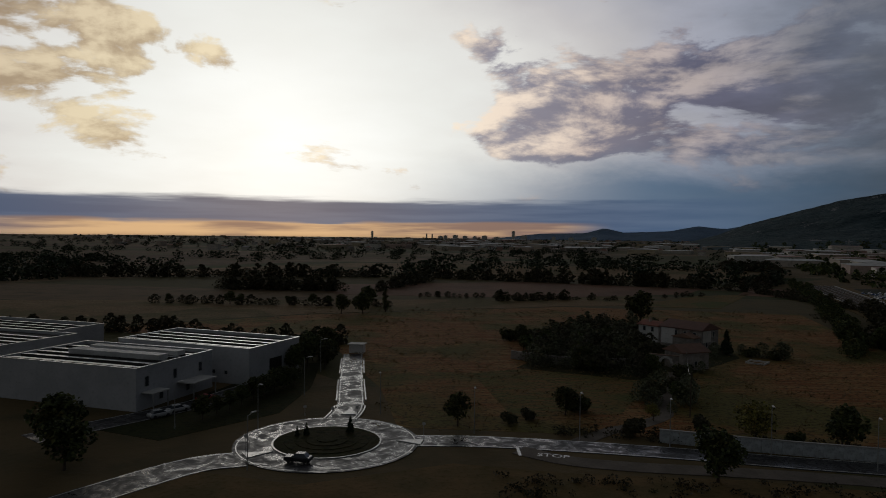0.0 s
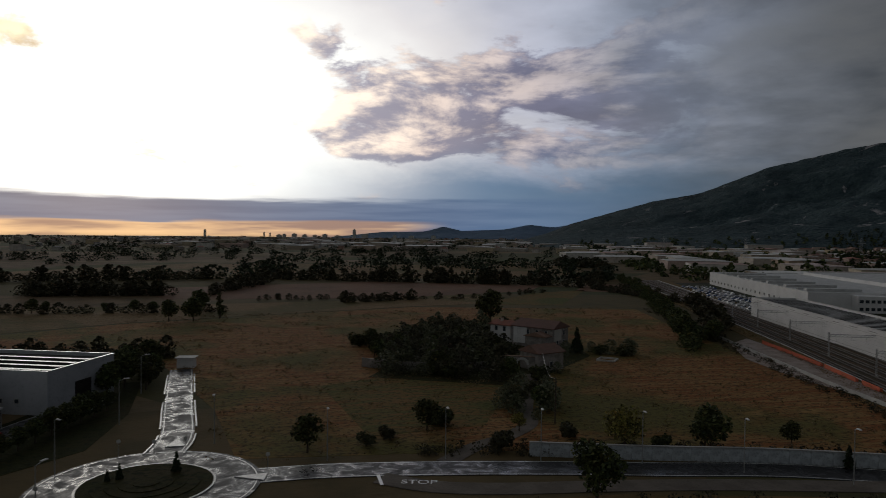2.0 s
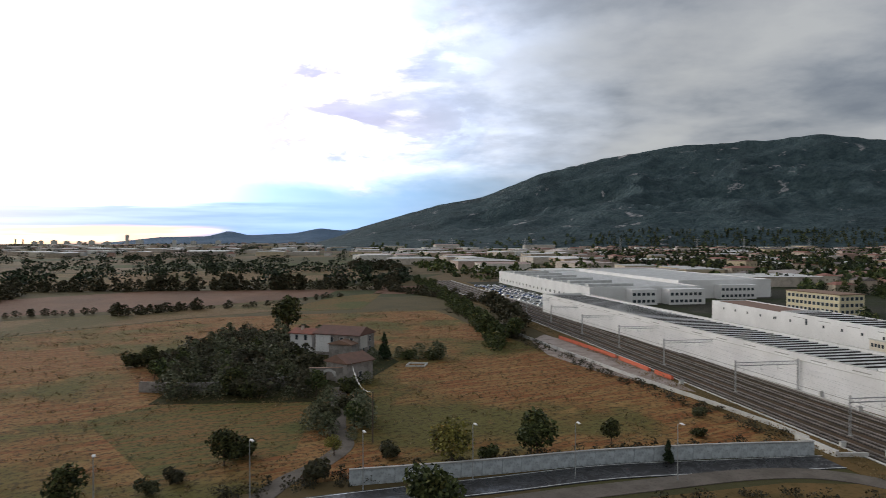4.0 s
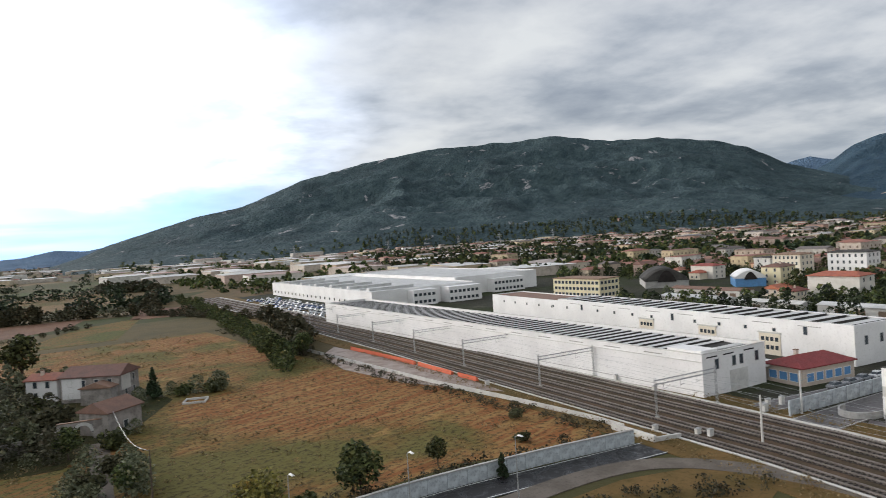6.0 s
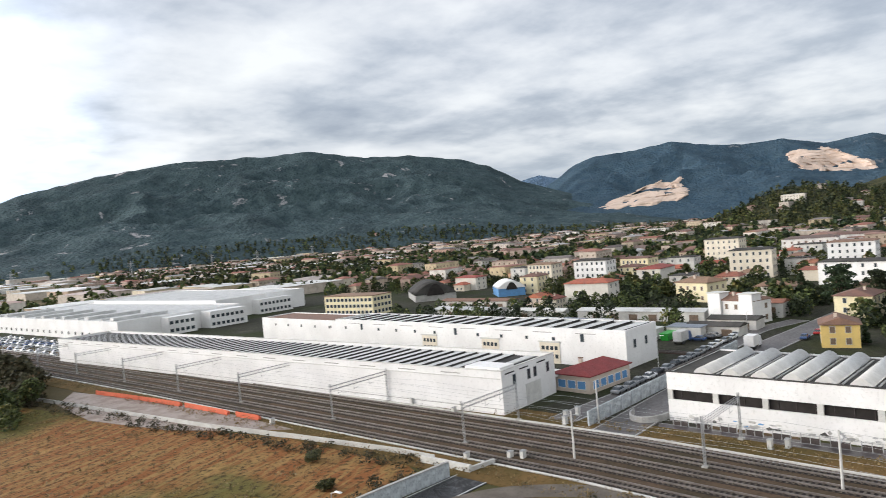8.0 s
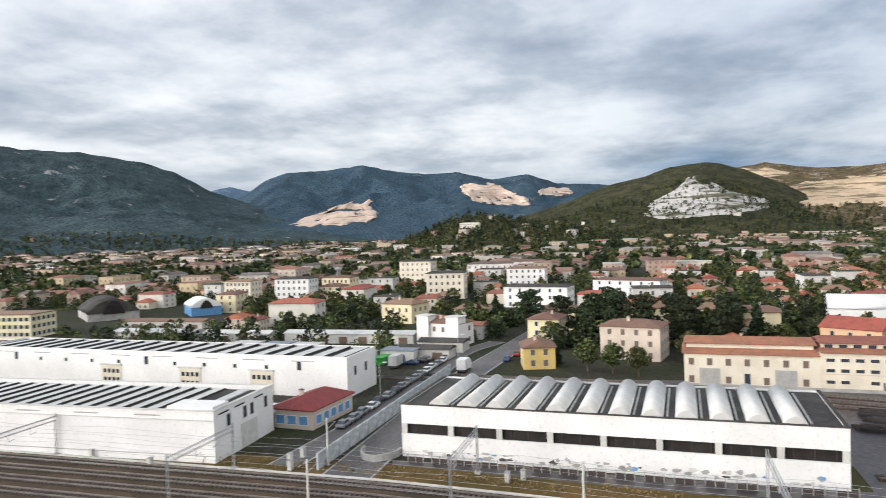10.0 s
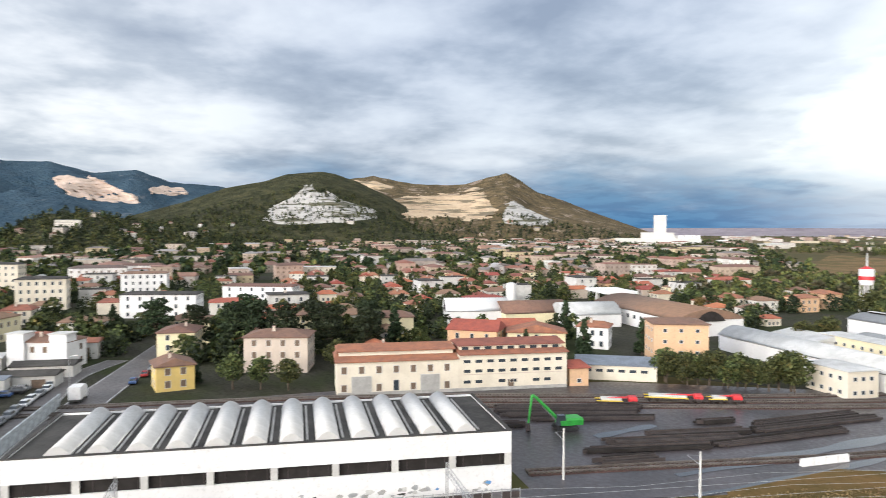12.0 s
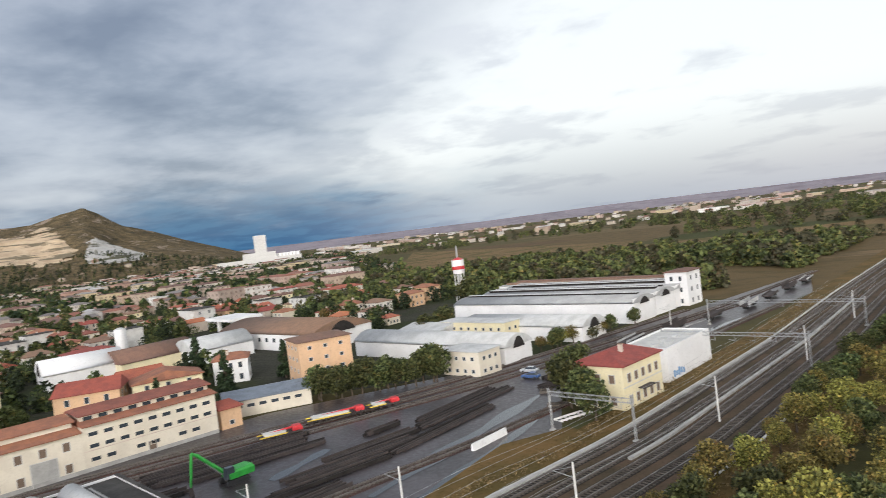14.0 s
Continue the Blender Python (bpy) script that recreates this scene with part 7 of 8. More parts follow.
thicket("works_trees", wood, M["leaf"], "trees between the distant works", 0.8, 40, 7)
south = []
for _ in range(6200):
    az, r = rng.uniform(132, 205), rng.choice([rng.uniform(230, 620), rng.uniform(230, 1500)])
    p = toward(az) * r
    dx = p.x - 85
    u, v = dx * 0.9336 - p.y * 0.3584, dx * 0.3584 + p.y * 0.9336
    if (u > 40 and v > -212 and u < 225) or (not free(p.x, p.y, 3) and v > -212) or -14 < u < 46 or (u > 300 and rng.random() < 0.3):
        continue
    if 110 < p.x < 560 and -1000 < p.y < -430 or (-60 < p.x < 110 and -620 < p.y < -420) or (295 < p.x < 430 and -370 < p.y < -250):
        continue
    if noise.noise(Vector((p.x / 130, p.y / 130, 0))) < (-0.42 if r < 700 else -0.12):
        continue
    south.append((p.x, p.y, 0, rng.uniform(3, 7), rng.uniform(5, 11)))
thicket("south_woods", south[::3], M["leaf"], "mixed woods south of the factories", 0.5, 110, 9)
thicket("south_scrub", south[1::3], M["leaf_scrub"], "brownish autumn woods south of the factories", 0.5, 110, 10)
thicket("south_bright_woods", south[2::3], M["leaf_south"], "yellowing trees south of the factories", 0.5, 100, 14)
crest = []
for _ in range(700):
    az, r = rng.uniform(87, 112), rng.uniform(830, 1900)
    p = toward(az) * r
    z = land(p.x, p.y)
    if 4 < z < 190:
        crest.append((p.x, p.y, z - 0.5, rng.uniform(4, 8), rng.uniform(5, 9)))
thicket("hillside_trees", crest, M["leaf"], "trees over the knoll and the lower hillside", 0.6, 40, 17)
west = []
for x0, y0, x1, y1, n, r, h in ((-140, 342, -20, 336, 26, 3, 4), (-20, 560, 183, 472, 60, 4.5, 9), (183, 472, 205, 440, 8, 4, 6), (-12, 388, 92, 382, 26, 2.2, 3), (92, 382, 160, 420, 16, 2, 2.6), (30, 372, 68, 384, 16, 3, 5), (-135, 428, -60, 424, 40, 5, 8), (-40, 425, -10, 520, 16, 5, 8), (200, 440, 205, 330, 30, 3.5, 5), (205, 330, 170, 262, 30, 4, 6), (170, 262, 140, 226, 18, 4, 7), (-300, 520, -40, 560, 60, 6, 9), (205, 450, 330, 690, 50, 5, 8), (330, 700, 300, 760, 14, 8, 12), (-200, 240, -90, 246, 40, 3, 5), (-90, 236, -30, 222, 20, 3, 5)):
    for k in range(n):
        t = k / n
        west.append((x0 + (x1 - x0) * t + rng.uniform(-3, 3), y0 + (y1 - y0) * t + rng.uniform(-3, 3), 0, r * rng.uniform(0.6, 1.2), h * rng.uniform(0.5, 1.25)))
thicket("field_hedges", west, M["leaf_scrub"], "field hedges and bushes in autumn colours", 0.42, 150, 11)
plain_trees = []
for _ in range(3000):
    az, r = rng.uniform(-40, 26), 560 + 3600 * rng.random() ** 1.4
    p = toward(az) * r
    if noise.noise(Vector((p.x / 260, p.y / 110, 3))) < 0.02:
        continue
    plain_trees.append((p.x, p.y, 0, rng.uniform(4, 13), rng.uniform(5, 11)))
thicket("plain_trees", plain_trees, M["leaf_dark"], "dark tree lines across the far plain", 0.5, 62, 12)
far_south = []
for _ in range(700):
    az, r = rng.uniform(142, 205), 900 + 3200 * rng.random()
    p = toward(az) * r
    if 110 < p.x < 560 and -1000 < p.y < -430 or noise.noise(Vector((p.x / 300, p.y / 120, 5))) < 0:
        continue
    far_south.append((p.x, p.y, 0, rng.uniform(6, 16), rng.uniform(5, 10)))
thicket("far_tree_lines", far_south, M["leaf"], "tree lines on the far southern plain", 0.7, 30, 13)
# scrub round the ruined farm
scrub = []
for _ in range(150):
    x, y = rng.uniform(20, 70), rng.uniform(172, 236)
    if x + (y - 172) * 0.1 < 24 or (y < 193 - (x - 24) * 0.74 and y < 196) or (x > 56 and 176 < y < 200) or (x - 74) ** 2 + (y - 226) ** 2 < 11**2:
        continue
    scrub.append((x, y))
for k, (x, y) in enumerate(scrub[:52]):
    plant("bush" if k % 4 else "round", x, y, rng.uniform(1.1, 1.8) if k % 4 else rng.uniform(0.55, 0.8), None, 0.05, group="farm scrub")
copse = []
while len(copse) < 300:
    x, y = rng.uniform(16, 80), rng.uniform(172, 266)
    mid_x, wide = 36 + (y - 174) * 0.34, 15 + 9 * math.sin((y - 172) / 94 * math.pi)
    if abs(x - mid_x) > wide or (x > 54 and y < 203) or (x > 66 and y < 236) or (x - 76) ** 2 + (y - 238) ** 2 < 49 or y < 191 - (x - 22) * 0.55:
        continue
    tall = 0.35 + 1.25 * rng.random() ** 1.6
    copse.append((x, y, 0, rng.uniform(1.8, 3.4), 4.6 * tall))
thicket("farm_copse", copse[::2], M["leaf_olive"], "dense grey-green scrub round the ruined farm", 0.27, 190, 41)
thicket("farm_undergrowth", copse[1::2], M["leaf_olive"], "olive undergrowth round the ruined farm", 0.25, 170, 42)
line_bush = []
for (x0, y0), (x1, y1), n, h0 in (((124, 208), (140, 236), 26, 5.5), ((140, 236), (156, 272), 24, 5.0), ((156, 272), (180, 325), 30, 5.0), ((180, 325), (226, 428), 44, 4.6), ((226, 428), (262, 525), 34, 5.0)):
    for k in range(n):
        t = (k + rng.random()) / n
        line_bush.append((x0 + (x1 - x0) * t + rng.uniform(-3.5, 3.5), y0 + (y1 - y0) * t + rng.uniform(-2, 2), 0, rng.uniform(1.6, 3.2), h0 * rng.uniform(0.5, 1.35)))
thicket("railway_hedge", line_bush, M["leaf"], "thick green hedge of bushes beside the railway", 0.24, 300, 43)
path_bush = []
for x, y, h in ((43, 150, 4.5), (44.5, 146, 4.0), (46, 155, 4.2), (49.5, 160, 4.6), (51.5, 147, 5.2), (53.5, 151, 5.0), (56, 157, 4.4), (57.5, 163, 3.6), (54, 170, 3.4), (62, 176, 3.2), (68, 182, 3.0), (47, 141, 2.2), (80, 205, 3.0), (83, 212, 3.4), (95, 206, 4.5), (99, 203, 5.0), (102, 206, 4.0), (91, 211, 3.2)):
    path_bush.append((x, y, 0, h * 0.55, h))
thicket("path_bushes", path_bush, M["leaf_olive"], "bushes crowding the dirt track and the farm", 0.22, 420, 44)
# single trees in the meadow and along the wall: x, y, kind, size
for x, y, kind, s in (
    (69, 117.5, "round", 0.86), (54.4, 119.5, "yellow", 0.86), (83.8, 116.4, "round", 0.5), (50.5, 148.1, "round", 0.66), (48.4, 128.7, "bush", 1.0), (78.5, 275, "round", 1.75),
    (86.3, 211, "cone", 0.72), (92, 207, "bush", 1.3), (98, 203, "bush", 1.2), (131.5, 226, "round", 1.0), (142, 224, "round", 0.95), (136, 233, "tall", 0.8), (111, 121, "bush", 0.8),
    (3.1, 129, "round", 0.7), (24.7, 138, "round", 0.7), (34.6, 124.8, "bush", 1.1), (69.1, 119.4, "round", 0.6), (56.3, 125.6, "yellow", 0.5), (13, 131, "bush", 0.9), (17, 134, "bush", 0.8),
    (40.5, 101.0, "round", 0.95), (-62, 112, "round", 1.15), (-56, 103, "round", 0.9), (84.3, 104.6, "cone", 0.34), (28, 141, "bush", 1.2), (46, 152, "bush", 1.4), (54, 160, "bush", 1.2), (41, 134, "yellow", 0.45), (100, 112, "bush", 0.7), (62, 121, "bush", 0.8),
    (-36, 335, "round", 1.2), (-25.5, 313, "tall", 0.9), (-35, 306, "round", 1.25), (-44, 304, "round", 1.0), (-135, 343, "round", 0.6), (-104, 341, "round", 0.75), (-98, 339, "round", 0.6), (-63, 338, "round", 0.7), (-55, 337, "round", 0.65), (-75, 340, "round", 0.6),
):
    plant(kind, x, y, s, None, 0.03, group="meadow trees")
for x, y, s in ((-16.0, 122.6, 0.3), (-23.5, 121, 0.2), (-25, 120.5, 0.16)):
    plant("cone", x, y, s, 0, 0.3, "small dark cypress on the roundabout island")
for k in range(9):
    plant("round", -45 + 1.3 * k, 131 + 4.0 * k, 0.55, None, 0.05, "small street tree beside the warehouses", "warehouse street trees")
for k in range(12):
    plant("round", -36 + rng.uniform(-4, 6), 176 + 2.8 * k, rng.uniform(0.6, 0.95), None, 0.05, group="trees by the gatehouse")
for k in range(16):
    x, y = 167.6 - 9.5 * k + rng.uniform(-3, 3), 488 + 4.5 * k + rng.uniform(-3, 3)
    plant("tall", x, y, rng.uniform(0.7, 1.05), None, 0, group="hedge trees")
# trees in the town's gardens, the cedars, and the planting round the factories
for x, y, s in ((233, 6, 1.0), (226, -6, 1.05), (218, -16, 1.0), (243, -4, 1.1), (236, -20, 1.0), (250, 12, 0.9), (264, 20, 0.95), (211, -24, 0.9), (228, -34, 0.95), (270, -10, 0.9), (256, -26, 0.85)):
    plant("cedar", x, y, s, 0, 0, group="cedars behind the railway offices")
for x, y, kind, s in ((192, 14, "round", 0.85), (196, 19, "round", 0.8), (188, 9, "round", 0.7), (200, -9, "round", 0.9), (197, -13, "tall", 0.7), (206, 24, "cone", 0.4), (81, -56, "round", 1.0), (84.5, -60, "round", 1.1), (86.5, -73, "round", 0.95), (78.5, -52, "round", 0.8), (175, -72, "cone", 0.95), (190, -64, "cone", 0.6), (206, -96, "cone", 0.9), (172, -93, "cone", 0.8), (166, -100, "round", 0.9), (162, -214, "round", 1.5), (154, -206, "round", 1.3), (146, -146, "round", 1.2), (150, -140, "round", 1.0), (101, -118, "round", 0.6), (95, -128, "bush", 1.2), (90, -139, "round", 0.55), (84, -148, "round", 0.6)):
    plant(kind, x, y, s * 1.15, None, 0.03, group="yard trees")
for k in range(15):
    t = k / 14
    plant("round", 146 - 25 * t + rng.uniform(-1, 1), -68 - 17 * t + rng.uniform(-1.5, 2), rng.uniform(0.75, 1.05), None, 0.05, "bushy green tree in the row by the yard", "tree row by the yard")
for k in range(9):
    plant("yellow", 109 - 2.2 * k, -107 - 3.4 * k + rng.uniform(-1, 1), rng.uniform(0.4, 0.6), None, 0.05, group="bushes by the factory")
# wood on the near side of the tracks
for k in range(34):
    v = -14 - 5.0 * k * 0.9 + rng.uniform(-2, 2)
    for u in (-16 - rng.uniform(0, 3), -23 - rng.uniform(0, 4), -31 - rng.uniform(0, 5)):
        x, y = rail(u + (track_u(v) + 3.5) * 0.9, v)
        kind = "yellow" if (k < 14 and rng.random() < 0.7) or rng.random() < 0.25 else "round"
        plant(kind, x, y, rng.uniform(0.62, 0.88) * (0.85 if u > -20 else 1.0), None, 0, group="wood beside the tracks")

# tufts of dry grass over the meadow and along the tracks
tufts = []
rng = random.Random(77)
for _ in range(5200):
    x, y = rng.uniform(-60, 150), rng.uniform(112, 330)
    dx = x - 85
    u, v = dx * 0.9336 - y * 0.3584, dx * 0.3584 + y * 0.9336
    if u > -18 or y < 124 - (x > 60) * (x - 60) * 0.45 or x < -14 - (y > 160) * (y - 160) * 0.4 or noise.noise(Vector((x / 14, y / 9, 0))) < -0.1:
        continue
    tufts.append((x, y, 0, rng.uniform(0.5, 1.3), rng.uniform(0.35, 0.9)))
for _ in range(2600):
    v = rng.uniform(-190, 320)
    u = track_u(v) + rng.choice([rng.uniform(-17, -12), rng.uniform(11.6, 15.5)])
    x, y = rail(u, v)
    tufts.append((x, y, 0.1, rng.uniform(0.5, 1.2), rng.uniform(0.3, 0.9)))
M["straw"] = leaf_material("straw", (0.075, 0.056, 0.022), (0.24, 0.165, 0.07), (0.17, 0.085, 0.035))
thicket("dry_grass_tufts", tufts, M["straw"], "tufts of dry grass in the meadow", 0.6, 10, 15)
brush = []
for _ in range(230):
    v = rng.uniform(100, 330)
    x, y = rail(float(np.interp(v, [104, 160, 200, 330], [-11, -19, -23, -34])) + rng.uniform(-3, 2), v)
    brush.append((x, y, 0, rng.uniform(0.5, 1.5), rng.uniform(0.4, 1.5)))
for _ in range(160):
    x, y = rng.uniform(20, 106), 0
    y = float(np.interp(x, [20, 56, 74, 107], [123, 117, 112.5, 98.5])) + rng.uniform(0, 5)
    brush.append((x, y, 0, rng.uniform(0.6, 1.5), rng.uniform(0.5, 1.6)))
for _ in range(130):
    x = rng.uniform(8, 100)
    y = float(np.interp(x, [8, 45, 75, 100], [103, 101, 95, 80])) - rng.uniform(0, 9)
    brush.append((x, y, 0, rng.uniform(0.6, 1.6), rng.uniform(0.4, 1.3)))
thicket("brushwood", brush, M["leaf_scrub"], "low brushwood along the fence and the wall", 0.55, 34, 16)

# ---- vehicles, machines and yard clutter ----
PAINT = {k: material("car_" + k, c, tuple(v * 0.85 for v in c), 0.3, 0.1, scale=1.5, fine=4, bump=0) for k, c in {"white": (0.72, 0.72, 0.72), "grey": (0.22, 0.23, 0.24), "black": (0.02, 0.02, 0.022), "blue": (0.05, 0.10, 0.24), "red": (0.35, 0.03, 0.03), "silver": (0.48, 0.49, 0.5)}.items()}
M["tyre"] = material("tyre", (0.02, 0.02, 0.02), (0.03, 0.03, 0.03), 0.9, scale=2, bump=0)


def loft(bm, sections):
    """A skin through closed outlines of equal length."""
    rows = [[bm.verts.new(p) for p in s] for s in sections]
    n = len(rows[0])
    for a, b in zip(rows, rows[1:]):
        for k in range(n):
            bm.faces.new((a[k], a[(k + 1) % n], b[(k + 1) % n], b[k]))
    bm.faces.new(rows[0][::-1])
    bm.faces.new(rows[-1])
    return bm


def rect(x0, x1, y0, y1, z):
    return [(x0, y0, z), (x1, y0, z), (x1, y1, z), (x0, y1, z)]


def make_car(color, label):
    root = thing("parked_car", label, "car", "parked cars")
    part("body", loft(bmesh.new(), [rect(-0.8, 0.8, -2.0, 2.0, 0.28), rect(-0.87, 0.87, -2.12, 2.12, 0.5), rect(-0.85, 0.85, -2.08, 2.08, 0.78), rect(-0.78, 0.78, -2.0, 1.95, 0.92)]), PAINT[color], root)
    part("window_band", loft(bmesh.new(), [rect(-0.74, 0.74, -1.65, 1.0, 0.92), rect(-0.6, 0.6, -1.2, 0.35, 1.38)]), M["glass"], root)
    part("roof", loft(bmesh.new(), [rect(-0.62, 0.62, -1.22, 0.37, 1.38), rect(-0.56, 0.56, -1.1, 0.25, 1.46)]), PAINT[color], root)
    for x in (-0.78, 0.78):
        for y in (-1.3, 1.3):
            part("wheel", rod(bmesh.new(), (x - 0.1, y, 0.32), (x + 0.1, y, 0.32), 0.32, 0.32, 12), M["tyre"], root)
    return root


CARS = {k: make_car(k, f"{k} parked car on wet asphalt") for k in PAINT}
placed = set()


def car(color, x, y, heading, z=0.1):
    m = spot(x, y, heading, z)
    if color in placed:
        return copy_thing(CARS[color], m)
    placed.add(color)
    CARS[color].matrix_basis = m
    return CARS[color]


rng = random.Random(3)
COLORS = list(PAINT)
o = car("black", -22.1, 107.6, -80, 0.14)
o["label"] = "dark car driving round the wet roundabout"
for k in range(17):
    x, y = rail(40 + 4.6 * k, 97.9 + rng.uniform(-0.3, 0.3))
    car(rng.choice(["white", "grey", "silver", "black", "grey"]), x, y, 111, 0.14)
for k in range(7):
    x, y = rail(108 + 8 * k, 80 + rng.uniform(-1, 1) - 0.6 * k)
    car(rng.choice(COLORS), x, y, 108, 0.15)
for k in range(8):
    x, y = rail(100 + 3 * k, 104 + rng.uniform(-2, 2))
    car(rng.choice(COLORS), x, y, 20 + rng.uniform(-8, 8), 0.05)
for row in range(5):  # storage lot by the works
    for k in range(18):
        if rng.random() < 0.86:
            x, y = rail(13.5 + 4.6 * row - 0.012 * (k * 8), 334 + 8.6 * k)
            car(rng.choice(["white", "white", "silver", "grey", "blue", "silver"]), x, y, 21 + 90 * (row % 2) + rng.uniform(-3, 3), 0.05)
for x, y, hd in ((-54, 133, 40), (-52, 137, 40), (-49.5, 146, 35), (99, -84, 100), (101, -90, 100), (92.5, -94, 90)):
    car(rng.choice(COLORS), x, y, hd, 0.1)


def lorry(x, y, heading, cab, boxm, label, length=7.0):
    root = thing("lorry", label, "lorry", at=spot(x, y, heading, 0.1))
    part("cargo_box", boxes((-1.2, -length, 0.9, 1.2, 0, 3.5)), boxm, root)
    part("cab", loft(bmesh.new(), [rect(-1.15, 1.15, 0.2, 2.2, 0.5), rect(-1.15, 1.15, 0.2, 2.25, 1.6), rect(-1.05, 1.05, 0.25, 1.9, 2.8)]), cab, root)
    part("windscreen", boxes((-0.95, 2.05, 1.6, 0.95, 2.2, 2.3)), M["glass"], root)
    part("chassis", boxes((-0.9, -length, 0.5, 0.9, 1.8, 0.9)), M["roof_dark"], root)
    for yy in (1.2, -length * 0.6, -length * 0.8):
        for xx in (-1.0, 1.0):
            part("wheel", rod(bmesh.new(), (xx - 0.14, yy, 0.5), (xx + 0.14, yy, 0.5), 0.5, 0.5, 12), M["tyre"], root)
    return root


lorry(204.5, 49, 111, PAINT["white"], M["white_wall"], "white box lorry on the wet street", 4.0)
lorry(165, 95, 20, PAINT["white"], M["white_wall"], "white lorry parked behind the warehouse", 6.0)
lorry(215, 66, 110, PAINT["blue"], M["roof_light"], "blue and white lorry beside the street", 5.0)
sk = thing("skip", "bright green steel skip container", "skip", at=spot(219.6, 70.5, 110))
part("body", loft(bmesh.new(), [rect(-1.1, 1.1, -2.6, 2.6, 0.15), rect(-1.25, 1.25, -3.2, 3.2, 2.1)]), M["green_paint"], sk)
part("rim", boxes((-1.32, -3.28, 2.1, 1.32, 3.28, 2.22)), M["green_paint"], sk)

# green material handler
ex = thing("excavator", "bright green tracked excavator with a raised boom", "excavator", at=spot(130.4, -20.4, 21))
for x in (-1.3, 1.3):
    part("track", loft(bmesh.new(), [rect(x - 0.3, x + 0.3, -1.7, 1.7, 0.1), rect(x - 0.3, x + 0.3, -2.1, 2.1, 0.5), rect(x - 0.3, x + 0.3, -1.8, 1.8, 0.95)]), M["tyre"], ex)
part("undercarriage", boxes((-1.0, -1.2, 0.5, 1.0, 1.2, 1.1)), M["roof_dark"], ex)
part("upper_body", loft(bmesh.new(), [rect(-1.4, 1.4, -2.9, 1.4, 1.1), rect(-1.4, 1.4, -3.0, 1.5, 2.0), rect(-1.2, 1.2, -2.8, 1.0, 2.4)]), M["green_paint"], ex)
part("cab", loft(bmesh.new(), [rect(-1.4, -0.2, 0.4, 2.0, 1.2), rect(-1.35, -0.25, 0.5, 1.8, 3.0)]), M["glass"], ex)
part("boom", rod(rod(bmesh.new(), (0.4, 1.2, 1.9), (0.4, 5.3, 5.9), 0.34, 0.3, 6), (0.4, 5.2, 5.9), (0.4, 6.3, 6.6), 0.3, 0.24, 6), M["green_paint"], ex)
part("stick", rod(bmesh.new(), (0.4, 6.3, 6.6), (0.4, 7.0, 1.6), 0.24, 0.18, 6), M["green_paint"], ex)
part("ram", rod(bmesh.new(), (0.4, 1.8, 1.9), (0.4, 4.2, 4.4), 0.12, 0.12, 6), M["steel"], ex)
part("grab", rod(bmesh.new(), (0.4, 7.0, 1.6), (0.4, 7.05, 0.2), 0.25, 0.5, 8), M["rust"], ex)


def track_machine(x, y, heading, length, label):
    root = thing("track_machine", label, "rail vehicle", "red track machines", at=spot(x, y, heading, 0.42))
    part("chassis", boxes((-1.2, 0, 0.55, 1.2, length, 0.8)), M["rust"], root)
    part("side_rail", boxes((-1.25, 3.2, 0.8, -1.1, length, 1.0), (1.1, 3.2, 0.8, 1.25, length, 1.0)), M["yellow_paint"], root)
    part("cab", loft(bmesh.new(), [rect(-0.85, 0.85, 0.2, 2.0, 0.8), rect(-0.85, 0.85, 0.15, 2.05, 1.3), rect(-0.75, 0.75, 0.4, 1.8, 1.75)]), M["bright_red"], root)
    part("boom", rod(bmesh.new(), (0, 1.6, 1.5), (0, length * 0.85, 1.15), 0.24, 0.16, 6), M["bright_red"], root)
    part("deck_load", boxes((-1.0, 3.4, 0.95, 1.0, length - 1, 1.35)), M["pale_concrete"], root)
    for yy in (1.0, 2.6, length - 2.6, length - 1.0):
        part("axle", rod(bmesh.new(), (-0.85, yy, 0.45), (0.85, yy, 0.45), 0.45, 0.45, 12), M["rust"], root)
    return root


track_machine(133.8, -44.6, 40, 8.5, "red track crane with a folded boom on a siding")
track_machine(127.2, -57.4, 46, 12.0, "red and yellow track maintenance wagon")
track_machine(122.2, -63.5, 43, 7.0, "red track crane with a cab")
def depot_shed(u, v, w, l, h, roof, label):
    """A long low shed: hollow walls, an overhanging low-pitched roof, doors along its side."""
    root = thing("depot_shed", label, "shed", "depot sheds", at=at_rail(u, v, 0, rng.uniform(-2, 2)))
    part("wall", hollow_walls(bmesh.new(), w, l, h, 0.25), M["pale_concrete"], root)
    bm = bmesh.new()
    loft(bm, [[(-0.4, y, h), (w + 0.4, y, h), (w + 0.4, y, h + 0.15), (w / 2, y, h + 1.0), (-0.4, y, h + 0.15)] for y in (-0.4, l + 0.4)])
    part("roof", bm, roof, root)
    for k in range(max(int(l / 7), 1)):
        part("door", boxes((-0.06, 2 + 7 * k, 0, 0.04, 5 + 7 * k, h * 0.72)), M["shutter"], root)
    return root


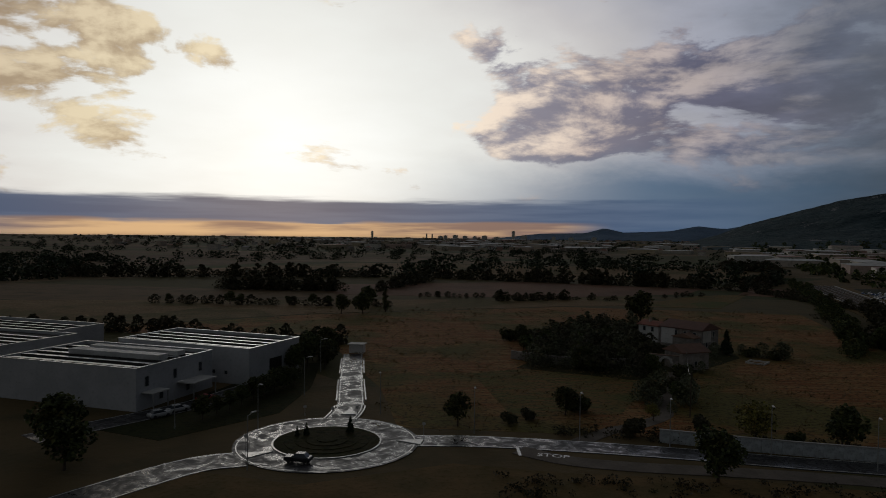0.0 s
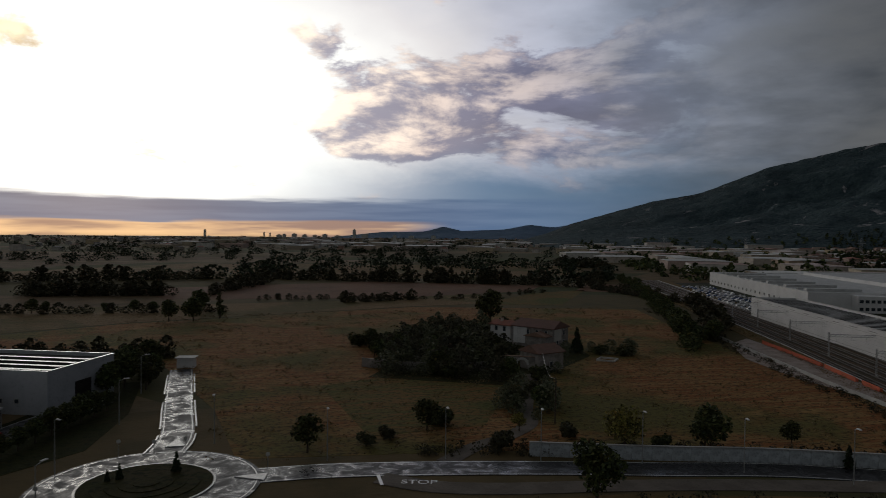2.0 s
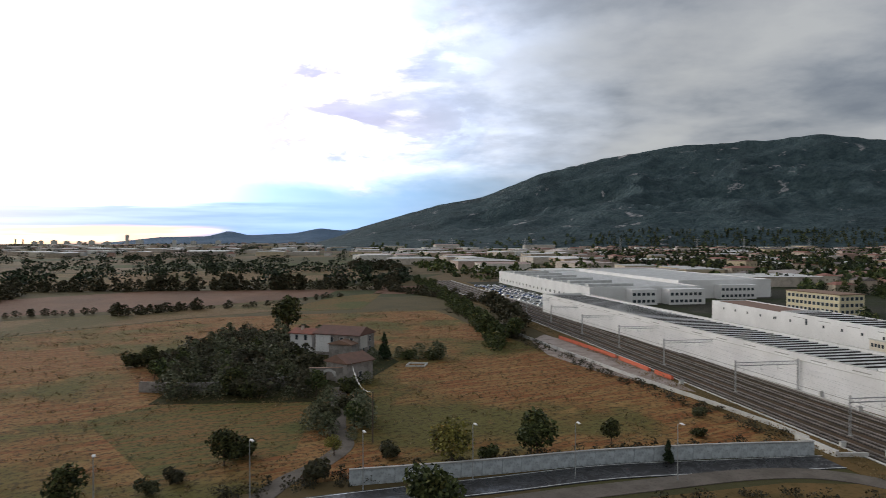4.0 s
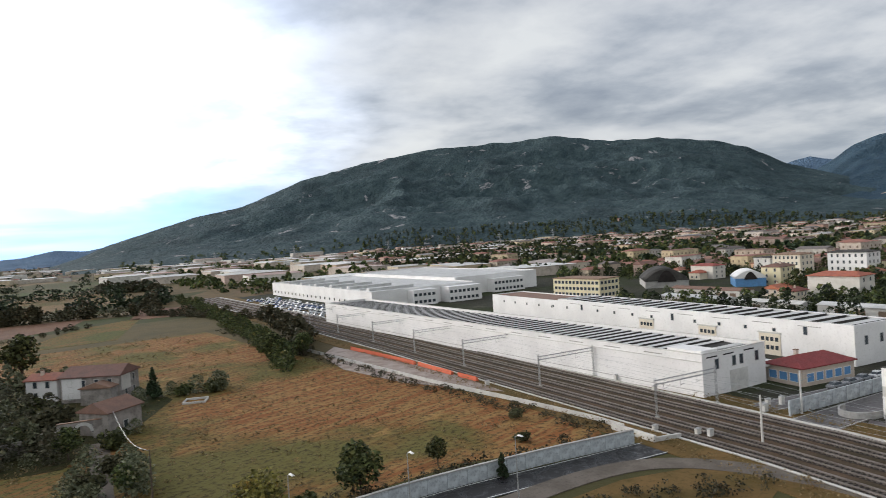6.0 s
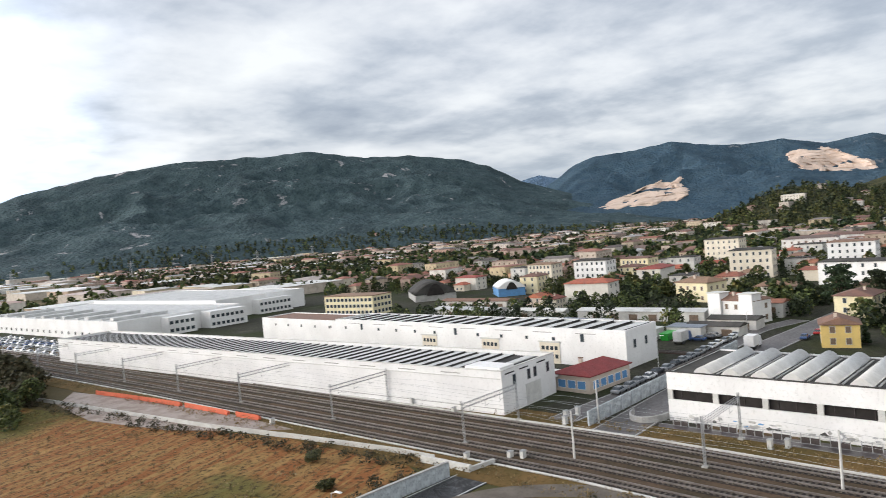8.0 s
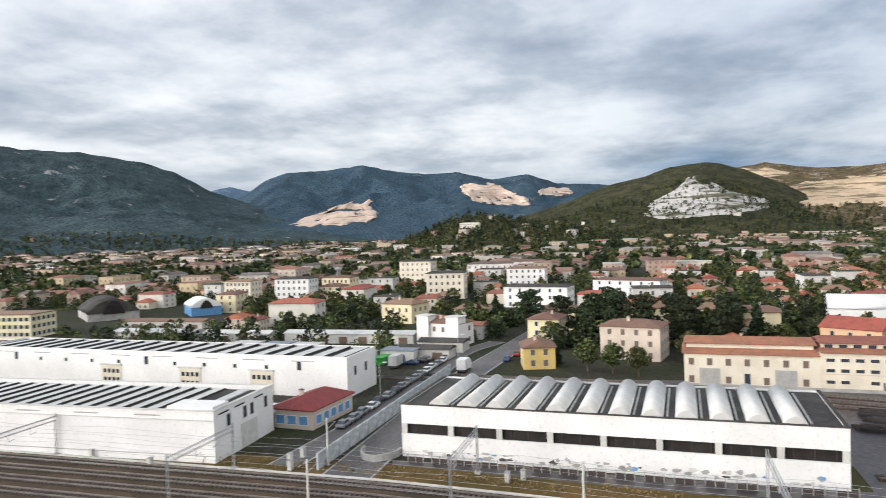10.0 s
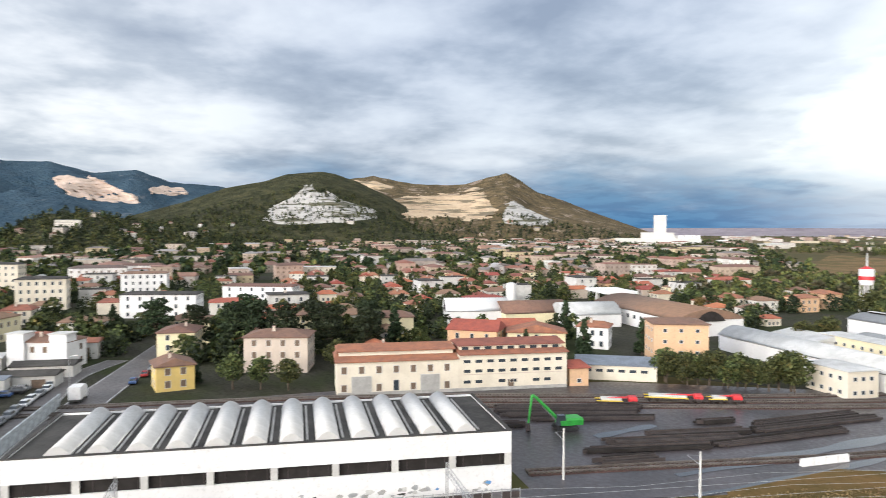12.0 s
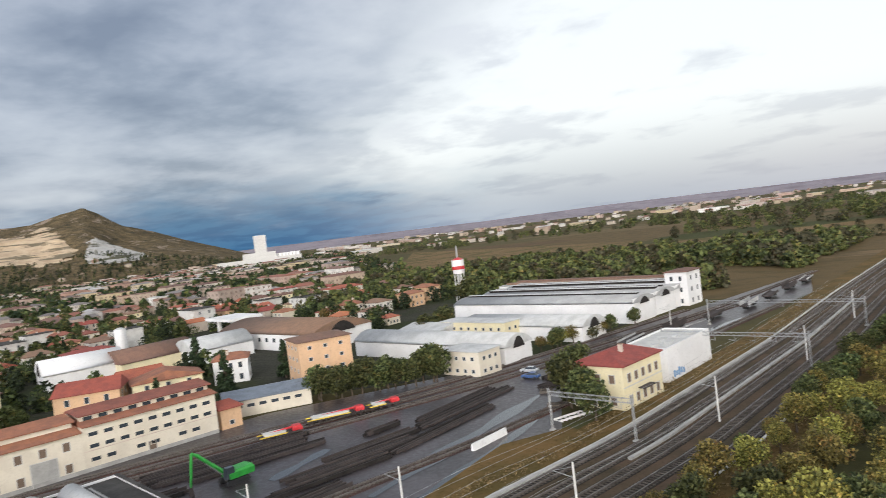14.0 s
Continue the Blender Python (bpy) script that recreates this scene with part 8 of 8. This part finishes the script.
depot_shed(132, 116, 7, 46, 3.2, M["roof_light"], "long low store with a pale sheet roof")
depot_shed(131, 168, 6, 26, 3.0, M["pale_concrete"], "low grey store with a concrete roof")
depot_shed(128, 197, 8, 34, 3.4, M["roof_light"], "pale low shed behind the white halls")
depot_shed(155, 212, 9, 38, 3.6, M["tile_brown"], "low shed with a brown tiled roof")
depot_shed(108, 97, 6, 15, 2.8, M["roof_dark"], "low carport with a dark flat roof")
depot_shed(119, 96, 7, 14, 3.0, M["roof_dark"], "low dark-roofed store beside the street")
depot_shed(144, 96, 8, 12, 4.6, M["tile_rust"], "small store with a rust-red roof")
# heaps of lifted rails
HEAPS = [(37, 0, 34.5, -22), (34.5, -23, 37, -52), (39.5, -6, 36.8, -30), (41.8, -15, 40.3, -34), (40.3, -35, 42.4, -64), (42.8, -38, 45, -62), (63.9, 6, 58, -22), (61, 6, 55.5, -20), (66.5, 5, 60.5, -24), (54.4, 9, 53.6, 4), (57, 2, 52.5, -22), (31, 0.5, 30.8, -10), (47.5, -28, 47.2, -36), (35, -66, 30, -95), (38.5, -72, 33, -100), (32, -100, 28, -130)]
for k, (u0, v0, u1, v1) in enumerate(HEAPS):
    L = math.hypot(u1 - u0, v1 - v0)
    root = thing("rail_stack", "long stack of rusty dark rails in the yard", "rail stack", "rail stacks", at=at_rail(u1, v1, 0.08, -math.degrees(math.atan2(u0 - u1, v0 - v1))))
    n = rng.randint(7, 10)
    for j in range(n):
        part("bar", boxes((j * 0.34 - 1.3, rng.uniform(-0.8, 0.8), 0.1, j * 0.34 - 1.06, L + rng.uniform(-2, 0.5), 0.45 + 0.4 * rng.random())), M["rust"] if (k + j) % 3 else M["dark_panel"], root)
    part("bearer", boxes((-1.3, 1.5, 0, 1.8, 1.75, 0.12)), M["sleeper"], root)
    part("bearer", boxes((-1.3, L - 2, 0, 1.8, L - 1.75, 0.12)), M["sleeper"], root)
for k in range(8):
    u, v = 30 + rng.uniform(0, 14), -58 - 12 * k * 0.7
    root = thing("sleeper_stack", "stack of pale concrete sleepers", "sleeper stack", "sleeper stacks", at=at_rail(u - 6, v, 0.05, rng.uniform(0, 40)))
    for j in range(4):
        part("sleeper", boxes((0, j * 0.7, 0.0, 2.6, j * 0.7 + 0.5, 0.35 + 0.3 * (j % 2))), M["sleeper"], root)
bw = thing("barrier", "low white concrete barrier in the yard", "barrier", at=spot(92.6, -44.8, 18.5))
for k in range(4):
    part("segment", loft(bmesh.new(), [rect(-0.35, 0.35, k * 2.3, k * 2.3 + 2.2, 0.05), rect(-0.18, 0.18, k * 2.3, k * 2.3 + 2.2, 1.2)]), M["white_wall"], bw)
pf = thing("cable_frame", "white lattice frame lying by the portal", "frame", at=spot(79.8, -56, 36, 0.25))
for k in range(8):
    part("slat", boxes((-0.05, k * 1.0, 0.1, 1.8, k * 1.0 + 0.12, 0.25)), M["white_wall"], pf)
part("runner", boxes((-0.05, 0, 0.26, 0.1, 7.6, 0.6)), M["white_wall"], pf)
part("runner", boxes((1.65, 0, 0.26, 1.8, 7.6, 0.6)), M["white_wall"], pf)
# parked wagons far down the yard
for k in range(7):
    v = -118 - 19 * k
    u = float(np.interp(v, [-260, -175, -110], [36, 36, 47])) - 6
    root = thing("goods_wagon", "low rusty goods wagon on a siding", "goods wagon", "goods wagons", at=at_rail(u, v, 0.4, 6))
    part("floor", boxes((-1.3, 0, 0.9, 1.3, 12, 1.2)), M["rust"], root)
    for x in (-1.3, 1.2):
        part("side_board", boxes((x, 0, 1.2, x + 0.1, 12, 1.7 + 0.8 * (k % 2))), M["rust"] if k % 3 else M["roof_light"], root)
    for y in (1.5, 3.2, 8.8, 10.5):
        part("axle", rod(bmesh.new(), (-0.8, y, 0.48), (0.8, y, 0.48), 0.46, 0.46, 10), M["tyre"], root)

# street lamps, signs and the pole by the farm
def street_lamp(x, y, heading, h=8.5):
    root = thing("street_lamp", "slim grey street lamp with a small head", "street lamp", "street lamps", at=spot(x, y, heading))
    part("pole", rod(bmesh.new(), (0, 0, 0), (0, 0, h - 0.3), 0.09, 0.05, 8), M["steel"], root)
    part("arm", rod(bmesh.new(), (0, 0, h - 0.3), (0, 1.1, h), 0.04, 0.04, 6), M["steel"], root)
    part("head", loft(bmesh.new(), [rect(-0.12, 0.12, 0.8, 1.7, h - 0.04), rect(-0.2, 0.2, 0.75, 1.75, h + 0.04), rect(-0.1, 0.1, 0.85, 1.6, h + 0.13)]), M["white_wall"], root)


for x, y, hd in ((6.0, 124.6, 180), (24.3, 121.4, 180), (38.9, 117.7, 195), (54, 113.2, 195), (67.1, 106.3, 200), (79.3, 98.4, 200), (-33, 125, 140), (-29, 104, 30), (-12, 137, 180), (-30, 152, 80), (-31, 178, 80), (-48, 125, 40), (rail(60, 98.4)[0], rail(60, 98.4)[1], 200), (rail(100, 92)[0], rail(100, 92)[1], 200)):
    street_lamp(x, y, hd)
for x, y in ((-20.6, 131.5), (-16.0, 132.4), (-3.0, 121.5), (-31.8, 113.0), (-26, 132.5)):
    root = thing("road_sign", "round road sign on a short grey post", "road sign", "road signs", at=pose(x, y, 0.1))
    part("post", rod(bmesh.new(), (0, 0, 0), (0, 0, 2.4), 0.04, 0.04, 6), M["steel"], root)
    part("disc", rod(bmesh.new(), (0, -0.06, 2.4), (0, -0.03, 2.4), 0.32, 0.32, 14), M["pale_concrete"], root)
pl = thing("utility_pole", "leaning wooden utility pole with a slack cable", "utility pole", at=pose(49.4, 137.7, 0))
part("pole", rod(bmesh.new(), (0, 0, -0.2), (0.3, 0.5, 8.6), 0.14, 0.09, 8), M["bark"], pl)
bm = bmesh.new()
pts = [Vector((0.3, 0.5, 8.5)).lerp(Vector((16, 48, 5)), k / 12) - Vector((0, 0, 2.2 * math.sin(math.pi * k / 12))) for k in range(13)]
for a, b in zip(pts, pts[1:]):
    rod(bm, a, b, 0.03, 0.03, 4)
part("cable", bm, M["steel"], pl)
# lattice power pylons over the far works
for k, (az, r) in enumerate(((36, 1150), (43.5, 1300), (49.3, 1500), (52.5, 1380), (30.2, 1250), (57, 1700))):
    p = toward(az) * r
    root = thing("power_pylon", "distant lattice power pylon above the roofs", "pylon", "power pylons", at=spot(p.x, p.y, az))
    bm = bmesh.new()
    for sx in (-1, 1):
        for sy in (-1, 1):
            rod(bm, (sx * 3, sy * 3, 0), (sx * 0.6, sy * 0.6, 34), 0.28, 0.2, 4)
    for j in range(9):
        z = 3.5 * j
        w0, w1 = 3 - 2.4 * z / 34, 3 - 2.4 * (z + 3.5) / 34
        for sy in (-1, 1):
            rod(bm, (-w0, sy * w0, z), (w1, sy * w1, z + 3.5), 0.14, 0.14, 4)
            rod(bm, (w0, sy * w0, z), (-w1, sy * w1, z + 3.5), 0.14, 0.14, 4)
    part("lattice_tower", bm, M["steel"], root)
    for z, w in ((26, 6), (30, 5)):
        part("crossarm", rod(bmesh.new(), (-w, 0, z), (w, 0, z), 0.25, 0.25, 4), M["steel"], root)
# long low walls and stores between the warehouse and the town
for k in range(9):
    u, v = 84 + rng.uniform(0, 30), 106 + 11 * k
    root = thing("low_store", "low pale store with a flat sheet roof", "store", "low stores", at=at_rail(u, v, 0, rng.uniform(-4, 4)))
    w, l = rng.uniform(6, 11), rng.uniform(8, 10)
    part("wall", hollow_walls(bmesh.new(), w, l, 3.0, 0.2), M["pale_concrete"], root)
    part("roof", boxes((-0.2, -0.2, 3.0, w + 0.2, l + 0.2, 3.2)), M["roof_light"] if k % 2 else M["slate_sheet"], root)
